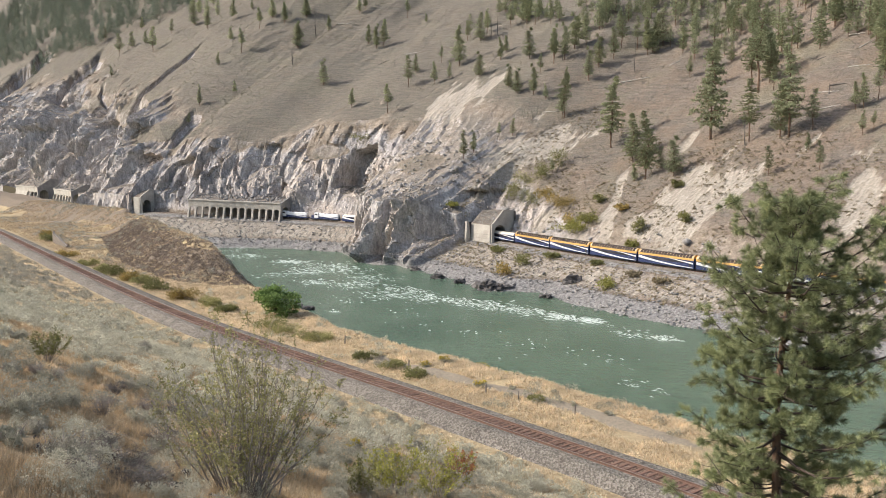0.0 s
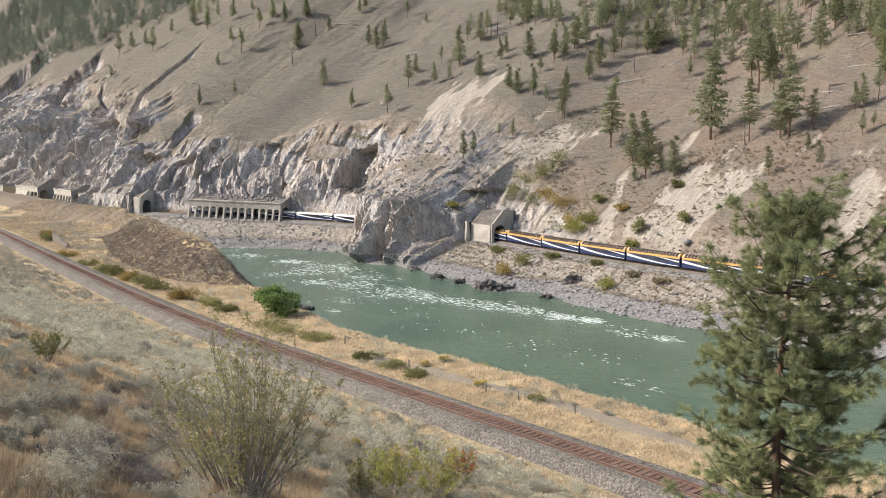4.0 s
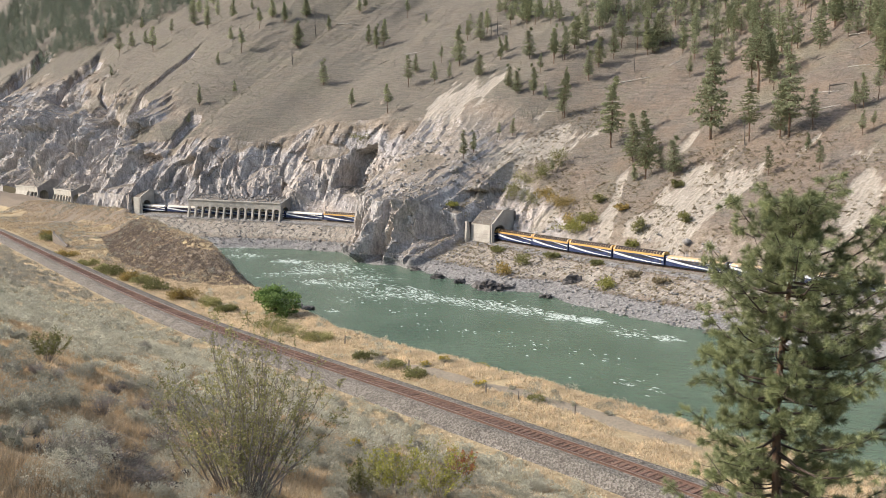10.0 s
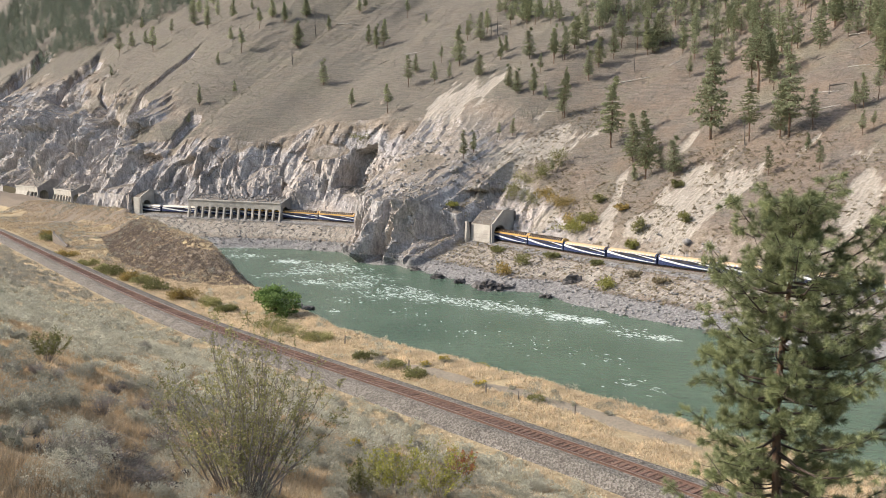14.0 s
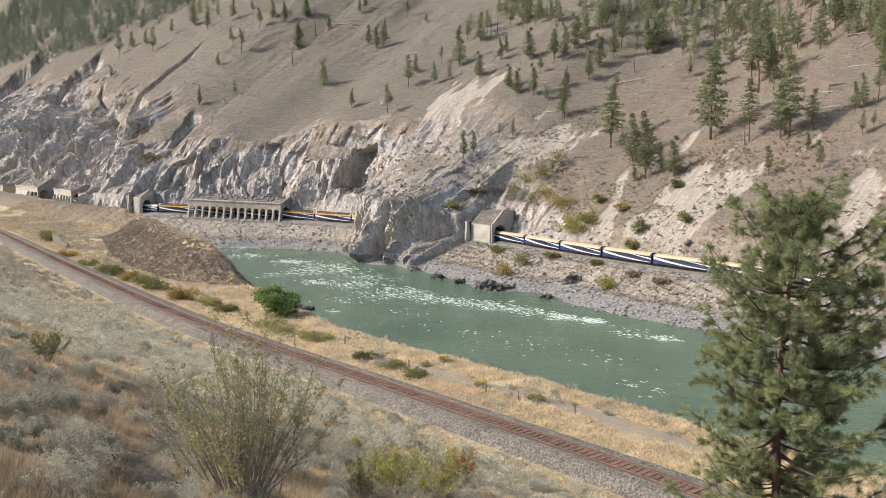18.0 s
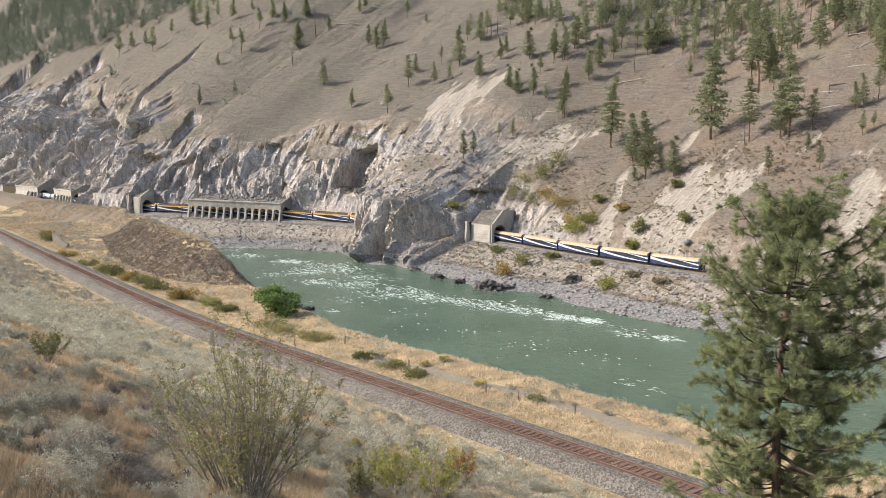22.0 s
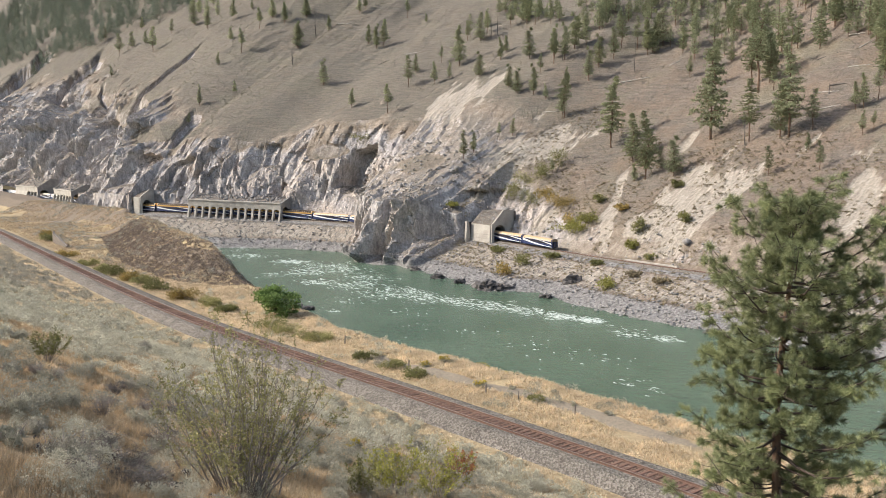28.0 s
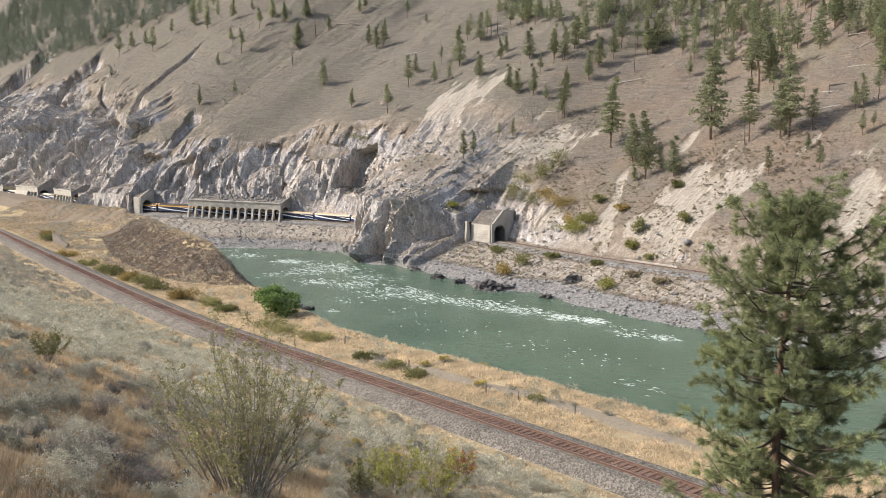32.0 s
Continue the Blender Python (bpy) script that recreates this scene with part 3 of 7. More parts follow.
M_AUTUMN = leafy("mixed_autumn_leaves", (0.20, 0.17, 0.06), (0.44, 0.30, 0.10), thin=0.4)
M_OLIVE = leafy("olive_leaves", (0.14, 0.14, 0.05), (0.27, 0.26, 0.11), thin=0.4)
M_GREEN = leafy("broad_green_leaves", (0.095, 0.15, 0.042), (0.25, 0.34, 0.11), thin=0.4)
M_YELLOW = leafy("yellow_rabbitbrush_bloom", (0.36, 0.27, 0.03), (0.58, 0.45, 0.06), thin=0.2)
M_DEADTWIG = plain("dark_dead_twigs", (0.12, 0.10, 0.088), (0.24, 0.21, 0.19), 3, 20, 0.95, bump=0.2)
M_RUSTLEAF = leafy("autumn_red_leaves", (0.30, 0.11, 0.05), (0.48, 0.23, 0.11), thin=0.4)
M_FOAM = plain("white_water", (0.36, 0.42, 0.385), (0.56, 0.60, 0.575), 0.8, 5, 0.75, bump=0.5, depth=0.1)
M_ROCK = plain("dark_river_rock", (0.06, 0.054, 0.052), (0.125, 0.115, 0.11), 0.3, 1.6, 0.9, bump=0.9, depth=0.2)
M_BOULDER = plain("pale_bank_stone", (0.18, 0.169, 0.159), (0.31, 0.291, 0.272), 0.3, 1.6, 0.92, bump=0.8, depth=0.15, vary=0.2)
M_POST = plain("grey_fence_wood", (0.14, 0.12, 0.10), (0.22, 0.19, 0.165), 2, 14, 0.9, bump=0.4)
# ---------------------------------------------------------------- mesh helpers
def mesh_of(name, verts, faces, material, smooth=False):
    me = bpy.data.meshes.new(name)
    me.from_pydata([tuple(v) for v in verts], [], [tuple(f) for f in faces])
    me.materials.append(material)
    if smooth:
        me.polygons.foreach_set("use_smooth", [True] * len(me.polygons))
    return me


def sheet(name, grid, material, keep=None, cover=None, smooth=True):
    """A grid of points (rows, columns, 3) as one mesh; cover: per-point weights of ground kinds."""
    r, c = grid.shape[:2]
    i = np.arange(r * c).reshape(r, c)
    f = np.stack([i[:-1, :-1], i[:-1, 1:], i[1:, 1:], i[1:, :-1]], -1).reshape(-1, 4)
    if keep is not None:
        f = f[keep.reshape(-1)]
    me = bpy.data.meshes.new(name)
    me.vertices.add(r * c)
    me.vertices.foreach_set("co", grid.reshape(-1).astype(np.float32))
    me.loops.add(len(f) * 4)
    me.loops.foreach_set("vertex_index", f.reshape(-1).astype(np.int32))
    me.polygons.add(len(f))
    me.polygons.foreach_set("loop_start", (np.arange(len(f)) * 4).astype(np.int32))
    me.polygons.foreach_set("use_smooth", np.full(len(f), smooth))
    me.update(calc_edges=True)
    me.materials.append(material)
    if cover is not None:
        at = me.color_attributes.new("cover", "FLOAT_COLOR", "POINT")
        full = np.ones((r * c, 4), np.float32)
        full[:, :3] = cover.reshape(-1, 3)
        at.data.foreach_set("color", full.reshape(-1))
    return new(name, me)


def part(name, bm, material, parent=None, label="", smooth=False):
    me = bpy.data.meshes.new(name)
    bm.to_mesh(me)
    bm.free()
    for m in material if isinstance(material, (list, tuple)) else [material]:
        me.materials.append(m)
    if smooth:
        me.polygons.foreach_set("use_smooth", [True] * len(me.polygons))
    ob = new(name, me)
    if parent:
        ob.parent = parent
    if label:
        ob["label"] = label
    return ob


# ---------------------------------------------------------------- far side
s_list = np.concatenate([np.arange(-268, -40, 6.0), np.arange(-40, 150, 1.15), np.arange(150, 640, 0.9), np.arange(640, 900, 1.5), np.arange(900, 1060, 3.5), np.arange(1060, 2500, 16.0)])
far_grid, far_s, far_d, far_v, far_cliff, far_w, pale = far_sheet(s_list)
zt_grid = far_z(far_s)
gravel = ease(far_v, 0.8, 1.0) * (1 - ease(far_v, 1.22, 1.5))
gravel = np.maximum(gravel, np.exp(-((np.abs(far_v - 2.45) / 0.55) ** 8)) * (1 - far_w))
rock = np.maximum(np.clip(far_cliff * 1.25 - 0.1, 0, 1), 0.5 * ease(far_v, 1.2, 1.5) * (1 - ease(far_v, 1.7, 2)))
rock = rock * (0.30 + 0.70 * np.maximum(ease(far_s, 140, 178), ease(far_s, 136, 142) * (1 - ease(far_v, 3.45, 3.8)))) + 0.25 * ease(far_v, 2.95, 3.1) * (1 - ease(far_v, 3.7, 4.3)) * (1 - ease(far_s, 140, 178))
# buff rock among the grey on the spur and along the railway bank
pale = np.maximum(pale, 0.40 * np.clip(far_cliff, 0, 1) * ease(far_s, 180, 215) * (1 - ease(far_s, 330, 390)))
pale = np.maximum(pale, (0.34 + 0.16 * value_noise(far_s / 17, far_d / 9, seed=28)) * ease(far_v, 2.98, 3.1) * (1 - ease(far_v, 3.4, 4.0)) * ease(far_s, 40, 70) * (1 - ease(far_s, 160, 185)))
pale = np.maximum(pale, 0.56 * ease(far_v, 1.25, 1.5) * (1 - ease(far_v, 1.85, 2.0)) * (1 - far_w))
middle = (far_grid[:-1, :-1] + far_grid[1:, 1:]) / 2
sm, dm, wm = ((a[:-1, :-1] + a[1:, 1:]) / 2 for a in (far_s, far_d, far_w))
bore = (np.abs(dm) < 3.4) & (middle[..., 2] < far_z(sm) + 7.0) & (middle[..., 2] > far_z(sm) - 0.1) & (wm > 0.02)
mountain = tagged(sheet("ground", far_grid, M_MOUNTAIN, keep=~bore, cover=np.stack([rock, pale, gravel], -1)),
                  "dry tan mountainside with grey broken cliffs above a river", "mountainside", kind="structure")
lie = np.ones((far_s.size, 4), np.float32)
lie[:, 0], lie[:, 1], lie[:, 2] = far_s.ravel(), (far_d + far_grid[..., 2]).ravel(), 0.0
mountain.data.attributes.new("lie", "FLOAT_COLOR", "POINT").data.foreach_set("color", lie.ravel())

# ---------------------------------------------------------------- river
wx, wy = np.meshgrid(np.linspace(-700, 420, 380), np.linspace(40, 900, 300))
wz = WATER_Z + 0.10 * fbm(wx / 6, wy / 4, 0, 3, seed=101) + 0.12 * value_noise(wx / 14, wy / 11, seed=102)
# cliffs keep sharp facets
facet = (far_cliff[:-1, :-1] > 0.3)[~bore]
mountain.data.polygons.foreach_set("use_smooth", ~facet)
water = tagged(sheet("water", np.stack([wx, wy, wz], -1), M_WATER), "grey-green river with small ripples and rapids", "river", kind="structure")

# ---------------------------------------------------------------- near side
nu = np.concatenate([np.arange(-60, 12, 4.0), np.arange(12, 152, 0.75), np.arange(152, 390, 1.5), np.arange(390, 540, 7)])
nq = np.concatenate([np.arange(-160, -50, 6.0), np.arange(-50, 38, 0.65), np.arange(38, 90, 1.3), np.arange(90, 106, 4)])
NU, NQ = np.meshgrid(nu, nq)
gx, gy = near_at(NU, NQ)
gz, gs, gq, g_mound = near_height(gx, gy)
n_ballast = np.exp(-((np.abs(gq - 0.6) / 3.5) ** 6))
n_path = np.exp(-(((gq - 10 - 1.1 * value_noise(gs / 14, 4, seed=111)) / 1.1) ** 4)) * ease(gs, 64, 73) * (1 - ease(gs, 103, 117)) * 0.9
n_soil = ease(-gq, 9, 13) * (1 - ease(-gq, 21, 30)) * 0.3
n_soil = np.maximum(n_soil, (0.30 + 0.15 * ease(gs, 175, 230) + 0.6 * fbm(gx / 11, gy / 11, 0, 3, seed=112)) * ease(gs, 150, 175) * ease(gq, 6, 10))
# darker soil tone on the mound's face, helping to colour in its shade
n_soil = np.maximum(n_soil, 0.95 * ease(g_mound, 0.3, 1.6) * (1 - 0.85 * ease(g_mound, 3.6, 4.4)))
n_soil = np.maximum(n_soil, 0.9 * np.exp(-(((gx + 8.0) / 2.2) ** 2 + ((gy - 21.0) / 2.6) ** 2)))
near_ground = tagged(sheet("ground", np.stack([gx, gy, gz], -1), M_NEAR, cover=np.stack([n_ballast, n_path, n_soil], -1)),
                     "dry grassy hillside and terrace with grey railway ballast", "hillside", kind="structure")
# ---------------------------------------------------------------- railways
def swept(profile, s_values, at, height, d0=0.0):
    """A closed profile (offset across, height) carried along a railway."""
    n = len(profile)
    verts, faces = [], []
    for s in s_values:
        z = float(height(s))
        for a, b in profile:
            x, y = at(s, d0 + a)
            verts.append((float(x), float(y), z + b))
    for i in range(len(s_values) - 1):
        for j in range(n):
            k = (j + 1) % n
            faces.append((i * n + j, i * n + k, (i + 1) * n + k, (i + 1) * n + j))
    faces += [tuple(range(n - 1, -1, -1)), tuple((len(s_values) - 1) * n + j for j in range(n))]
    return verts, faces


RAIL = [(-0.07, 0.0), (0.07, 0.0), (0.07, 0.02), (0.015, 0.04), (0.015, 0.12), (0.037, 0.135), (0.037, 0.17), (-0.037, 0.17), (-0.037, 0.135),
        (-0.015, 0.12), (-0.015, 0.04), (-0.07, 0.02)]


def railway(label, at, tangent_at, height, s0, s1, step, ties_from, ties_to, rest):
    """Ballast bed, sleepers and two rails along a railway."""
    track = tagged(new("railway_track"), label, "railway track", kind="structure")
    ss = np.arange(s0, s1, step)
    bed = [(-2.9, -0.55), (-1.7, 0.05), (-0.92, 0.06), (-0.86, -0.03), (0.86, -0.03), (0.92, 0.06), (1.7, 0.05), (2.9, -0.55)]
    v, f = swept(bed, ss, at, height)
    ob = new("ballast_bed", mesh_of("ballast_bed", v, f, M_BALLAST))
    ob.parent = track
    v, f = swept([(-0.86, -0.06), (-0.85, 0.0), (0.85, 0.0), (0.86, -0.06)], ss, at, height)
    ob = new("rust_stained_ballast", mesh_of("rust_stained_ballast", v, f, M_RUSTBALLAST))
    ob.parent = track
    for d in (-0.755, 0.755):
        v, f = swept(RAIL, ss, at, height, d)
        ob = new("rail", mesh_of("rail", v, f, M_RUST))
        ob.parent = track
        v, f = swept([(-0.034, 0.172), (0.034, 0.172), (0.034, 0.176), (-0.034, 0.176)], ss, at, height, d)
        top = new("rail_head", mesh_of("rail_head", v, f, M_RAILTOP))
        top.parent = ob
    bm = bmesh.new()
    bmesh.ops.create_cube(bm, size=1, matrix=Matrix.Diagonal((0.23, 2.6, 0.16, 1)))
    bmesh.ops.bevel(bm, geom=[e for e in bm.edges if abs(e.verts[0].co.x - e.verts[1].co.x) < 0.01 and abs(e.verts[0].co.z - e.verts[1].co.z) < 0.01 and e.verts[0].co.z > 0],
                    offset=0.015, segments=1, affect="EDGES")
    tie = bpy.data.meshes.new("sleeper")
    bm.to_mesh(tie)
    bm.free()
    tie.materials.append(M_TIE)
    rng = random.Random(5)
    far_v, far_f = [], []
    for s in np.arange(s0, s1, 0.56):
        x, y = at(s)
        tx, ty = tangent_at(s)
        m = Matrix.Translation((float(x), float(y), float(height(s)) - 0.035 + rng.uniform(-0.012, 0.008))) @ Matrix.Rotation(math.atan2(ty, tx) + rng.uniform(-0.02, 0.02), 4, "Z")
        if ties_from <= s <= ties_to:
            ob = new("sleeper", tie)
            ob.parent = track
            ob.matrix_local = m
        elif rest:
            b = len(far_v)
            far_v += [m @ v.co for v in tie.vertices]
            far_f += [tuple(b + i for i in p.vertices) for p in tie.polygons]
    if far_v:
        ob = tagged(new("sleepers", mesh_of("sleepers", far_v, far_f, M_TIE)), kind="stuff")
        ob.parent = track
    return track


near_tangent = lambda s: (float(np.interp(s, NEAR_S, NEAR_T[:, 0])), float(np.interp(s, NEAR_S, NEAR_T[:, 1])))
far_tangent = lambda s: (float(np.interp(s, FAR_S, FAR_T[:, 0])), float(np.interp(s, FAR_S, FAR_T[:, 1])))
railway("rusty single railway track on grey ballast with dark sleepers", near_at, near_tangent, lambda s: NEAR_Z, 24, 385, 1.5, 46, 214, True)
railway("railway track on a narrow bench under the cliffs", far_at, far_tangent, lambda s: far_z(s) + 0.12, -262, 800, 3.0, 0, -1, True)

v, f = swept([(2.9, -0.1), (2.9, 0.42), (3.4, 0.42), (3.5, -0.1)], np.arange(72, 99, 1.5), far_at, lambda s: far_z(s) + 0.12)
tagged(new("concrete_kerb", mesh_of("concrete_kerb", v, f, M_CONCRETE)), "pale concrete kerb lying beside the railway bench", "kerb")

# ---------------------------------------------------------------- concrete portals and rock sheds
def box_bm(size, m=None, bevel=0.0):
    bm = bmesh.new()
    bmesh.ops.create_cube(bm, size=1, matrix=(m or Matrix()) @ Matrix.Diagonal((*size, 1)))
    if bevel:
        bmesh.ops.bevel(bm, geom=bm.edges[:], offset=bevel, segments=1, affect="EDGES")
    return bm


def prism_bm(outline, y0, y1):
    """A closed outline in x, z carried from y0 to y1."""
    bm = bmesh.new()
    a = [bm.verts.new((x, y0, z)) for x, z in outline]
    b = [bm.verts.new((x, y1, z)) for x, z in outline]
    n = len(outline)
    bm.faces.new(a)
    bm.faces.new(b[::-1])
    for i in range(n):
        bm.faces.new((a[i], b[i], b[(i + 1) % n], a[(i + 1) % n]))
    bmesh.ops.recalc_face_normals(bm, faces=bm.faces[:])
    return bm


def arch_ring(half, spring, n=10):
    """Points of an arch from its left foot over the crown to its right foot."""
    return [(-half, -0.3)] + [(-half * math.cos(math.pi * i / n), spring + half * math.sin(math.pi * i / n)) for i in range(n + 1)] + [(half, -0.3)]


def track_frame(s):
    """Local axes at the far railway: x towards the mountain, y along it upstream, z up."""
    x, y = far_at(s)
    tx, ty = far_tangent(s)
    return Matrix(((ty, tx, 0, float(x)), (-tx, ty, 0, float(y)), (0, 0, 1, float(far_z(s))), (0, 0, 0, 1)))


def face_with_arch(outline, half, spring, y0, y1):
    """A wall of the given outer outline (left foot, up and over, right foot) with an arched opening cut through."""
    arch = arch_ring(half, spring)
    loop = outline + arch[::-1]
    bm = bmesh.new()
    rows = []
    for y in (y0, y1):
        vs = [bm.verts.new((x, y, z)) for x, z in loop]
        es = [bm.edges.new((vs[i], vs[(i + 1) % len(vs)])) for i in range(len(vs))]
        bmesh.ops.triangle_fill(bm, use_beauty=True, edges=es)
        rows.append(vs)
    for i in range(len(loop)):
        k = (i + 1) % len(loop)
        bm.faces.new((rows[0][i], rows[0][k], rows[1][k], rows[1][i]))
    bmesh.ops.recalc_face_normals(bm, faces=bm.faces[:])
    return bm


def bore_lining(length, half=3.3, spring=4.0):
    """The dark inside of a tunnel, open at its mouth."""
    a = arch_ring(half, spring)
    bm = bmesh.new()
    rows = [[bm.verts.new((x, y, z)) for x, z in a] for y in (0.6, length)]
    for i in range(len(a) - 1):
        bm.faces.new((rows[0][i], rows[0][i + 1], rows[1][i + 1], rows[1][i]))
    return bm


def tunnel_portal(s, label, deep, low, high, left, right, wing):
    """A concrete tunnel mouth that stands out of the rock: face, side wall, coping, roof fill and lining."""
    p = tagged(new("tunnel_portal"), label, "tunnel portal", group="tunnel mouths")
    p.matrix_world = track_frame(s)
    face = [(-left, -1.5), (-left, low), (-left + 1.0, low + 0.6), (2.2, high), (right, high - 0.4), (right, -1.5)]
    part("face_wall", face_with_arch(face, 3.3, 4.0, 0.0, 0.9), M_CONCRETE, p)
    part("side_wall", prism_bm([(-left - 0.9, -3.6), (-left - 0.2, low + 0.1), (-left + 0.6, low + 0.1), (-left + 0.6, -3.6)], 0.9, deep), M_CONCRETE, p)
    part("coping", prism_bm([(-left - 0.12, low), (-left + 1.0, low + 0.55), (2.2, high - 0.02), (right, high - 0.42), (right, high + 0.2), (2.1, high + 0.55), (-left + 0.8, low + 1.1),
                             (-left - 0.12, low + 0.6)], -0.18, 0.5), M_CONCRETE, p)
    part("roof_fill", prism_bm([(-left, low - 0.8), (-left, low + 0.25), (2.2, high - 0.5), (right + 2, high - 0.4), (right + 2, low - 0.8)], 0.9, deep), M_EARTH, p, "dry earth and weeds heaped on the roof")
    # the bore's darkness is partly in the lining's colour
    part("bore", bore_lining(24), M_SHADE_CONCRETE, p, "tunnel lining with its shade in the concrete's colour")
    ring = arch_ring(3.3, 4.0)
    out = arch_ring(3.75, 4.0)
    bm = bmesh.new()
    rows = [[bm.verts.new((x, y, z)) for x, z in r] for r, y in ((ring, -0.1), (out, -0.1), (out, 0.05))]
    for a, b in ((0, 1), (1, 2)):
        for i in range(len(ring) - 1):
            bm.faces.new((rows[a][i], rows[a][i + 1], rows[b][i + 1], rows[b][i]))
    part("arch_ring", bm, M_CONCRETE, p)
    for k in range(1, 4):
        z = low * k / 4 - 0.6
        part("form_joint", box_bm((0.06, deep - 1.0, 0.09), pose(-left - 0.82 + 0.17 * k, 0.9 + (deep - 1) / 2, z)), M_SHADE_CONCRETE, p)
    if wing:
        part("wing_wall", prism_bm([(-left - 3.6, -2), (-left - 3.0, low + 1.2), (-left - 1.8, low + 1.2), (-left - 0.7, -3)], deep - 0.6, deep + 0.7), M_CONCRETE, p)
    return p


M_EARTH = plain("dry_earth_fill", (0.13, 0.108, 0.088), (0.23, 0.195, 0.16), 0.3, 2.0, 0.95, bump=1.0, depth=0.4)
tunnel_portal(176.0, "pale concrete tunnel portal with an arched mouth beside the river", 15.0, 7.2, 13.6, 4.6, 8.0, True)
tunnel_portal(423.0, "weathered concrete tunnel portal set into a dark cliff", 6.0, 9.0, 13.0, 4.4, 6.0, False)


def rock_shed(s0, s1, count, label, solid=0.0, rise=4.5):
    """A concrete gallery over the railway: slab, edge beam, leaning buttress piers, end wall and earth on top."""
    p = tagged(new("rock_shed"), label, "rock shed", group="rock sheds")
    mid = track_frame((s0 + s1) / 2)
    p.matrix_world = mid
    inv = mid.inverted()

    def piece(name, outline, a, b, material, label="", n=6):
        bm = bmesh.new()
        rows = []
        for s in np.linspace(a, b, n):
            f = inv @ track_frame(s)
            rows.append([bm.verts.new(f @ Vector((x, 0, z))) for x, z in outline])
        k = len(outline)
        bm.faces.new(rows[0])
        bm.faces.new(rows[-1][::-1])
        for r0, r1 in zip(rows, rows[1:]):
            for i in range(k):
                bm.faces.new((r0[i], r1[i], r1[(i + 1) % k], r0[(i + 1) % k]))
        bmesh.ops.recalc_face_normals(bm, faces=bm.faces[:])
        return part(name, bm, material, p, label)

    piece("edge_beam", [(-4.3, 5.3), (-4.5, 8.7), (-3.5, 8.9), (-3.4, 5.3)], s0, s1, M_CONCRETE, n=14)
    piece("parapet", [(-4.8, 8.6), (-4.8, 9.2), (-3.6, 9.3), (-3.6, 8.8)], s0, s1, M_CONCRETE, n=14)
    piece("roof_slab", [(-3.6, 7.2), (-3.6, 8.2), (6.5, 9.4), (6.5, 8.2)], s0, s1, M_CONCRETE, n=14)
    piece("earth_cover", [(-3.6, 8.25), (-3.4, 8.9), (7.5, 8.9 + rise), (9.0, 8.4)], s0 + 0.4, s1, M_EARTH, "loose earth and stones slid onto the roof", n=14)
    # inner wall in the darkened concrete, standing in for the gallery's shade
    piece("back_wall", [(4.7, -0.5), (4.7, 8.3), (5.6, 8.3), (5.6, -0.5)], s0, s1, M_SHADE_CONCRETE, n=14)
    gap = (s1 - s0 - solid) / (count - 1)
    for i in range(count):
        s = s0 + 0.5 + i * gap * 0.985
        piece("pier", [(-6.6, -3.2), (-4.25, 5.35), (-3.3, 5.35), (-4.3, -3.2)], s - 0.52, s + 0.52, M_CONCRETE, n=2)
        piece("pier_footing", [(-7.4, -4.6), (-7.1, -2.5), (-4.1, -2.5), (-4.1, -4.6)], s - 0.8, s + 0.8, M_CONCRETE, n=2)
        if i:
            piece("haunch", [(-4.3, 4.75), (-4.3, 5.35), (-3.4, 5.35), (-3.4, 4.75)], s - 1.05, s - 0.52, M_CONCRETE, n=2)
        if i < count - 1:
            piece("haunch", [(-4.3, 4.75), (-4.3, 5.35), (-3.4, 5.35), (-3.4, 4.75)], s + 0.52, s + 1.05, M_CONCRETE, n=2)
    if solid:
        piece("solid_wall", [(-6.0, -3.5), (-4.3, 5.3), (-3.4, 5.3), (-3.6, -3.5)], s1 - solid, s1, M_CONCRETE)
    f = inv @ track_frame(s0 - 0.5)
    face = [(-4.4, -0.5), (-4.6, 9.0), (5.0, 9.2 + rise), (11.0, 8.6 + rise), (11.0, -0.5)]
    bm = face_with_arch(face, 3.3, 3.6, 0.0, 0.7)
    bmesh.ops.transform(bm, matrix=f, verts=bm.verts[:])
    # end face turned from the sun: its shade is coloured in
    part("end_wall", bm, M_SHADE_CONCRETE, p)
    f = inv @ track_frame(s1)
    part("wing_parapet", prism_bm([(-4.8, 8.6), (-4.8, 9.4), (4.0, 15.4), (4.6, 14.4)], 0, 0.7), M_CONCRETE, p).matrix_local = f
    return p


rock_shed(331, 389.5, 14, "long pale concrete rock shed with leaning buttress piers", rise=3.0)
rock_shed(531, 576, 7, "short concrete rock shed with leaning piers", rise=4.0)
rock_shed(614, 664, 4, "concrete rock shed with a solid upstream end", solid=26.0, rise=6.0)
# ---------------------------------------------------------------- trees of the mountain
def ground_far(x, y):
    """Height of the mountainside at a plan point."""
    i = np.argmin((HILL_X - x) ** 2 + (HILL_Y - y) ** 2)
    return float(HILL_Z[i])


hill_rows = far_v[:, 0] > 0.95
HILL_X, HILL_Y, HILL_Z = (far_grid[hill_rows][..., k].ravel() for k in range(3))


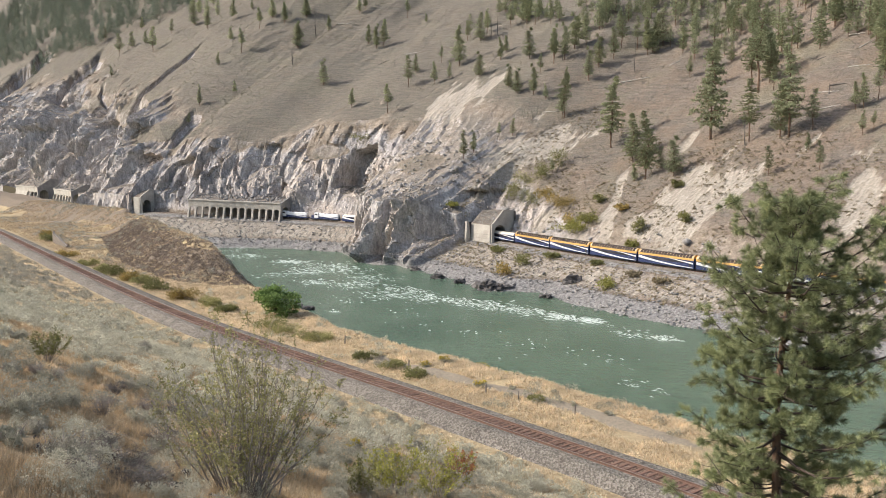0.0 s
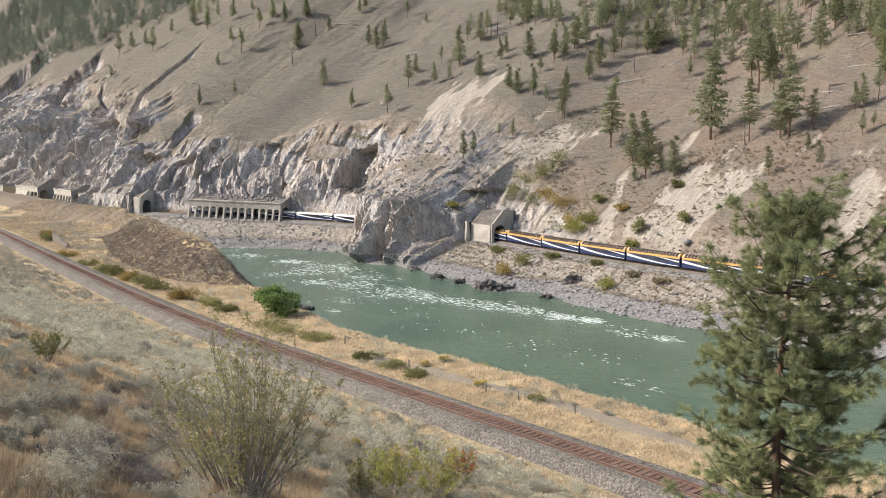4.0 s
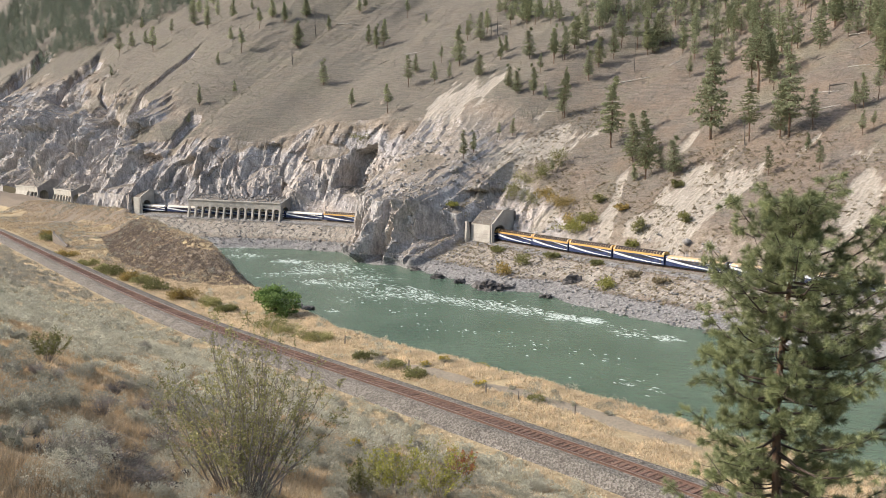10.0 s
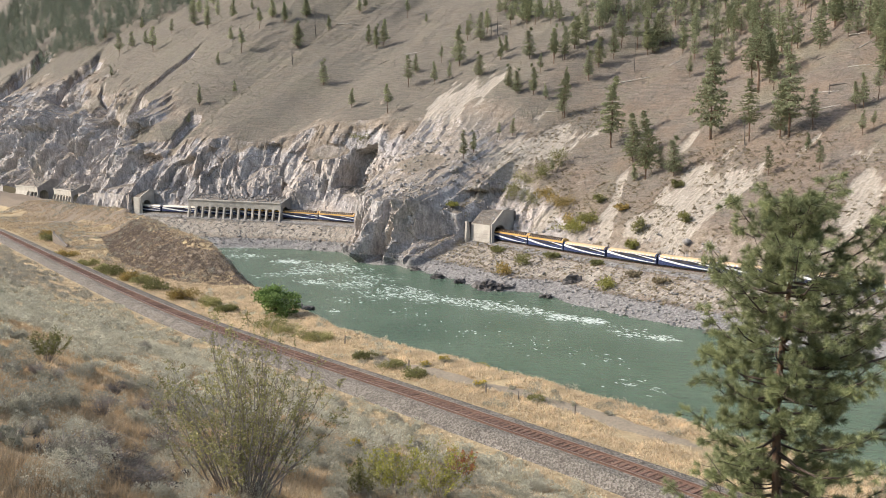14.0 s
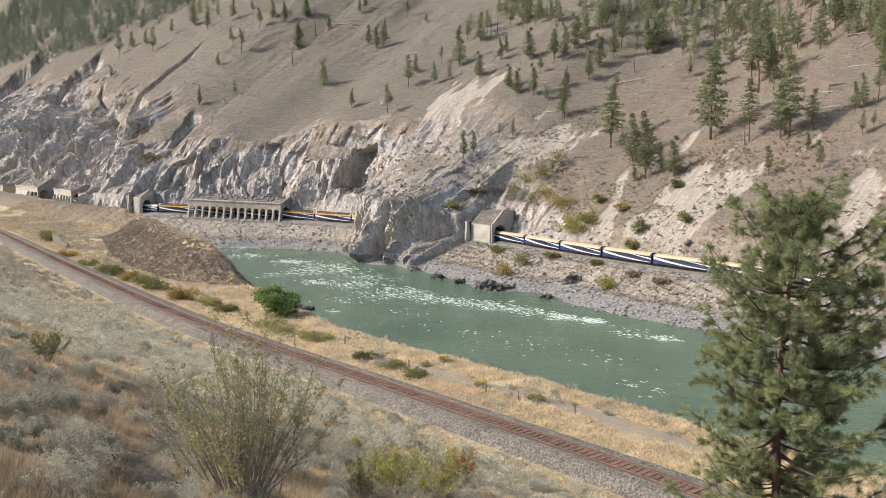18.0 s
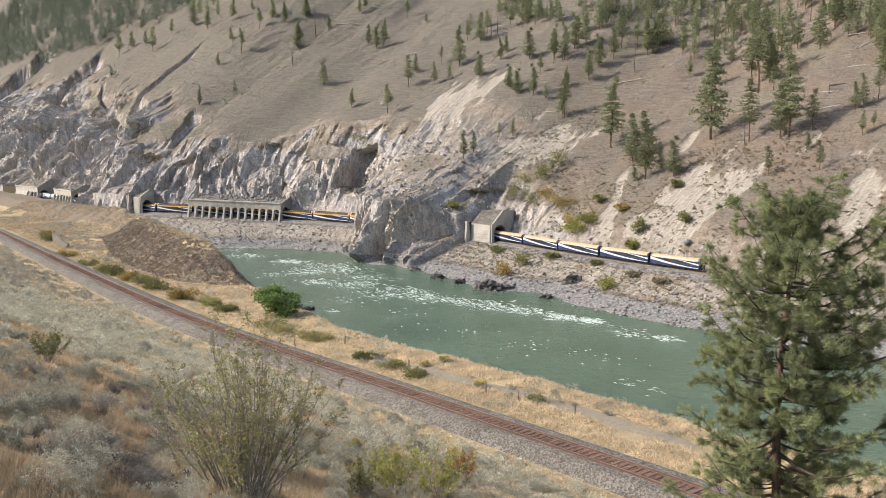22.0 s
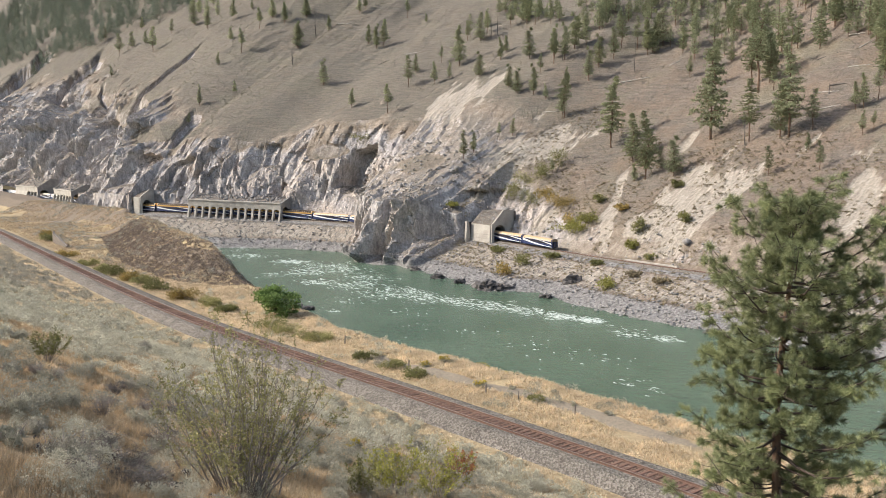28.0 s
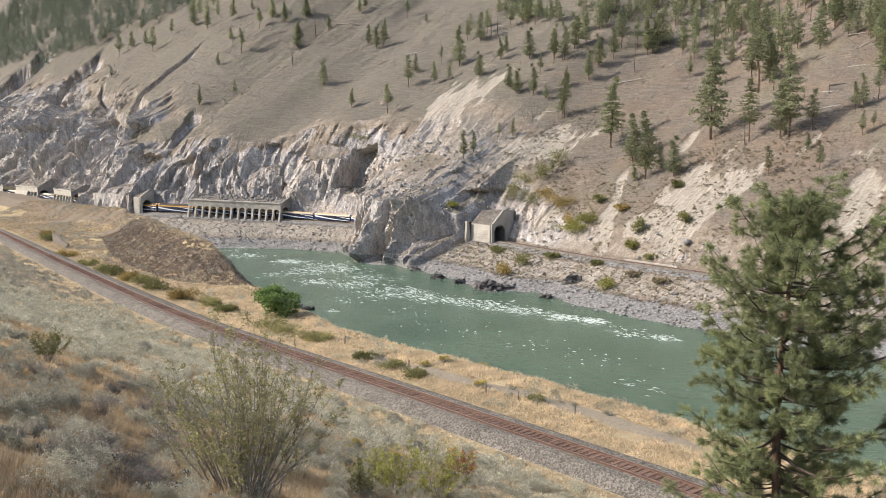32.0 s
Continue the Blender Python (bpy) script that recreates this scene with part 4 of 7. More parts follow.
def tapered(path, radii, sides=6):
    """Verts and faces of a tapering limb along a path."""
    verts, faces = [], []
    for i, (p, r) in enumerate(zip(path, radii)):
        a = Vector(path[min(i + 1, len(path) - 1)]) - Vector(path[max(i - 1, 0)])
        q = a.to_track_quat("Z", "Y")
        for k in range(sides):
            w = 2 * math.pi * k / sides
            verts.append(Vector(p) + q @ Vector((r * math.cos(w), r * math.sin(w), 0)))
    n = sides
    for i in range(len(path) - 1):
        for k in range(n):
            faces.append((i * n + k, i * n + (k + 1) % n, (i + 1) * n + (k + 1) % n, (i + 1) * n + k))
    faces.append(tuple(range(len(verts) - n, len(verts))))
    return verts, faces


def joined(name, pieces, material):
    v, f = [], []
    for pv, pf in pieces:
        b = len(v)
        v += pv
        f += [tuple(b + i for i in face) for face in pf]
    return mesh_of(name, v, f, material)


def tuft(rng, at, size, n, out):
    """A loose clump of thin leaf blades around a point: appended to out as (verts, faces)."""
    v, f = [], []
    for _ in range(n):
        d = Vector((rng.gauss(0, 1), rng.gauss(0, 1), rng.gauss(0.15, 0.7))).normalized()
        e = d.orthogonal().normalized() * size * rng.uniform(0.18, 0.34)
        p = at + d * size * rng.uniform(-0.25, 0.25)
        b = len(v)
        q = p + d * size * rng.uniform(0.55, 1.0)
        v += [p - e * 0.6, p + e * 0.6, q + e * 0.35, q - e * 0.35]
        f.append((b, b + 1, b + 2, b + 3))
    out.append((v, f))


def pine_pieces(seed, bare, wide, thin, fine):
    """A mountain pine one metre tall (scaled when placed): trunk, limbs and whorls of needle clumps with gaps."""
    rng = random.Random(seed)
    bend = [Vector((rng.uniform(-0.008, 0.008) * i, rng.uniform(-0.008, 0.008) * i, i / 8)) for i in range(9)]
    limbs, crown = [tapered(bend, [0.0135 * (1 - 0.9 * i / 8) + 0.001 for i in range(9)], 7)], []
    z = bare
    while z < 0.985:
        a = (z - bare) / (1 - bare)
        reach = wide * (0.50 + 0.50 * min(1, a * 5)) * (1 - a) ** 0.85 + 0.012
        k = rng.randint(5, 7)
        turn = rng.uniform(0, 6.28)
        for i in range(k):
            if rng.random() > 0.86 * thin:
                continue
            w = turn + 6.283 * i / k + rng.uniform(-0.3, 0.3)
            r = reach * rng.uniform(0.55, 1.12)
            base = bend[min(8, int(z * 8))].copy()
            base.z = z
            tip = base + Vector((math.cos(w) * r, math.sin(w) * r, rng.uniform(-0.30, 0.15) * r))
            limbs.append(tapered([base, (base + tip) / 2 + Vector((0, 0, -0.04 * r)), tip], [0.0032, 0.0022, 0.001], 4))
            for g in (0.22, 0.36, 0.5, 0.64, 0.77, 0.89, 1.0) if fine else (0.4, 0.85):
                if r * g > 0.010:
                    at = base.lerp(tip, g) + Vector((rng.gauss(0, 0.012), rng.gauss(0, 0.012), rng.gauss(0, 0.005)))
                    tuft(rng, at, 0.016 + 0.075 * r if fine else 0.03 + 0.22 * r, 7 if fine else 4, crown)
        z += (0.017 + 0.012 * rng.random()) if fine else (0.024 + 0.016 * rng.random())
    tuft(rng, Vector((bend[8].x, bend[8].y, 0.985)), 0.025, 8, crown)
    return limbs, crown


def slope_pine(*shape):
    tree = new("pine_tree")
    limbs, crown = pine_pieces(*shape, True)
    part_of(tree, "trunk", joined("trunk", limbs, M_BARK))
    part_of(tree, "crown", joined("crown", crown, M_FARPINE))
    return tree


def part_of(parent, name, me, label=""):
    ob = new(name, me)
    ob.parent = parent
    if label:
        ob["label"] = label
    return ob


PINE_SHAPES = [(11, 0.16, 0.25, 0.9), (12, 0.22, 0.22, 0.85), (13, 0.32, 0.23, 0.72), (14, 0.14, 0.28, 0.9), (15, 0.40, 0.20, 0.7), (16, 0.18, 0.19, 0.9)]
PINES = [slope_pine(*shape) for shape in PINE_SHAPES]
PINE_WORDS = ["full-crowned green pine standing on the dry slope", "tall narrow green pine on the dry slope", "ragged pine with bare lower trunk on the slope",
              "broad low-branched pine on the dry slope", "thin-crowned pine with a long bare trunk", "slender dense conifer on the dry slope"]
used = set()


def plant(x, y, height, rng):
    k = rng.randrange(len(PINES))
    m = Matrix.Translation((x, y, ground_far(x, y) - 0.3)) @ Matrix.Rotation(rng.uniform(0, 6.28), 4, "Z")
    if k in used:
        ob = copy_thing(PINES[k], m)
    else:
        ob = PINES[k]
        ob.matrix_basis = m
        used.add(k)
    ob.scale = (height * rng.uniform(0.9, 1.15), height * rng.uniform(0.9, 1.15), height)
    tagged(ob, PINE_WORDS[k], "pine tree", "pines on the mountainside")


rng = random.Random(77)
SLOPE_PINES = [(-290, 784, 21.0), (-279, 786, 15.7), (-339, 882, 14.7), (-248, 749, 22.5), (-289, 843, 12.6), (-236, 764, 14.0), (-214, 755, 22.6), (-193, 720, 15.6), (-139, 581, 11.7), (-162, 579, 14.6), (-166, 567, 10.5), (-146, 635, 18.0), (-138, 661, 16.5), (-130, 670, 16.7), (-170, 712, 17.8), (-161, 666, 11.1), (-161, 626, 10.5), (-78, 569, 18.1), (-105, 633, 20.1), (-84, 646, 10.8), (-103, 664, 16.5), (-119, 662, 15.4), (-156, 719, 7.2), (-262, 773, 12.9), (-281, 740, 11.2), (-315, 790, 7.9), (-55, 523, 12.3), (-32, 503, 17.8)]
UPPER_PINES = [(-21, 530, 19.5), (-17, 546, 11.9), (-5, 524, 14.0), (4, 525, 11.4), (-1, 550, 11.0), (10, 541, 25.3), (21, 508, 15.3), (34, 518, 13.9), (38, 527, 10.6), (44, 570, 17.1), (50, 507, 18.6), (36, 478, 13.6), (40, 469, 14.2), (48, 463, 17.1), (54, 458, 9.2), (61, 444, 14.9), (66, 465, 10.9), (28, 434, 9.5), (35, 436, 9.6), (10, 420, 14.2), (15, 424, 11.5), (-46, 605, 17.2), (-41, 607, 19.2), (-52, 613, 14.3), (-84, 650, 10.8), (-104, 633, 19.0), (-26, 646, 15.0), (-12, 629, 7.3)]
RIDGE_PINES = [(24, 563, 18.8), (16, 571, 13.3), (62, 489, 18.0), (-119, 660, 15.4), (-103, 664, 15.4), (51, 402, 8.2), (54, 483, 11.3), (-62, 655, 13.1), (-58, 658, 12.0), (79, 407, 33.7), (114, 369, 43.6), (123, 348, 25.8), (85, 388, 21.7), (86, 366, 29.2), (95, 355, 16.9), (62, 443, 23.9), (140, 387, 37.6), (146, 390, 22.2), (141, 398, 26.7), (132, 339, 22.9), (134, 336, 36.3), (142, 333, 16.3), (160, 331, 14.5), (166, 332, 14.5), (175, 346, 22.0), (93, 368, 10.0), (82, 369, 8.8), (134, 307, 11.4)]
RIGHT_PINES = [(120, 318, 11.9), (75, 499, 21.6), (78, 467, 18.8), (100, 491, 21.3), (108, 488, 19.6), (112, 480, 22.5), (119, 489, 19.6), (122, 486, 24.3), (94, 482, 17.7), (68, 489, 21.3), (155, 496, 13.2), (141, 513, 10.2), (185, 414, 12.4), (185, 428, 11.4), (63, 495, 19.8), (85, 477, 19.1), (81, 496, 18.2), (144, 507, 11.8), (125, 442, 11.8), (130, 418, 15.4), (144, 380, 11.5), (158, 333, 11.2), (136, 322, 6.5), (152, 314, 9.5), (156, 314, 7.4)]
for row in SLOPE_PINES:
    plant(*row, rng)
for row in UPPER_PINES:
    plant(*row, rng)
for row in RIDGE_PINES:
    plant(*row, rng)
for row in RIGHT_PINES:
    plant(*row, rng)


# ---------------------------------------------------------------- dense forest, snags, fallen logs and scrub of the mountain
def numpy_mesh(name, verts, quads, material):
    me = bpy.data.meshes.new(name)
    me.vertices.add(len(verts))
    me.vertices.foreach_set("co", np.asarray(verts, np.float32).reshape(-1))
    me.loops.add(quads.size)
    me.loops.foreach_set("vertex_index", quads.reshape(-1).astype(np.int32))
    me.polygons.add(len(quads))
    me.polygons.foreach_set("loop_start", (np.arange(len(quads)) * quads.shape[1]).astype(np.int32))
    me.update(calc_edges=True)
    me.materials.append(material)
    return me


def mesh_arrays(me):
    co = np.empty(len(me.vertices) * 3, np.float32)
    me.vertices.foreach_get("co", co)
    return co.reshape(-1, 3), [tuple(p.vertices) for p in me.polygons]


def forest(name, label, spots, heights, seed, material=M_FARPINE, full=0.40, trunks=False):
    """Far trees too many to count: the same pines, joined."""
    crowns = []
    for shape in PINE_SHAPES:
        pieces = pine_pieces(*shape, False)[1]
        crowns.append((np.array([tuple(p) for v, _ in pieces for p in v]), np.arange(4 * sum(len(f) for _, f in pieces)).reshape(-1, 4)))
    r = np.random.RandomState(seed)
    vs, fs, base = [], [], 0
    for (x, y, z), h in zip(spots, heights):
        v, f = crowns[r.randint(len(crowns))]
        keep = f[r.rand(len(f)) < full]
        a = r.rand() * 6.28
        m = np.array([[math.cos(a), -math.sin(a), 0], [math.sin(a), math.cos(a), 0], [0, 0, 1]])
        vs.append((v @ m.T) * np.array([1.15, 1.15, 1.0]) * h + np.array([x, y, z]))
        fs.append(keep + base)
        base += len(v)
    ob = tagged(new(name, numpy_mesh(name, np.vstack(vs), np.vstack(fs), material)), label, "forest", kind="stuff")
    if trunks:
        poles = []
        for (x, y, z), h in zip(spots, heights):
            foot = Vector((x, y, z - 0.5))
            poles.append(tapered([foot, foot + Vector((0, 0, 0.5 * h)), foot + Vector((0, 0, 0.92 * h))], [0.013 * h, 0.010 * h, 0.003 * h], 5))
        wood = new("trunks", joined("trunks", poles, M_BARK))
        wood.parent = ob
    return ob


def hill_spots(count, s0, s1, v0, v1, seed, mask=None):
    """Random points of the mountainside between two places along the railway and two heights of the slope."""
    r = np.random.RandomState(seed)
    ok = (far_s > s0) & (far_s < s1) & (far_v > v0) & (far_v < v1)
    if mask is not None:
        ok &= mask
    idx = np.flatnonzero(ok.ravel())
    area = (np.gradient(far_s, axis=1) * np.abs(np.gradient(far_d, axis=0))).ravel()[idx]
    area = np.clip(area, 0, None)
    pick = r.choice(idx, size=count, p=area / area.sum())
    p = far_grid.reshape(-1, 3)[pick].astype(float)
    p[:, :2] += r.uniform(-1.2, 1.2, (count, 2))
    return p, pick


forest_edge = 4.62 - 0.22 * ease(far_s, 690, 900) + 0.12 * fbm(far_s / 45, far_d / 45, 0, 3, seed=7)
pts, _ = hill_spots(1900, 690, 1500, 4.3, 5.6, 1, far_v > forest_edge)
forest("conifer_forest", "dense dark green conifer forest on the upper slope", pts, np.random.RandomState(2).uniform(13, 22, len(pts)), 3, M_FOREST)
pts, _ = hill_spots(60, 560, 700, 4.55, 5.4, 24)
forest("conifer_forest", "open conifers at the forest's edge", pts, np.random.RandomState(25).uniform(12, 19, len(pts)), 26, full=0.9, trunks=True)
pts, _ = hill_spots(340, -30, 300, 4.58, 5.35, 4, value_noise(far_s / 45, far_d / 35, seed=8) + 1.6 * (far_v - 4.95) > 0.0)
forest("conifer_forest", "scattered green pine forest on the upper slope", pts, np.random.RandomState(5).uniform(11, 21, len(pts)), 6, full=0.9, trunks=True)


def snag(x, y, h, seed, lean):
    """A dead standing trunk with a few broken branch stubs."""
    r = random.Random(seed)
    path = [Vector((lean * i * h / 6, 0.3 * lean * i * h / 6, i * h / 6)) for i in range(7)]
    pieces = [tapered(path, [0.22 * (1 - i / 8) + 0.02 for i in range(7)], 6)]
    for _ in range(7):
        k = r.randint(2, 5)
        w = r.uniform(0, 6.28)
        d = Vector((math.cos(w), math.sin(w), r.uniform(-0.1, 0.5))) * r.uniform(0.6, 1.8)
        pieces.append(tapered([path[k], path[k] + d], [0.06, 0.015], 4))
    ob = new("dead_tree", joined("dead_tree", pieces, M_SNAG))
    ob.location = (x, y, ground_far(x, y) - 0.2)
    return tagged(ob, "bare grey dead pine trunk still standing", "dead tree", "dead trees on the slope")


def fallen_log(x, y, length, turn, seed, pale):
    r = random.Random(seed)
    path = [Vector((length * (i / 5 - 0.5), r.uniform(-0.1, 0.1), 0)) for i in range(6)]
    pieces = [tapered(path, [0.30, 0.28, 0.25, 0.22, 0.18, 0.1], 7)]
    for _ in range(4):
        i = r.randint(1, 4)
        pieces.append(tapered([path[i], path[i] + Vector((r.uniform(-0.5, 0.5), r.uniform(-1, 1), r.uniform(0.3, 1.1)))], [0.06, 0.015], 4))
    ob = new("fallen_log", joined("fallen_log", pieces, M_DEAD if pale else M_SNAG))
    c, s = math.cos(turn), math.sin(turn)
    za, zb = (ground_far(x + k * c * length / 2, y + k * s * length / 2) for k in (-1, 1))
    q = Vector((c * length, s * length, zb - za)).to_track_quat("X", "Z")
    ob.matrix_world = Matrix.Translation((x, y, (za + zb) / 2 + 0.22)) @ q.to_matrix().to_4x4()
    return tagged(ob, "bleached fallen pine log lying on dry grass" if pale else "dark fallen pine log lying on dry grass", "fallen log", "fallen logs on the slope")


SNAGS = [(-94, 647, 21.6), (-104, 603, 13.1), (31, 564, 24.5), (35, 564, 22.6), (2, 613, 16.3), (-104, 604, 13.1), (-94, 648, 19.4), (181, 433, 8.6), (121, 347, 14.1), (102, 466, 15.6), (156, 483, 8.8), (136, 466, 6.2), (130, 471, 5.5), (156, 352, 4.7), (-31, 563, 8.5), (73, 549, 14.6), (67, 490, 14.7)]
LOGS = [(134, 373, 6.3), (152, 342, 9.2), (182, 386, 7.1), (161, 355, 6.0), (65, 407, 6.9), (122, 458, 7.7), (100, 458, 16.9), (173, 362, 9.7), (170, 381, 14.0), (139, 485, 11.3), (156, 354, 9.5), (182, 376, 8.8), (147, 458, 7.6), (-40, 581, 7.8), (65, 407, 6.9), (-20, 574, 8.6), (56, 449, 9.1), (-72, 646, 10.8)]
for k, (x, y, h) in enumerate(SNAGS):
    snag(x, y, h, 300 + k, rng.uniform(-0.05, 0.05))
for k, (x, y, l) in enumerate(LOGS):
    fallen_log(x, y, l, rng.uniform(-0.9, 0.5), 400 + k, k % 5 < 3)


def blades(centres, radius, height, per, leaf, seed, upright=0.3, hollow=0.45):
    """Leaf quads spread through low domes: one bush per centre."""
    r = np.random.RandomState(seed)
    n = len(centres)
    c = np.repeat(np.asarray(centres, float), per, axis=0)
    rad, hei, lf = (np.repeat(np.broadcast_to(np.asarray(a, float), (n,)), per) for a in (radius, height, leaf))
    d = r.normal(size=(n * per, 3))
    d[:, 2] = np.abs(d[:, 2]) * 0.9 + 0.02
    d /= np.linalg.norm(d, axis=1)[:, None]
    lump = 0.72 + 0.28 * np.sin(d[:, 0] * 5 + c[:, 0] * 3) * np.sin(d[:, 1] * 5 + c[:, 1] * 3)
    k = (hollow + (1 - hollow) * r.rand(n * per) ** 0.6) * lump
    p = c + d * np.stack([rad, rad, hei], 1) * k[:, None]
    a = d + r.normal(size=d.shape) * 0.7
    a[:, 2] += upright
    a /= np.linalg.norm(a, axis=1)[:, None]
    b = np.cross(a, r.normal(size=d.shape))
    b /= np.linalg.norm(b, axis=1)[:, None] + 1e-9
    l = (lf * r.uniform(0.6, 1.3, n * per))[:, None]
    v = np.stack([p - b * l * 0.28, p + b * l * 0.28, p + a * l + b * l * 0.16, p + a * l - b * l * 0.16], 1).reshape(-1, 3)
    return v, np.arange(len(v)).reshape(-1, 4)


def scatter(name, label, category, centres, radius, height, per, leaf, material, seed, upright=0.3, hollow=0.45):
    v, f = blades(centres, radius, height, per, leaf, seed, upright, hollow)
    return tagged(new(name, numpy_mesh(name, v, f, material)), label, category, kind="stuff")


grassy = (far_cliff < 0.25) & (pale < 0.5)
pts, _ = hill_spots(34000, -60, 430, 3.5, 5.4, 11, grassy)
scatter("slope_sagebrush", "low grey-green sagebrush dotted over the dry slope", "sagebrush", pts, np.random.RandomState(1).uniform(0.22, 0.60, len(pts)), 0.26, 10, 0.24, M_SLOPE_SAGE, 12)
pts, _ = hill_spots(21000, 400, 1000, 3.5, 5.2, 13, grassy)
scatter("slope_sagebrush", "low grey-green sagebrush dotted over the dry slope", "sagebrush", pts, np.random.RandomState(2).uniform(0.35, 0.9, len(pts)), 0.36, 9, 0.36, M_SLOPE_SAGE, 14)
pts, _ = hill_spots(2500, -40, 200, 2.98, 4.4, 15, value_noise(far_s / 9, far_d / 11, seed=9) > -0.15)
scatter("slope_scrub", "dry brown scrub and weeds on the loose slope", "scrub", pts, np.random.RandomState(3).uniform(0.4, 1.2, len(pts)), 0.7, 34, 0.30, M_SCRUB, 16)
pts, _ = hill_spots(1500, -40, 200, 1.35, 2.05, 17)
scatter("bank_scrub", "dry weeds and sagebrush on the stony bank", "scrub", pts, np.random.RandomState(4).uniform(0.4, 1.0, len(pts)), 0.55, 34, 0.26, M_SCRUB, 18)
pts, _ = hill_spots(900, 170, 640, 2.98, 3.95, 19)
scatter("cliff_scrub", "small sagebrush clinging to the cliff ledges", "scrub", pts, np.random.RandomState(5).uniform(0.3, 0.8, len(pts)), 0.5, 10, 0.45, M_SLOPE_SAGE, 20)
# ---------------------------------------------------------------- near ground cover
def near_spots(count, s0, s1, q0, q1, seed, test=None):
    r = np.random.RandomState(seed)
    s, q = r.uniform(s0, s1, count), r.uniform(q0, q1, count)
    x, y = near_at(s, q)
    ok = (np.abs(x) < 0.58 * y + 2) & (y > 2.5)
    x, y, s, q = x[ok], y[ok], s[ok], q[ok]
    if test is not None:
        ok = test(x, y, s, q, r.rand(len(x)))
        x, y, s, q = x[ok], y[ok], s[ok], q[ok]
    z = near_height(x, y)[0]
    return np.stack([x, y, z], 1)


def patchy(x, y, cut, scale=7.0, seed=120):
    return fbm(x / scale, y / scale, 0, 3, seed=seed) > cut


def reach(p):
    return np.hypot(p[:, 0], p[:, 1])


def spaced(pts, cell):
    """At most one point in each square of the ground, so that bushes stand apart."""
    key = np.floor(pts[:, 0] / cell).astype(np.int64) * 100003 + np.floor(pts[:, 1] / cell).astype(np.int64)
    return pts[np.sort(np.unique(key, return_index=True)[1])]


def cushions(centres, radius, height, per, leaf, seed, knots_each=13):
    """Sagebrush as cushions of small round leaf clumps, with shade between the clumps."""
    r = np.random.RandomState(seed)
    n = len(centres)
    knob = r.normal(size=(n, knots_each, 3))
    knob[..., 2] = np.abs(knob[..., 2]) * 0.8 + 0.05
    knob /= np.linalg.norm(knob, axis=2)[..., None]
    knob *= r.uniform(0.55, 1.0, (n, knots_each, 1))
    i = np.repeat(np.arange(n), per)
    k = knob[i, r.randint(knots_each, size=n * per)]
    d = r.normal(size=(n * per, 3))
    d /= np.linalg.norm(d, axis=1)[:, None]
    wide = np.stack([radius[i], radius[i], height[i]], 1)
    p = np.asarray(centres)[i] + wide * (0.80 * k + 0.27 * d * r.uniform(0.6, 1.0, (n * per, 1)))
    a = d + 0.5 * k + r.normal(size=d.shape) * 0.4
    a /= np.linalg.norm(a, axis=1)[:, None]
    b = np.cross(a, r.normal(size=d.shape))
    b /= np.linalg.norm(b, axis=1)[:, None] + 1e-9
    l = leaf * r.uniform(0.6, 1.3, (n * per, 1))
    v = np.stack([p - b * l * 0.32, p + b * l * 0.32, p + a * l + b * l * 0.2, p + a * l - b * l * 0.2], 1).reshape(-1, 3)
    return v, np.arange(len(v)).reshape(-1, 4)


def sage_field(name, pts, seed, material, label):
    """Sagebrush too many to count, finer where it is closer."""
    r = np.random.RandomState(seed)
    pts = spaced(pts, 1.2)
    far = reach(pts)
    for lo, hi, per, leaf, tag in ((0, 26, 1900, 0.028, "close"), (26, 46, 900, 0.046, "near"), (46, 90, 320, 0.085, "mid"), (90, 450, 110, 0.15, "far")):
        m = (far >= lo) & (far < hi)
        if m.sum() == 0:
            continue
        size = r.uniform(0.38, 0.90, m.sum())
        v, f = cushions(pts[m], size, size * r.uniform(0.8, 1.1, m.sum()), per, leaf, seed + per)
        tagged(new(name, numpy_mesh(name, v, f, material)), label, "sagebrush", kind="stuff")


field_test = lambda x, y, s, q, u: (q < -4.0 + 0.5 * ease(s, 78, 112)) & (u < 0.7 + 0.3 * ease(-q, 4.0, 7.0)) & patchy(x, y, -0.12, 2.6, 125)
pts = near_spots(6500, 150, 386.1, -29.2, -3.9, 154, field_test)
sage_field("sagebrush_field", pts, 155, M_SAGE_DARK, "grey sagebrush covering the flat by the railway")
pts = near_spots(9000, 44.5, 150, -29.2, -3.9, 131, lambda x, y, s, q, u: (q < -4.0 + 0.5 * ease(s, 78, 112)) & (u < 0.7 + 0.3 * ease(-q, 4.0, 7.0)) & patchy(x, y, -0.12, 2.6, 125))
sage_field("sagebrush_field", pts, 132, M_SAGE, "grey-green sagebrush covering the flat by the railway")
pts = near_spots(2600, 30, 140.4, -39.2, -23.4, 133, lambda x, y, s, q, u: patchy(x, y, 0.0, 2.2) & (np.hypot(x, y) > 7))
sage_field("sagebrush_field", pts, 134, M_SAGE, "dry grey sagebrush among grass on the slope")
pts = near_spots(3000, 152.1, 386.1, 9.4, 58.5, 135, lambda x, y, s, q, u: patchy(x, y, 0.0, 9.0) & (s > 165))
sage_field("sagebrush_field", pts, 136, M_SAGE_DARK, "dry brown sagebrush on the mound by the river")
pts = near_spots(260, 52.6, 163.8, 6.1, 16.4, 137, lambda x, y, s, q, u: patchy(x, y, 0.12, 5.0))
sage_field("sagebrush_field", pts, 138, M_SAGE, "small sagebrush in the straw-coloured terrace grass")


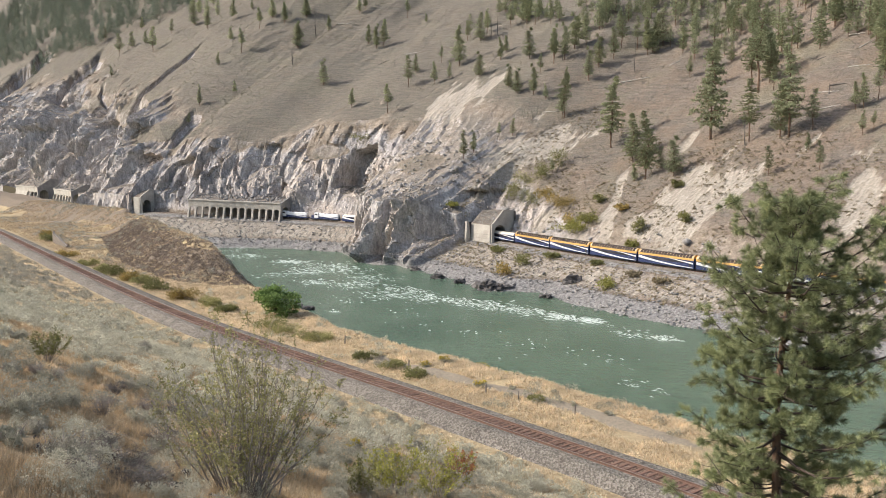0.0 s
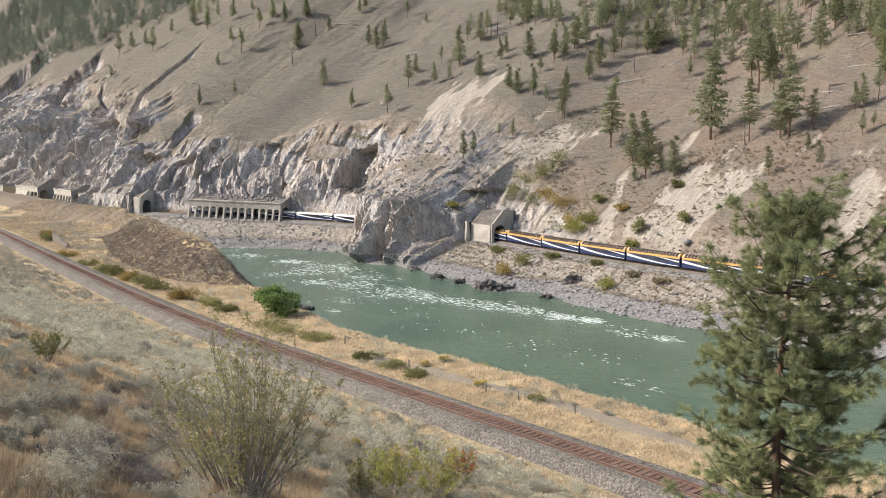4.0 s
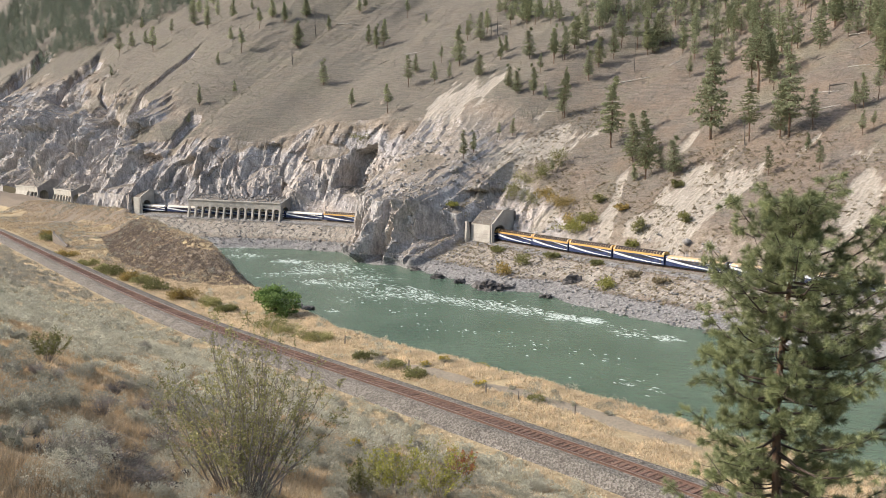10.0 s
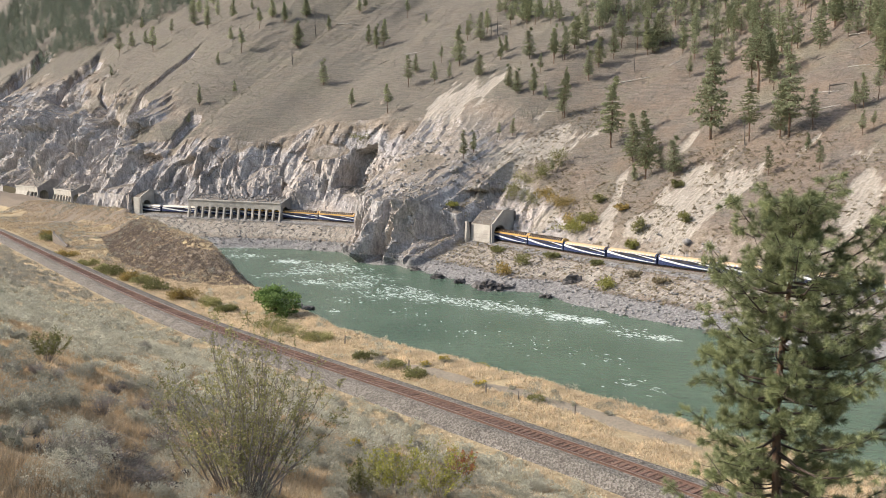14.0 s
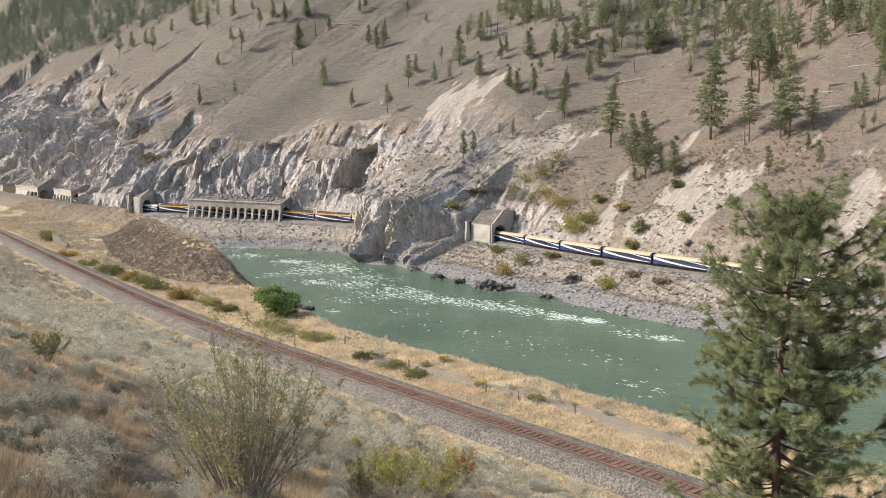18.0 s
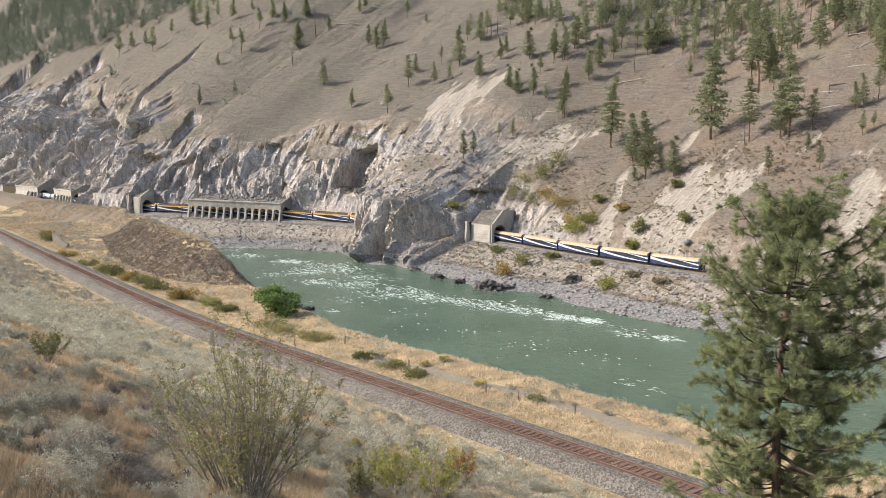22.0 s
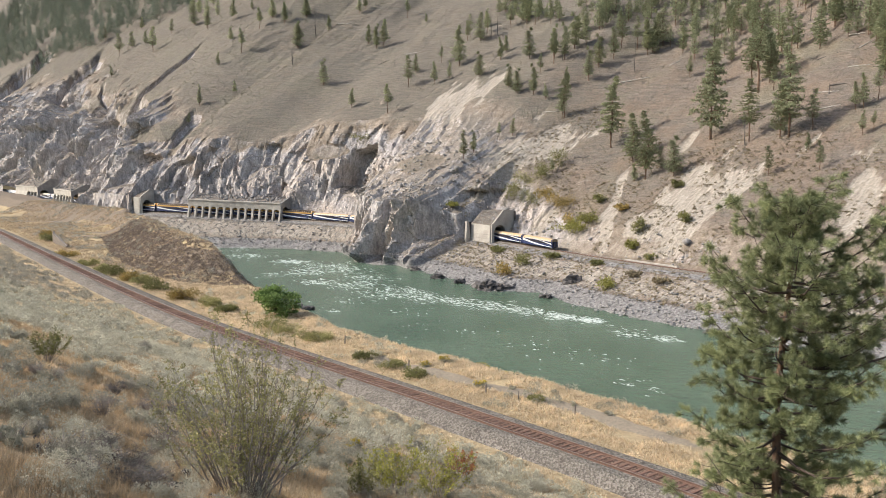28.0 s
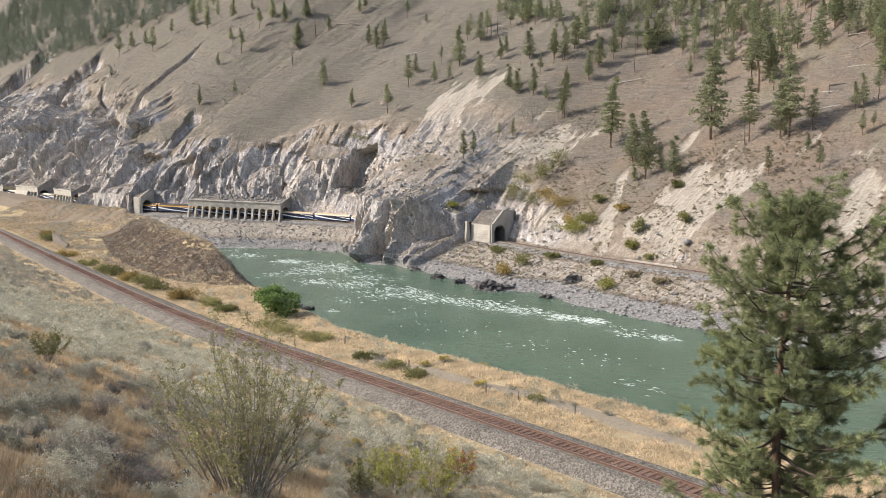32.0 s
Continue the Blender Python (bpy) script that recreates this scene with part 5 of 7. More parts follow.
def grass_field(name, label, pts, seed, material, per, tall, width):
    """Bunches of thin leaning blades."""
    r = np.random.RandomState(seed)
    n = len(pts)
    c = np.repeat(pts, per, axis=0)
    h = np.repeat(tall * r.uniform(0.5, 1.25, n), per) * r.uniform(0.6, 1.15, n * per)
    w = r.uniform(0, 6.283, n * per)
    lean = r.uniform(0.1, 0.9, n * per)
    root = c + np.stack([np.cos(w), np.sin(w), 0 * w], 1) * (0.32 * tall) * r.rand(n * per)[:, None]
    tip = root + np.stack([np.cos(w) * lean * h, np.sin(w) * lean * h, h * (1 - 0.3 * lean)], 1)
    k = w + 1.57 + r.uniform(-0.6, 0.6, n * per)
    b = np.stack([np.cos(k), np.sin(k), 0 * k], 1) * width
    v = np.stack([root - b, root + b, tip], 1).reshape(-1, 3)
    return tagged(new(name, numpy_mesh(name, v, np.arange(len(v)).reshape(-1, 3), material)), label, "grass", kind="stuff")


off_path = lambda s, q: ~((np.abs(q - 10 - 1.1 * value_noise(s / 14, 4, seed=111)) < 1.0) & (s > 67) & (s < 111))
pts = near_spots(30000, 53, 178, 5.2, 18.5, 141, lambda x, y, s, q, u: patchy(x, y, -0.5, 5.0) & off_path(s, q))
grass_field("terrace_grass", "bright straw-coloured grass along the river terrace", pts, 142, M_GRASS, 9, 0.36, 0.022)
pts = near_spots(60000, 24, 95, -43, -14, 143, lambda x, y, s, q, u: patchy(x, y, -0.35, 3.0, 121))
grass_field("slope_grass", "dry rust and straw bunchgrass on the near slope", pts, 144, M_GRASS_RUST, 12, 0.27, 0.0045)
pts = near_spots(70000, 24, 75, -43, -22, 156, lambda x, y, s, q, u: (np.hypot(x, y) < 31) & patchy(x, y, -0.1, 1.6, 127))
grass_field("slope_grass", "tangled dull dry grass on the near slope", pts, 157, M_GRASS_DULL, 8, 0.30, 0.0050)
pts = near_spots(56000, 26, 200, -36, -4.6, 145, lambda x, y, s, q, u: ~patchy(x, y, 0.0, 2.6, 125))
grass_field("slope_grass", "pale straw bunchgrass between the sagebrush", pts, 146, M_GRASS, 9, 0.30, 0.008)
pts = near_spots(20000, 40, 260, -10.5, -3.2, 152, lambda x, y, s, q, u: patchy(x, y, -0.25, 2.6, 126))
grass_field("slope_grass", "pale straw bunchgrass beside the ballast", pts, 153, M_GRASS, 9, 0.30, 0.012)
pts = near_spots(42000, 150, 390, 6, 56, 147, lambda x, y, s, q, u: patchy(x, y, -0.3, 8.0, 123))
grass_field("mound_grass", "thin dry grass on the mound and plateau", pts, 148, M_GRASS_MOUND, 7, 0.42, 0.035)
pts = near_spots(14000, 164, 262, 12, 50, 149, lambda x, y, s, q, u: (q > mound_edge(s) - 1) & (q < mound_edge(s) + 7 + 5 * u))
scatter("mound_scrub", "low brown scrub, darkened for shade, covering the mound's face", "scrub", pts, np.random.RandomState(150).uniform(0.25, 0.5, len(pts)), 0.32, 18, 0.18, M_MOUND, 151)


# ---------------------------------------------------------------- single bushes and trees of the near side
def spot(x, y):
    return Vector((x, y, float(near_height(np.array([x]), np.array([y]))[0][0])))


def bush(name, label, category, group, x, y, radius, height, leaf, per, material, seed, stems=9, second=None, wood=None):
    """A rounded bush: thin woody stems and a ragged dome of leaves; second: bloom or leaves of another colour."""
    r = random.Random(seed)
    ob = tagged(new(name), label, category, group)
    ob.location = spot(x, y)
    pieces = []
    for _ in range(stems):
        w, l = r.uniform(0, 6.28), r.uniform(0.4, 0.85)
        tip = Vector((math.cos(w) * radius * l, math.sin(w) * radius * l, height * r.uniform(0.5, 0.85)))
        thin = 0.4 if per < 100 else 1.0
        knee = tip * 0.5 + Vector((r.gauss(0, 0.12) * radius, r.gauss(0, 0.12) * radius, r.gauss(0, 0.08) * height))
        pieces.append(tapered([Vector((0, 0, -0.05)), knee, tip], [0.022 * thin, 0.015 * thin, 0.005 * thin], 5))
        for _ in range(6 if per < 100 else 0):
            p = knee.lerp(tip, r.uniform(-0.4, 1.0))
            pieces.append(tapered([p, p + Vector((r.gauss(0, 0.22), r.gauss(0, 0.22), r.uniform(-0.05, 0.25))) * radius * 1.4], [0.005, 0.002], 4))
    part_of(ob, "branchwork", joined("branchwork", pieces, wood or M_TWIG))
    lobes = [(0, 0, 0)] + [(math.cos(w) * radius * 0.5, math.sin(w) * radius * 0.5, height * r.uniform(0.0, 0.3)) for w in (r.uniform(0, 6.28) for _ in range(5))]
    v, f = blades(np.array(lobes), radius * 0.68, height * 0.75, per // 6, leaf, seed, 0.3)
    part_of(ob, "foliage", numpy_mesh("foliage", v, f, material))
    if second:
        top = np.array([(a * 1.1, b * 1.1, c + height * 0.35) for a, b, c in lobes])
        v, f = blades(top, radius * 0.5, height * 0.4, per // 14, leaf, seed + 1, 0.5)
        tagged(part_of(ob, "bloom", numpy_mesh("bloom", v, f, second)), kind="stuff")
    return ob


# bushes in a row between the railway and the terrace
rows = [(-59, 153, 2.8, 3.2), (-54.3, 146.4, 2.0, 2.1), (-50.8, 142.9, 1.9, 1.8), (-45.3, 136.9, 3.2, 2.6), (-38.5, 127.3, 2.7, 2.6), (-33.8, 121.3, 2.0, 1.6), (-30.2, 117.2, 1.7, 1.4), (-79.2, 180.2, 2.8, 1.8),
        (-69.5, 166.6, 2.2, 1.6), (-97.1, 210.6, 2.4, 2.6), (-104, 224, 2.2, 2.0), (-64, 159, 1.6, 1.4)]
for k, (x, y, r0, h0) in enumerate(rows):
    bush("trackside_bush", "olive and rust autumn bush beside the railway" if k % 3 else "dense olive-green bush beside the railway", "bush", "bushes beside the railway", x, y, r0, h0, 0.20, 1900,
         M_OLIVE if k % 3 == 0 else M_AUTUMN if k % 3 == 1 else M_SHRUB, 500 + k)
for k, (x, y, r0, h0) in enumerate([(-21.6, 106, 2.4, 1.9), (-19.1, 104.1, 2.6, 1.7), (-16, 100.2, 2.2, 1.4), (-14.5, 99.1, 1.8, 1.3), (-8.3, 90.1, 1.5, 1.0), (-5.6, 86.2, 1.9, 1.0), (-3, 82.5, 1.5, 1.0), (8.4, 74.1, 0.9, 0.6)]):
    bush("trackside_bush", "low spreading olive bush on the terrace edge", "bush", "bushes beside the railway", x, y, r0, h0, 0.13, 1700, M_SHRUB if k % 2 else M_OLIVE, 520 + k)
for k, (x, y, r0) in enumerate([(4.2, 87.4, 0.9), (6.3, 85.6, 0.6), (0.2, 88, 0.7), (-4.9, 44.5, 0.55), (-2.8, 46.2, 0.45), (3.5, 78.4, 0.7), (-30.4, 84.2, 0.5), (-36.3, 80.7, 0.5), (-6.1, 9.8, 0.3), (14.6, 80.1, 0.8), (-1.8, 86.1, 0.6)]):
    bush("rabbitbrush", "rabbitbrush with bright yellow bloom among dry grass", "rabbitbrush", "yellow rabbitbrush", x, y, r0, r0 * 0.95, 0.10, 700, M_SAGE, 540 + k, second=M_YELLOW)
for k, (x, y, r0, h0) in enumerate([(-8.4, 18.4, 0.75, 0.78), (-12.5, 27.9, 0.45, 0.62), (-11.5, 22.2, 0.53, 0.67), (-10.2, 20.7, 0.35, 0.45), (-9.3, 17.9, 0.43, 0.55), (-12.3, 25.4, 0.39, 0.43), (-21.0, 44.2, 0.59, 0.66), (-24.3, 48.1, 0.64, 0.72), (-19.1, 48.8, 0.59, 0.66), (-25.3, 70.6, 0.85, 0.95), (-16.5, 39.2, 0.47, 0.53), (-26.4, 86.8, 0.99, 1.11), (-14.5, 38.4, 0.52, 0.58), (-5.1, 33.5, 0.57, 0.64), (-4.6, 41.4, 0.65, 0.73), (-3.6, 51.4, 0.73, 0.82), (-7.0, 45.7, 0.59, 0.66), (-5.7, 58.5, 0.71, 0.80), (-1.6, 52.7, 0.72, 0.80), (4.1, 51.2, 0.80, 0.90), (5.7, 50.1, 0.86, 0.96), (-8.4, 67.9, 0.69, 0.77), (-3.7, 64.4, 0.70, 0.78), (2.8, 53.1, 0.72, 0.81), (-15.9, 30.5, 0.41, 0.46)]):
    bush("sagebrush", "rounded grey-green sagebrush with dark twigs below", "sagebrush", "sagebrush on the near slope", x, y, r0, h0, 0.02 + 0.035 * r0, 4200, M_SAGE if k % 3 else M_SAGE_DARK, 560 + k, 16)
for k, (x, y, r0, h0) in enumerate([(-11.5, 28.2, 0.57, 1.01), (-15.5, 33.9, 0.46, 0.73), (-15.7, 32.4, 0.39, 0.63), (-12.0, 34.0, 0.58, 0.92), (-7.9, 20.9, 0.85, 0.68), (-8.6, 20.8, 0.71, 0.68), (-9.0, 26.6, 0.72, 0.69), (-6.8, 18.7, 0.77, 0.61), (-7.5, 17.2, 0.53, 0.42), (-14.2, 36.3, 0.56, 0.72), (-11.2, 35.0, 0.59, 0.85)]):
    bush("dead_shrub", "leafless grey dead shrub with thin bare twigs", "shrub", "dead shrubs on the near slope", x, y, r0, h0, 0.04, 60, M_SAGE_DARK, 590 + k, 46, wood=M_DEADTWIG if k > 3 else None)

def leafy_shrub(name, label, x, y, height, spread, stems, leaf_count, leaf, material, seed, bare=0.3):
    """A tall many-stemmed shrub: bare lower stems that fan out, fine twigs above, and sparse small leaves."""
    r = random.Random(seed)
    ob = tagged(new(name), label, "shrub", "tall leafy shrubs")
    ob.location = spot(x, y)
    for k in range(stems):
        w = r.uniform(0, 6.28)
        out = spread * r.random() ** 0.6
        h = height * (1 - 0.30 * (out / spread) ** 2) * r.uniform(0.55, 1.05)
        side = Vector((math.cos(w), math.sin(w), 0))
        foot = side * abs(r.gauss(0, 0.13 * spread)) + Vector((0, 0, -0.1))
        tip = side * out + Vector((0, 0, h))
        sway = Vector((r.gauss(0, 0.17), r.gauss(0, 0.17), 0)) * spread * 0.5
        path = [foot.lerp(tip, a) + sway * math.sin(3.14 * a) + side * (-0.06 * out * math.sin(3.14 * a)) + Vector((r.gauss(0, 0.02), r.gauss(0, 0.02), 0)) for a in (0, 0.2, 0.4, 0.6, 0.8, 1)]
        thick = 0.006 + 0.0036 * height
        pieces = [tapered(path, [thick, thick * 0.85, thick * 0.7, thick * 0.5, thick * 0.35, 0.003], 5)]
        tips = []
        for _ in range(18):
            a = r.uniform(bare, 1.0) * 4.99
            p = path[int(a)].lerp(path[int(a) + 1], a % 1)
            d = (side * r.uniform(-0.3, 0.9) + Vector((r.gauss(0, 0.6), r.gauss(0, 0.6), r.uniform(0.2, 1.5)))).normalized() * r.uniform(0.10, 0.30) * height / 3
            pieces.append(tapered([p, p + d * 0.5 + Vector((0, 0, 0.02)), p + d], [0.006, 0.0045, 0.003], 4))
            tips += [(p, p + d)]
        stem = part_of(ob, "stem", joined("stem", pieces, M_TWIG))
        pts = []
        for _ in range(int(leaf_count * r.uniform(0.4, 1.5))):
            p, q = r.choice(tips)
            pts.append(p.lerp(q, r.uniform(0.2, 1.1)) + Vector((r.gauss(0, 0.03), r.gauss(0, 0.03), r.gauss(0, 0.03))))
        v, f = blades(np.array([tuple(p) for p in pts]), 0.02, 0.02, 1, leaf, seed + k, 0.0)
        part_of(stem, "leaves", numpy_mesh("leaves", v, f, material))
    return ob


leafy_shrub("tall_shrub", "tall thin-stemmed shrub with sparse olive leaves", -5.5, 23.0, 5.1, 2.9, 78, 210, 0.058, M_SHRUB, 601)
leafy_shrub("tall_shrub", "low yellow-green leafy shrub at the slope's foot", -2.0, 31.6, 2.4, 1.7, 44, 90, 0.065, M_LIME, 602)
leafy_shrub("tall_shrub", "low yellow-green leafy shrub at the slope's foot", -0.3, 36.9, 2.6, 1.9, 44, 90, 0.069, M_LIME, 603)
leafy_shrub("tall_shrub", "small shrub with red autumn leaves", 0.9, 45.9, 2.0, 1.1, 18, 110, 0.086, M_RUSTLEAF, 604)
leafy_shrub("tall_shrub", "olive shrub on the sagebrush flat", -18.0, 38.2, 1.7, 1.2, 24, 110, 0.063, M_OLIVE, 605)
leafy_shrub("tall_shrub", "olive shrub on the sagebrush flat", -2.9, 29.2, 1.5, 1.0, 22, 110, 0.060, M_OLIVE, 606)

def broad_tree(name, label, x, y, height, spread, seed, sink=0.0):
    """A broad leafy tree with a short forked trunk and a lumpy, gapped crown."""
    r = random.Random(seed)
    ob = tagged(new(name), label, "tree")
    ob.location = spot(x, y) - Vector((0, 0, sink))
    pieces = [tapered([Vector((0, 0, -0.2)), Vector((0.05, 0, height * 0.2)), Vector((0.1, 0.05, height * 0.42))], [0.2, 0.16, 0.12], 8)]
    lobes = []
    for k in range(16):
        w = 6.283 * k / 16 + r.uniform(-0.3, 0.3)
        out = spread * r.uniform(0.2, 0.8)
        c = Vector((math.cos(w) * out, math.sin(w) * out, height * r.uniform(0.22, 0.82) * (1 - 0.22 * out / spread)))
        pieces.append(tapered([Vector((0.05, 0, height * 0.2)), c * 0.55 + Vector((0, 0, 0.1)), c], [0.09, 0.05, 0.015], 5))
        lobes.append(tuple(c))
    part_of(ob, "trunk", joined("trunk", pieces, M_BARK))
    v, f = blades(np.array(lobes), spread * 0.42, height * 0.24, 260, 0.26, seed, 0.0, 0.2)
    w2, g2 = blades(np.array(lobes) - np.array([0, 0, height * 0.12]), spread * 0.36, height * 0.14, 110, 0.26, seed + 1, -0.4, 0.2)
    part_of(ob, "crown", numpy_mesh("crown", np.vstack([v, w2]), np.vstack([f, g2 + len(v)]), M_GREEN))
    return ob


broad_tree("leafy_tree", "bright green leafy tree on the terrace edge", -22.9, 115.4, 5.2, 3.3, 611, 0.4)

def far_bush(x, y, radius, height, material, seed, label):
    """A bush of the far slope."""
    r = random.Random(seed)
    ob = tagged(new("slope_bush"), label, "bush", "bushes on the far slope")
    ob.location = (x, y, ground_far(x, y) - 0.1)
    pieces = []
    lobes = [(0, 0, 0)]
    for _ in range(7):
        w, l = r.uniform(0, 6.28), r.uniform(0.3, 0.7)
        c = Vector((math.cos(w) * radius * l, math.sin(w) * radius * l, height * r.uniform(0.1, 0.45)))
        pieces.append(tapered([Vector((0, 0, -0.1)), c], [0.05, 0.02], 4))
        lobes.append(tuple(c))
    part_of(ob, "branchwork", joined("branchwork", pieces, M_TWIG))
    v, f = blades(np.array(lobes), radius * 0.6, height * 0.6, 110, 0.5, seed, 0.2)
    part_of(ob, "foliage", numpy_mesh("foliage", v, f, material))
    return ob


far_bush(56, 293, 3.9, 5.6, M_LIME_DULL, 700, "bright green bush on the stony bank")
far_bush(40, 391, 7.0, 10.5, M_OLIVE, 701, "olive bush on the slope above the track")
far_bush(31, 403, 5.4, 9.5, M_OLIVE, 702, "olive bush on the slope above the track")
far_bush(54, 404, 6.1, 12.7, M_OLIVE, 703, "tall olive bush on the loose slope")
far_bush(47, 400, 5.3, 9.4, M_OLIVE, 704, "olive bush on the slope above the track")
far_bush(56, 358, 5.7, 7.4, M_LIME_DULL, 705, "yellow-green bush above the track")
far_bush(53, 374, 6.6, 8.3, M_AUTUMN, 706, "rust-brown bush on the slope")
far_bush(45, 390, 6.2, 6.8, M_AUTUMN, 707, "rust-brown bush on the slope")
far_bush(61, 357, 5.4, 6.8, M_OLIVE, 708, "olive bush on the slope above the track")
far_bush(75, 329, 3.5, 7.8, M_OLIVE, 709, "olive bush on the slope above the track")
far_bush(72, 324, 2.9, 4.6, M_LIME_DULL, 710, "yellow-green bush above the track")
far_bush(24, 330, 4.4, 6.3, M_AUTUMN, 711, "rust and straw bush on the stony bank")
far_bush(32, 338, 5.1, 6.5, M_OLIVE, 712, "olive scrub on the stony bank")
far_bush(24, 368, 4.3, 3.5, M_OLIVE, 713, "low weeds beside the tunnel mouth")
far_bush(54, 365, 4.9, 6.4, M_AUTUMN, 714, "rust-brown bush on the slope")
far_bush(94, 345, 2.8, 3.8, M_OLIVE, 715, "olive bush on the slope above the track")
far_bush(-46, 497, 8.8, 6.2, M_OLIVE, 716, "low green scrub on the cliff ledge")
far_bush(67, 365, 3.6, 4.6, M_OLIVE, 717, "olive bush on the slope above the track")
far_bush(90, 316, 3.1, 4.5, M_OLIVE, 718, "olive bush on the slope above the track")
far_bush(73, 350, 3.1, 3.9, M_AUTUMN, 719, "rust-brown bush on the slope")
far_bush(4, 399, 3.2, 3.2, M_LIME_DULL, 720, "yellow-green weeds on the rock spur")
far_bush(55, 360, 9.6, 5.7, M_LIME_DULL, 721, "yellow-green scrub above the track")
far_bush(61, 357, 7.3, 5.6, M_LIME_DULL, 722, "yellow-green scrub above the track")
far_bush(51, 379, 8.4, 7.8, M_AUTUMN, 723, "rust-brown bush on the slope")
far_bush(40, 402, 8.9, 10.8, M_OLIVE, 724, "olive bush on the slope above the track")
far_bush(76, 313, 3.1, 2.5, M_OLIVE, 725, "low scrub on the track bank")
far_bush(57, 318, 3.4, 2.5, M_OLIVE, 726, "low scrub on the track bank")
far_bush(43, 340, 4.0, 2.7, M_OLIVE, 727, "low scrub on the track bank")
far_bush(73, 284, 3.3, 2.7, M_SCRUB, 728, "dry scrub on the stony bank")
far_bush(67, 297, 3.5, 2.8, M_SCRUB, 729, "dry scrub on the stony bank")

# ---------------------------------------------------------------- the big pine by the camera
def needle_mesh(spots, seed, per=92, long=0.215, wide=0.0066):
    """Bursts of long needles: (place, heading) for each."""
    r = np.random.RandomState(seed)
    c = np.repeat(np.array([tuple(p) for p, _ in spots]), per, axis=0)
    d = np.repeat(np.array([tuple(h) for _, h in spots]), per, axis=0)
    a = d * 0.60 + r.normal(size=c.shape) * 0.62
    a /= np.linalg.norm(a, axis=1)[:, None]
    b = np.cross(a, r.normal(size=c.shape))
    b /= np.linalg.norm(b, axis=1)[:, None] + 1e-9
    l = long * r.uniform(0.65, 1.15, len(c))[:, None]
    root = c - d * 0.14 * r.rand(len(c))[:, None]
    v = np.stack([root - b * wide, root + b * wide, root + a * l + b * wide * 0.4 - np.array([0, 0, 0.03]), root + a * l - b * wide * 0.4 - np.array([0, 0, 0.03])], 1).reshape(-1, 3)
    return v, np.arange(len(v)).reshape(-1, 4)


def big_pine(x, y, height, seed):
    """Ponderosa pine: bent trunk, drooping and upturned limbs with side twigs, and needle bursts at their ends."""
    r = random.Random(seed)
    ob = tagged(new("pine_tree"), "large near pine with long-needled dark green boughs", "pine tree")
    ob.location = spot(x, y) - Vector((0, 0, 0.2))
    trunk = [Vector((0.10 * math.sin(i * 0.55) + 0.02 * i, 0.06 * math.cos(i * 0.8), height * i / 14)) for i in range(15)]
    v, f = tapered(trunk, [0.20 * (1 - i / 14) ** 0.8 + 0.012 for i in range(15)], 10)
    part_of(ob, "trunk", mesh_of("trunk", v, f, M_BARK, True))
    z = height * 0.12
    turn = 0.0
    while z < height * 0.985:
        a = z / height
        full = float(np.interp(a, [0.1, 0.3, 0.5, 0.65, 0.78, 0.88, 0.95, 1.0], [3.9, 3.5, 3.1, 2.9, 2.7, 2.3, 1.5, 0.5]))
        turn += 2.4 + r.uniform(-0.35, 0.35)
        if 0.2 < a < 0.8 and r.random() < 0.33:
            turn = r.gauss(-0.1, 0.6)
        i = min(13, int(a * 14))
        base = trunk[i].lerp(trunk[i + 1], a * 14 - i)
        long = full * r.choice((0.3, 0.5, 0.75, 0.95, 1.0)) * r.uniform(0.85, 1.08)
        long *= 1.0 + (0.28 if 0.2 < a < 0.74 else 0.12) * max(0.0, math.cos(turn)) - 0.04 * max(0.0, -math.cos(turn))
        lift = float(np.interp(a, [0.1, 0.5, 0.8, 1.0], [-0.12, 0.05, 0.3, 0.9]))
        out = Vector((math.cos(turn), math.sin(turn), 0))
        tip = base + out * long + Vector((0, 0, lift * long))
        path = [base.lerp(tip, g) + Vector((r.gauss(0, 0.03), r.gauss(0, 0.03), -0.16 * long * math.sin(3.14 * g) + 0.10 * long * g * g)) for g in (0, 0.25, 0.5, 0.75, 1.0)]
        thick = 0.014 + 0.014 * long
        pieces, ends = [tapered(path, [thick, thick * 0.8, thick * 0.6, thick * 0.4, 0.008], 6)], [(path[4], (path[4] - path[3]).normalized())]
        bare = a < 0.6 and r.random() < (0.26 if math.cos(turn) > 0.1 else 0.08)
        for n in range(int(5 + 4.0 * long)):
            g = r.uniform(0.20, 1.0) * 3.999
            p = path[int(g)].lerp(path[int(g) + 1], g % 1)
            side = Vector((-out.y, out.x, 0)) * r.choice((-1, 1))
            d = (out * r.uniform(0.2, 0.9) + side * r.uniform(0.3, 1.0) + Vector((0, 0, r.uniform(-0.25, 0.65)))).normalized() * r.uniform(0.28, 0.75) * (0.5 + 0.25 * long)
            q = p + d
            pieces.append(tapered([p, p + d * 0.5 + Vector((0, 0, -0.02)), q], [0.011, 0.008, 0.005], 4))
            h = d.normalized()
            ends.append((q, (h + Vector((0, 0, 0.25))).normalized()))
            if r.random() < 0.75:
                e = p + d * r.uniform(0.45, 0.8) + Vector((r.gauss(0, 0.10), r.gauss(0, 0.10), r.uniform(0.02, 0.16)))
                pieces.append(tapered([p + d * 0.3, e], [0.007, 0.004], 4))
                ends.append((e, (h + Vector((0, 0, 0.6))).normalized()))
        limb = part_of(ob, "limb", joined("limb", pieces, M_LIMB))
        if not bare:
            v, f = needle_mesh(ends, seed + int(z * 100))
            part_of(limb, "needles", numpy_mesh("needles", v, f, M_NEEDLE))
        z += height * r.uniform(0.0042, 0.0062)
    return ob


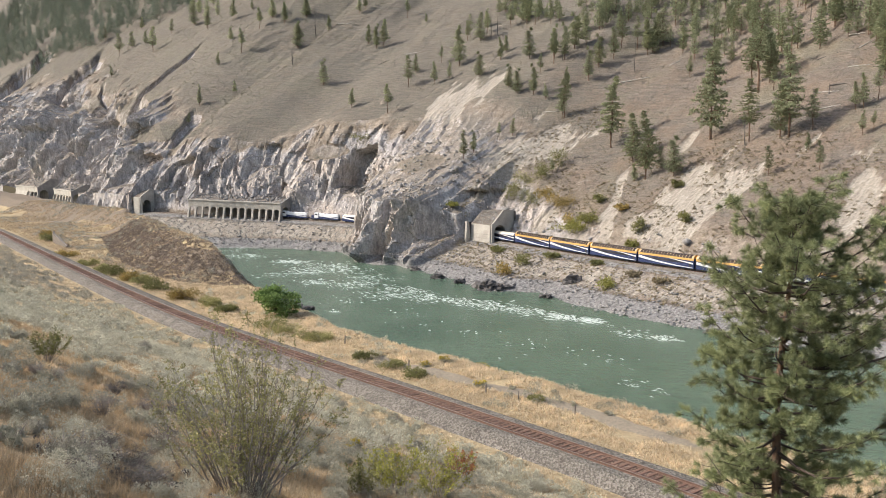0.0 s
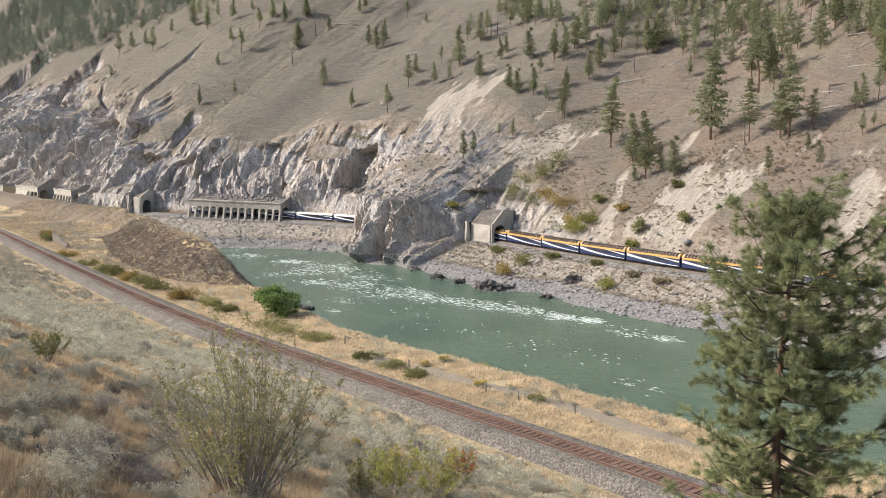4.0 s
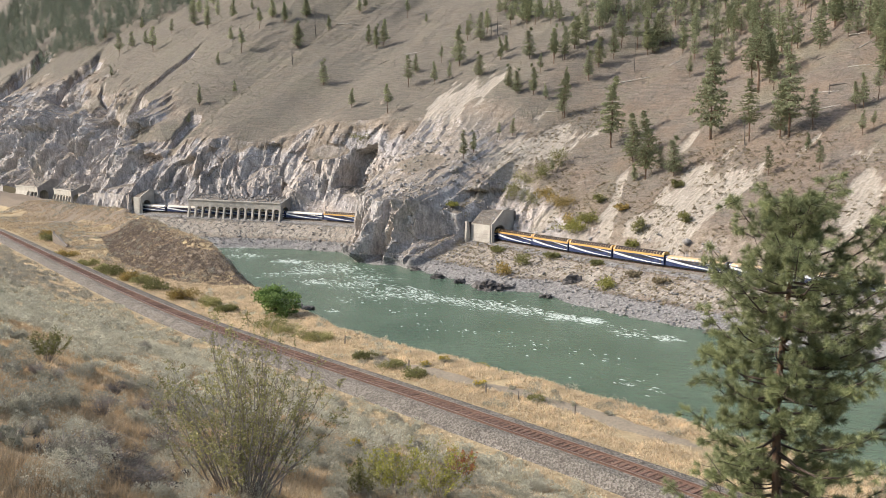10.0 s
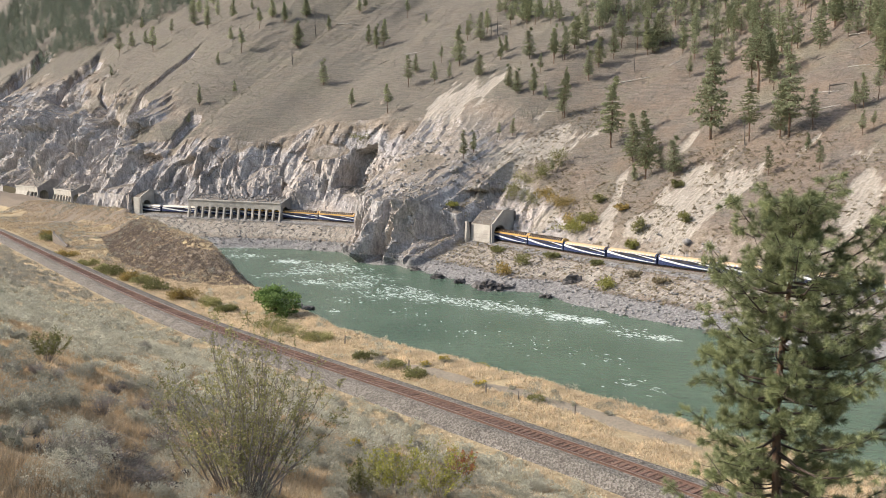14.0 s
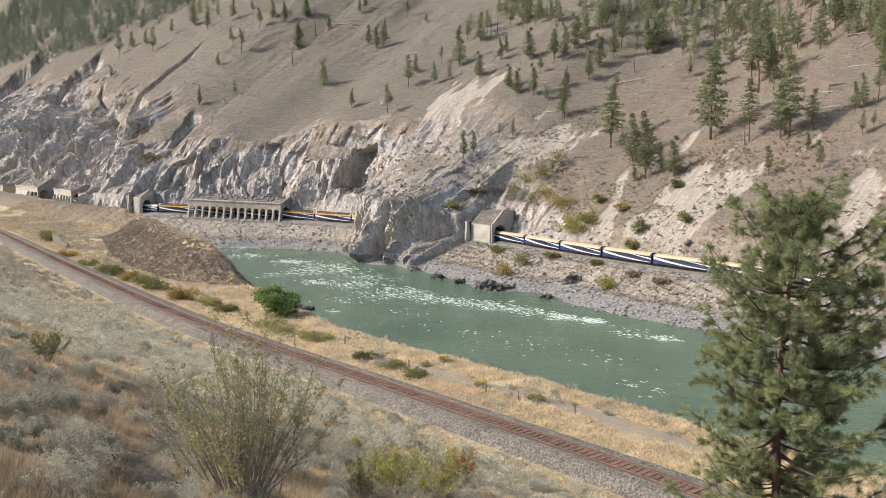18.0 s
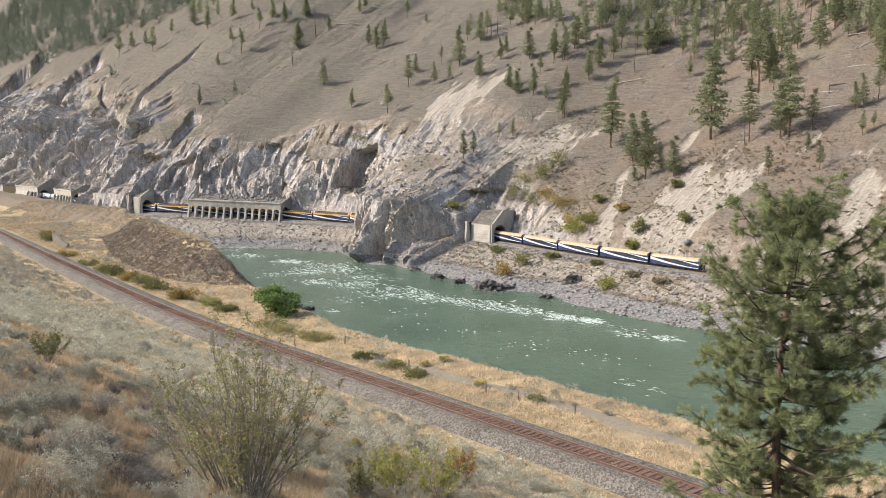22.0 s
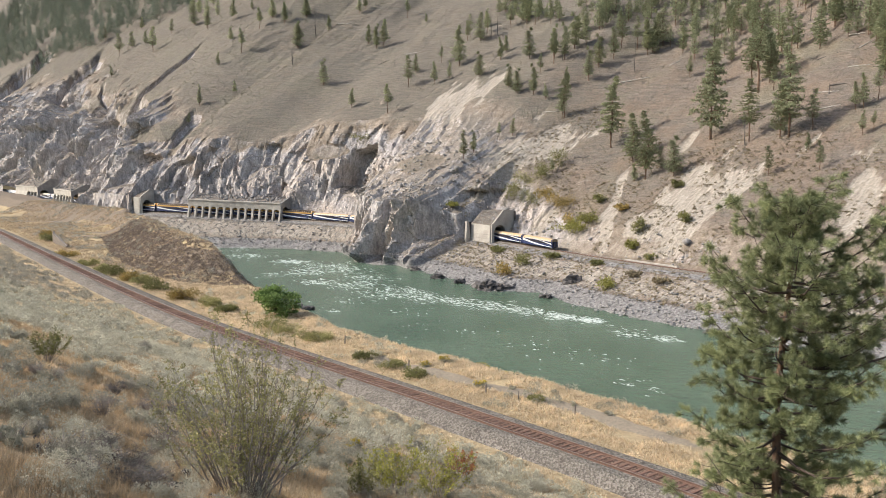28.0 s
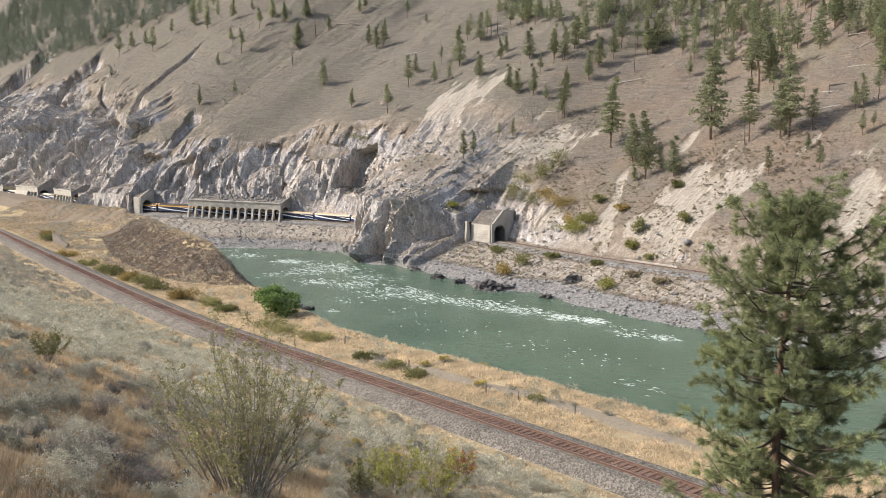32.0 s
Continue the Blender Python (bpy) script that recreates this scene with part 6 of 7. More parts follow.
big_pine(10.4, 26.1, 14.95, 621)

# ---------------------------------------------------------------- fence posts and an old retaining wall
for k, (x, y, h) in enumerate([(-11.3, 97.1, 1.0), (3.9, 76.5, 0.85), (6.7, 74.4, 0.8), (11.1, 70.2, 0.8), (-3.5, 86, 0.8)]):
    p = spot(x, y)
    v, f = tapered([Vector((0, 0, -0.2)), Vector((0.01, 0, h * 0.5)), Vector((0.03, 0.01, h))], [0.075, 0.07, 0.065], 7)
    ob = new("fence_post", mesh_of("fence_post", v, f, M_POST))
    ob.location = p
    tagged(ob, "weathered grey wooden fence post in dry grass", "fence post", "fence posts")
bm = prism_bm([(-6.5, -1.0), (-6.5, 0.5), (-4.0, 0.9), (5.0, 2.3), (6.0, 2.9), (6.3, 2.2), (6.3, -1.0)], -0.25, 0.25)
# the wall stub borrows the fence posts' dark colour
wall = part("retaining_wall", bm, M_POST)
wall.matrix_world = Matrix.Translation(spot(-90.3, 201.5)) @ Matrix.Rotation(math.atan2(0.80, -0.60), 4, "Z")
tagged(wall, "short dark wall stub beside the railway", "wall stub")

# ---------------------------------------------------------------- white cabinet by the far railway
CABINET_AT = far_at(25.0, -4.2)
cabinet = tagged(new("equipment_cabinet"), "white metal equipment cabinet beside the far railway", "cabinet")
cabinet.matrix_world = Matrix.Translation((float(CABINET_AT[0]), float(CABINET_AT[1]), 12.7)) @ Matrix.Rotation(0.9, 4, "Z")
part("body", box_bm((2.0, 1.4, 2.5), pose(0, 0, 1.25), 0.04), M_WHITE, cabinet)
part("lid", box_bm((2.2, 1.6, 0.14), pose(0, 0, 2.57), 0.03), M_WHITE, cabinet)
part("door", box_bm((0.9, 0.04, 2.1), pose(-0.45, -0.715, 1.25), 0.01), M_WHITE, cabinet)
part("plinth", box_bm((2.1, 1.5, 0.5), pose(0, 0, -0.2), 0.03), M_CONCRETE, cabinet)
# ---------------------------------------------------------------- stones of the banks
def stone_mesh(name, seed, material, cuts=2, flat=0.75):
    bm = bmesh.new()
    bmesh.ops.create_icosphere(bm, subdivisions=cuts, radius=0.5)
    for v in bm.verts:
        c = v.co.copy()
        n = noise.noise(c * 1.7 + Vector((seed, 0, 0))) * 0.35 + noise.noise(c * 4.1 + Vector((0, seed, 0))) * 0.14
        v.co = c * (1 + n)
        v.co.z *= flat
        v.co = Vector((round(v.co.x * 7) / 7 * 0.5 + v.co.x * 0.5, v.co.y, v.co.z))
    me = bpy.data.meshes.new(name)
    bm.to_mesh(me)
    bm.free()
    me.materials.append(material)
    return me


STONES = [stone_mesh("stone", k, M_BOULDER, 1) for k in range(4)]


def stone_field(name, label, pts, sizes, seed, material):
    r = np.random.RandomState(seed)
    shapes = []
    for me in STONES:
        v, f = mesh_arrays(me)
        shapes.append((v, np.array(f)))
    vs, fs, base = [], [], 0
    for p, k in zip(pts, sizes):
        v, f = shapes[r.randint(len(shapes))]
        a = r.rand() * 6.28
        m = np.array([[math.cos(a), -math.sin(a), 0], [math.sin(a), math.cos(a), 0], [0, 0, 1]])
        vs.append((v * r.uniform(0.7, 1.3, 3)) @ m.T * k + p + np.array([0, 0, 0.12 * k]))
        fs.append(f + base)
        base += len(v)
    return tagged(new(name, numpy_mesh(name, np.vstack(vs), np.vstack(fs), material)), label, "stones", kind="stuff")


pts, _ = hill_spots(7000, -30, 430, 0.98, 1.4, 31)
stone_field("bank_stones", "loose grey stones along the river's edge", pts, np.random.RandomState(32).gamma(2.0, 0.17, len(pts)) + 0.15, 33, M_BOULDER)
pts, _ = hill_spots(5000, 180, 430, 1.25, 2.0, 34)
stone_field("bank_stones", "loose stones and rubble on the railway bank", pts, np.random.RandomState(35).gamma(1.6, 0.2, len(pts)) + 0.15, 36, M_BOULDER)
pts, _ = hill_spots(2600, -20, 180, 1.35, 2.0, 37)
stone_field("bank_stones", "pale stones scattered on the dry bank", pts, np.random.RandomState(38).gamma(1.6, 0.18, len(pts)) + 0.12, 39, M_BOULDER)
pts, _ = hill_spots(700, 60, 300, 2.98, 3.7, 40)
stone_field("cliff_rubble", "broken rock blocks at the foot of the cliff", pts, np.random.RandomState(41).gamma(2.0, 0.3, len(pts)) + 0.3, 42, M_BOULDER)


rub = random.Random(43)
pts = []
for s0, s1, rise, count in ((331, 389, 3.0, 700), (531, 575, 4.0, 180), (614, 663, 6.0, 200)):
    for _ in range(count):
        s, g = rub.uniform(s0, s1), rub.random() ** 0.8
        pts.append(tuple(track_frame(s) @ Vector((-3.2 + 10.5 * g, 0, 8.95 + rise * g))))
stone_field("roof_rubble", "fallen stones lying on the rock sheds' roofs", np.array(pts), np.random.RandomState(44).gamma(1.8, 0.3, len(pts)) + 0.2, 45, M_BOULDER)


pts = []
for _ in range(700):
    s, g = rub.uniform(177.0, 190.8), rub.random()
    pts.append(tuple(track_frame(s) @ Vector((-4.4 + 6.6 * g, 0, 7.4 + 5.8 * g))))
stone_field("portal_rubble", "small loose stones on the tunnel portal's earth roof", np.array(pts), np.random.RandomState(46).gamma(1.6, 0.12, len(pts)) + 0.1, 47, M_BOULDER)
heap = random.Random(48)
pts = [spot(-7.9 + heap.gauss(0, 0.75), 20.6 + heap.gauss(0, 0.9)) + Vector((0, 0, 0.05)) for _ in range(260)]
stone_field("stone_heap", "heap of dark stones under dead brush on the slope", np.array([tuple(q) for q in pts]), np.random.RandomState(49).gamma(2.0, 0.045, len(pts)) + 0.05, 51, M_ROCK)
for _ in range(14):
    base = spot(-7.9 + heap.gauss(0, 0.8), 20.5 + heap.gauss(0, 0.9)) + Vector((0, 0, 0.12))
    w, l = heap.uniform(0, 6.28), heap.uniform(0.5, 1.2)
    path = [Vector((math.cos(w) * l * g, math.sin(w) * l * g, 0.10 * math.sin(3 * g) + heap.uniform(0, 0.06))) for g in (-0.5, -0.2, 0.1, 0.5)]
    pieces = [tapered(path, [0.016, 0.014, 0.010, 0.004], 5)]
    for _ in range(4):
        q = path[heap.randint(1, 2)]
        pieces.append(tapered([q, q + Vector((heap.gauss(0, 0.2), heap.gauss(0, 0.2), heap.uniform(0.05, 0.25)))], [0.007, 0.003], 4))
    twig = new("dead_branch", joined("dead_branch", pieces, M_DEAD))
    twig.location = base
    tagged(twig, "bleached dead branch lying on dark stones", "dead branch", "dead branches on the heap")


def outcrop(x, y, z, size, seed, label, material=M_ROCK):
    me = stone_mesh("boulder", seed, material, 4, 0.8)
    co = np.empty(len(me.vertices) * 3, np.float32)
    me.vertices.foreach_get("co", co)
    co = co.reshape(-1, 3)
    block, gap = cells(co[:, 0] * 4.0, co[:, 1] * 4.0, co[:, 2] * 5.0, seed)
    co[:, 2] = np.where(co[:, 2] > 0.16, 0.16 + 0.25 * (co[:, 2] - 0.16), co[:, 2])
    co = co * (1 + 0.30 * block - 0.12 * np.exp(-gap / 0.1))[:, None]
    me.vertices.foreach_set("co", co.reshape(-1).astype(np.float32))
    ob = new("boulder", me)
    ob.location, ob.scale = (x, y, z), size
    ob.rotation_euler = (0, 0, seed * 1.3)
    return tagged(ob, label, "boulder", "boulders by the water")


outcrop(16.5, 318.5, 2.6, (10.9, 8.7, 13.1), 50, "dark rock outcrop standing at the water's edge")
outcrop(23.0, 317.2, 2.6, (8.4, 6.7, 8.7), 51, "dark rock outcrop standing at the water's edge")
outcrop(36.8, 300.3, 2.7, (5.2, 4.1, 4.7), 52, "dark boulder at the water's edge")
outcrop(47.5, 309.3, 7.0, (5.8, 4.6, 9.6), 53, "rough brown rock lump on the bank")
outcrop(-44.2, 276.8, 2.6, (4.8, 3.8, 5.3), 54, "wet dark boulder in the river beside white water")
outcrop(-47.8, 281.9, 2.6, (3.4, 2.7, 4.4), 55, "wet dark boulder in the river beside white water")
outcrop(76.8, 241.0, 2.7, (4.0, 3.2, 3.9), 56, "dark boulder at the water's edge")
outcrop(-12.0, 370.3, 2.7, (4.9, 3.9, 5.7), 57, "pale boulder below the cliff")
outcrop(-2.1, 346.8, 2.7, (5.5, 4.4, 5.9), 58, "pale boulder below the cliff")
outcrop(6.2, 334.6, 2.7, (4.4, 3.5, 5.7), 59, "pale boulder below the cliff")

# ---------------------------------------------------------------- white water
def foam_bm(rng, patches, spread_s, spread_d, size):
    """Thin ragged crests of foam, long side down the river."""
    bm = bmesh.new()
    for _ in range(patches):
        cx, cy = rng.gauss(0, spread_s), rng.gauss(0, spread_d)
        l, w = size * rng.uniform(0.25, 1.9), size * rng.uniform(0.035, 0.12)
        turn = rng.gauss(0.12, 0.25)
        n = 12
        ring = []
        for i in range(n):
            a = 6.283 * i / n
            k = rng.uniform(0.45, 1.15)
            u, v = math.cos(a) * l * k, math.sin(a) * w * k
            ring.append(bm.verts.new((cx + u * math.cos(turn) - v * math.sin(turn), cy + u * math.sin(turn) + v * math.cos(turn), 0.02)))
        top = bm.verts.new((cx + rng.uniform(-0.2, 0.2) * l, cy, rng.uniform(0.06, 0.20)))
        for i in range(n):
            bm.faces.new((ring[i], ring[(i + 1) % n], top))
    bmesh.ops.recalc_face_normals(bm, faces=bm.faces[:])
    return bm


def river_pose(s, d, lift=0.0):
    """On the water, s metres along and d from the far railway; local x points downstream."""
    x, y = hill_at(np.array([float(s)]), np.array([float(d)]))
    tx, ty = far_tangent(s)
    m = Matrix(((-tx, ty, 0, float(x[0])), (-ty, -tx, 0, float(y[0])), (0, 0, 1, WATER_Z + 0.10 + lift), (0, 0, 0, 1)))
    return m


frng = random.Random(900)
RAPIDS, DRIFTS = [], []
STANDING = [(298, -62, 16, 6.3, 4.6, 1.0), (336, -37, 10, 9.2, 6.7, 0.9), (261, -64, 22, 5.1, 3.7, 1.3), (223, -78, 34, 5.5, 4.1, 1.5), (191, -90, 26, 4.2, 3.1, 1.5), (174, -83, 34, 5.8, 4.3, 1.5), (145, -83, 30, 5.5, 4.1, 1.4), (145, -71, 20, 5.6, 4.1, 1.2), (221, -62, 20, 8.4, 6.2, 1.0), (187, -68, 16, 7.0, 5.1, 1.0), (127, -71, 18, 5.3, 3.9, 1.1), (116, -66, 14, 5.2, 3.8, 1.0), (104, -61, 20, 5.0, 3.7, 1.0), (93, -59, 14, 4.2, 3.1, 0.9), (83, -56, 14, 4.1, 3.0, 0.9)]
STANDING += [(72, -54, 22, 3.4, 2.5, 1.0), (62, -51, 22, 2.8, 2.1, 1.1), (43, -55, 8, 3.6, 2.7, 0.8), (32, -53, 10, 2.6, 1.9, 0.8), (108, -89, 8, 6.9, 5.1, 0.7), (75, -91, 8, 7.4, 5.4, 0.6), (49, -86, 7, 6.7, 4.9, 0.6), (27, -85, 6, 6.3, 4.6, 0.6), (5, -98, 8, 3.7, 2.7, 0.7), (233, -62, 18, 9.6, 7.1, 0.9), (224, -91, 14, 5.4, 4.0, 1.0), (141, -99, 10, 6.2, 4.5, 0.9), (126, -111, 10, 1.4, 1.1, 0.8)]
for k, (s, d, patches, along, across, size) in enumerate(STANDING):
    ob = part("white_water", foam_bm(frng, int(patches * (6.0 if d > -72 else 2.6)), along, across, size), M_FOAM, smooth=True)
    tagged(ob, "broken white water over the river's rapids", "white water", "rapids", kind="stuff")
    ob.matrix_world = river_pose(s, d)
    RAPIDS.append((ob, s, d, frng.uniform(0, 6.28)))
for k in range(22):
    ob = part("drifting_foam", foam_bm(frng, 3, 12, 9, 0.34), M_FOAM, smooth=True)
    tagged(ob, "small flecks of foam drifting down the river", "foam", "drifting foam", kind="stuff")
    DRIFTS.append((ob, 20 + 13 * k + frng.uniform(-5, 5), -58 - 62 * frng.random()))
# ---------------------------------------------------------------- train
CAR = 24.75


def tube_bm(section, x0, x1, caps=True):
    """A cross-section (y, z) carried from x0 to x1."""
    bm = bmesh.new()
    a = [bm.verts.new((x0, y, z)) for y, z in section]
    b = [bm.verts.new((x1, y, z)) for y, z in section]
    n = len(section)
    for i in range(n):
        bm.faces.new((a[i], a[(i + 1) % n], b[(i + 1) % n], b[i]))
    if caps:
        bm.faces.new(a[::-1])
        bm.faces.new(b)
    bmesh.ops.recalc_face_normals(bm, faces=bm.faces[:])
    return bm


def side_panel(top, bottom, y, x0, x1, n=18):
    """A thin curved paint panel on a car's side, between two height curves of 0..1 along the car."""
    bm = bmesh.new()
    rows = []
    for i in range(n + 1):
        a = i / n
        x = x0 + (x1 - x0) * a
        lo, hi = bottom(a), top(a)
        rows.append([bm.verts.new((x, yy, z)) for yy in (y, y - math.copysign(0.03, y)) for z in (lo, max(hi, lo + 0.02))])
    for p, q in zip(rows, rows[1:]):
        for i, j in ((0, 1), (1, 3), (3, 2), (2, 0)):
            bm.faces.new((p[i], p[j], q[j], q[i]))
    bm.faces.new((rows[0][0], rows[0][1], rows[0][3], rows[0][2]))
    bm.faces.new((rows[-1][0], rows[-1][2], rows[-1][3], rows[-1][1]))
    bmesh.ops.recalc_face_normals(bm, faces=bm.faces[:])
    return bm


def wheel_bm(radius=0.46, width=0.13):
    bm = bmesh.new()
    turn = Matrix.Rotation(math.pi / 2, 4, "X")
    bmesh.ops.create_cone(bm, cap_ends=True, segments=16, radius1=radius, radius2=radius, depth=width, matrix=turn)
    bmesh.ops.create_cone(bm, cap_ends=True, segments=12, radius1=0.14, radius2=0.14, depth=width + 0.08, matrix=turn)
    return bm


def bogies(car, at, axle=2.6):
    for x in at:
        bm = bmesh.new()
        for y in (-1.02, 1.02):
            bmesh.ops.create_cube(bm, size=1, matrix=pose(x, y, 0.55) @ Matrix.Diagonal((axle + 1.1, 0.16, 0.34, 1)))
            bmesh.ops.create_cube(bm, size=1, matrix=pose(x, y * 1.04, 0.72) @ Matrix.Diagonal((1.0, 0.2, 0.42, 1)))
        bmesh.ops.create_cube(bm, size=1, matrix=pose(x, 0, 0.62) @ Matrix.Diagonal((0.7, 2.1, 0.3, 1)))
        b = part("bogie", bm, M_BLACK, car)
        for dx in (-axle / 2, axle / 2):
            for y in (-0.78, 0.78):
                w = part("wheel", wheel_bm(), M_STEEL, b)
                w.location = (x + dx, y, 0.46)


def swooshes(car, half, peak):
    """White ribbon: broad at the front's middle, sinking and thinning towards the rear, and rising again there."""
    for y in (-half, half):
        low = lambda a: 1.05 + 1.45 * a**2.1
        part("swoosh", side_panel(lambda a: low(a) + 0.14 + 0.72 * a**1.2, low, y, -CAR / 2 + 0.3, CAR / 2 - 0.25), M_WHITE, car, "white painted ribbon")
        high = lambda a: peak - 1.25 + 1.2 * a
        part("swoosh", side_panel(lambda a: high(a) + 0.42 * (1 - a) ** 1.1 + 0.05, high, y, -CAR / 2 + 0.2, -1.5), M_WHITE, car, "white painted ribbon")


def car_ends(car, top, half):
    for sx in (-1, 1):
        x = sx * CAR / 2
        part("gangway", tube_bm([(-0.75, 1.0), (0.75, 1.0), (0.75, 3.3), (-0.75, 3.3)], x - 0.02 * sx, x + 0.36 * sx), M_BLACK, car)
        part("end_door", box_bm((0.05, 0.85, 2.0), pose(x + 0.385 * sx, 0, 2.2), 0.01), M_BLUE, car)
        part("coupler", box_bm((0.7, 0.25, 0.25), pose(x + 0.2 * sx, 0, 0.85), 0.03), M_BLACK, car)
    part("underframe", tube_bm([(-1.2, 0.35), (1.2, 0.35), (1.35, 1.0), (-1.35, 1.0)], -5.6, 5.6), M_BLACK, car)


def dome_coach():
    """Two-deck coach: navy hull, gold upper band, bronze glass dome of many panes."""
    car = tagged(new("dome_coach"), "navy and gold two-deck dome railway coach on the track", "railway coach", group="dome coaches")
    h = 1.55
    part("hull", tube_bm([(-h, 0.85), (h, 0.85), (h, 4.05), (-h, 4.05)], -CAR / 2, CAR / 2), M_BLUE, car)
    part("upper_band", tube_bm([(-h - 0.012, 3.55), (-h - 0.012, 4.28), (h + 0.012, 4.28), (h + 0.012, 3.55), (h - 0.05, 3.55), (h - 0.05, 4.2), (-h + 0.05, 4.2), (-h + 0.05, 3.55)], -CAR / 2 - 0.02, CAR / 2 + 0.02),
         M_GOLD, car, "gold painted band")
    curve = [(h - 0.02, 4.28), (h - 0.16, 4.75), (h - 0.52, 5.14), (0.5, 5.36)]
    shell = curve + [(-y, z) for y, z in curve[::-1]]
    part("dome_shell", tube_bm([(y * 0.97, z - 0.05) for y, z in shell], -CAR / 2 + 0.2, CAR / 2 - 0.2), M_RIB, car, "bronze dome ribs")
    n = 17
    step = (CAR - 1.6) / n
    for sgn in (-1, 1):
        for i in range(n):
            x0 = -CAR / 2 + 0.8 + i * step
            sec = [(sgn * y, z) for y, z in curve] + [(sgn * (y - 0.05), z - 0.06) for y, z in curve[::-1]]
            part("dome_pane", tube_bm(sec, x0 + 0.10, x0 + step - 0.10), M_DOME, car)
        part("window_strip", box_bm((CAR - 7, 0.03, 0.75), pose(0.4, sgn * (h + 0.008), 2.75)), M_GLASS, car)
        part("side_door", box_bm((0.8, 0.03, 2.0), pose(-CAR / 2 + 1.5, sgn * (h + 0.01), 2.05), 0.004), M_BLACK, car)
    part("roof_spine", tube_bm([(-0.5, 5.3), (0.5, 5.3), (0.45, 5.42), (-0.45, 5.42)], -CAR / 2 + 0.2, CAR / 2 - 0.2), M_DOME, car)
    for sx in (-1, 1):
        part("end_bulkhead", tube_bm([(y, z) for y, z in shell], sx * (CAR / 2 - 0.1) - 0.1, sx * (CAR / 2 - 0.1) + 0.1), M_GOLD, car)
    swooshes(car, h + 0.035, 3.6)
    car_ends(car, 4.2, h)
    bogies(car, (-8.6, 8.6))
    return car


def low_coach(roof, name, label, group):
    """Single-deck coach with a rounded roof and glass panes that wrap up into it."""
    car = tagged(new(name), label, "railway coach", group=group)
    h = 1.55
    part("hull", tube_bm([(-h, 0.85), (h, 0.85), (h, 3.3), (-h, 3.3)], -CAR / 2, CAR / 2), M_BLUE, car)
    curve = [(h, 3.28), (h - 0.03, 3.6), (h - 0.25, 4.02), (h - 0.75, 4.3), (0, 4.42)]
    part("roof", tube_bm(curve + [(-y, z) for y, z in curve[-2::-1]], -CAR / 2, CAR / 2), roof, car)
    n = 12
    step = (CAR - 4) / n
    arc = [(h + 0.02, 3.32), (h - 0.01, 3.58), (h - 0.10, 3.80)]
    for sgn in (-1, 1):
        part("window_strip", box_bm((CAR - 5, 0.03, 0.95), pose(0, sgn * (h + 0.008), 2.65)), M_GLASS, car)
        for i in range(n):
            x0 = -CAR / 2 + 2 + i * step
            sec = [(sgn * y, z) for y, z in arc] + [(sgn * (y - 0.05), z - 0.03) for y, z in arc[::-1]]
            part("roof_pane", tube_bm(sec, x0 + 0.42, x0 + step - 0.42), M_SKYGLASS, car, "curved glass pane with the sky's reflection painted pale")
        part("side_door", box_bm((0.8, 0.03, 2.0), pose(-CAR / 2 + 1.2, sgn * (h + 0.01), 2.05), 0.004), M_BLACK, car)
    for sx in (-1, 1):
        part("roof_end", tube_bm([(y * 1.01, z + 0.02) for y, z in curve] + [(-y * 1.01, z + 0.02) for y, z in curve[-2::-1]], sx * (CAR / 2 - 0.3) - 0.3, sx * (CAR / 2 - 0.3) + 0.3), M_BLUE, car)
    swooshes(car, h + 0.035, 3.35)
    car_ends(car, 3.4, h)
    bogies(car, (-8.6, 8.6))
    return car


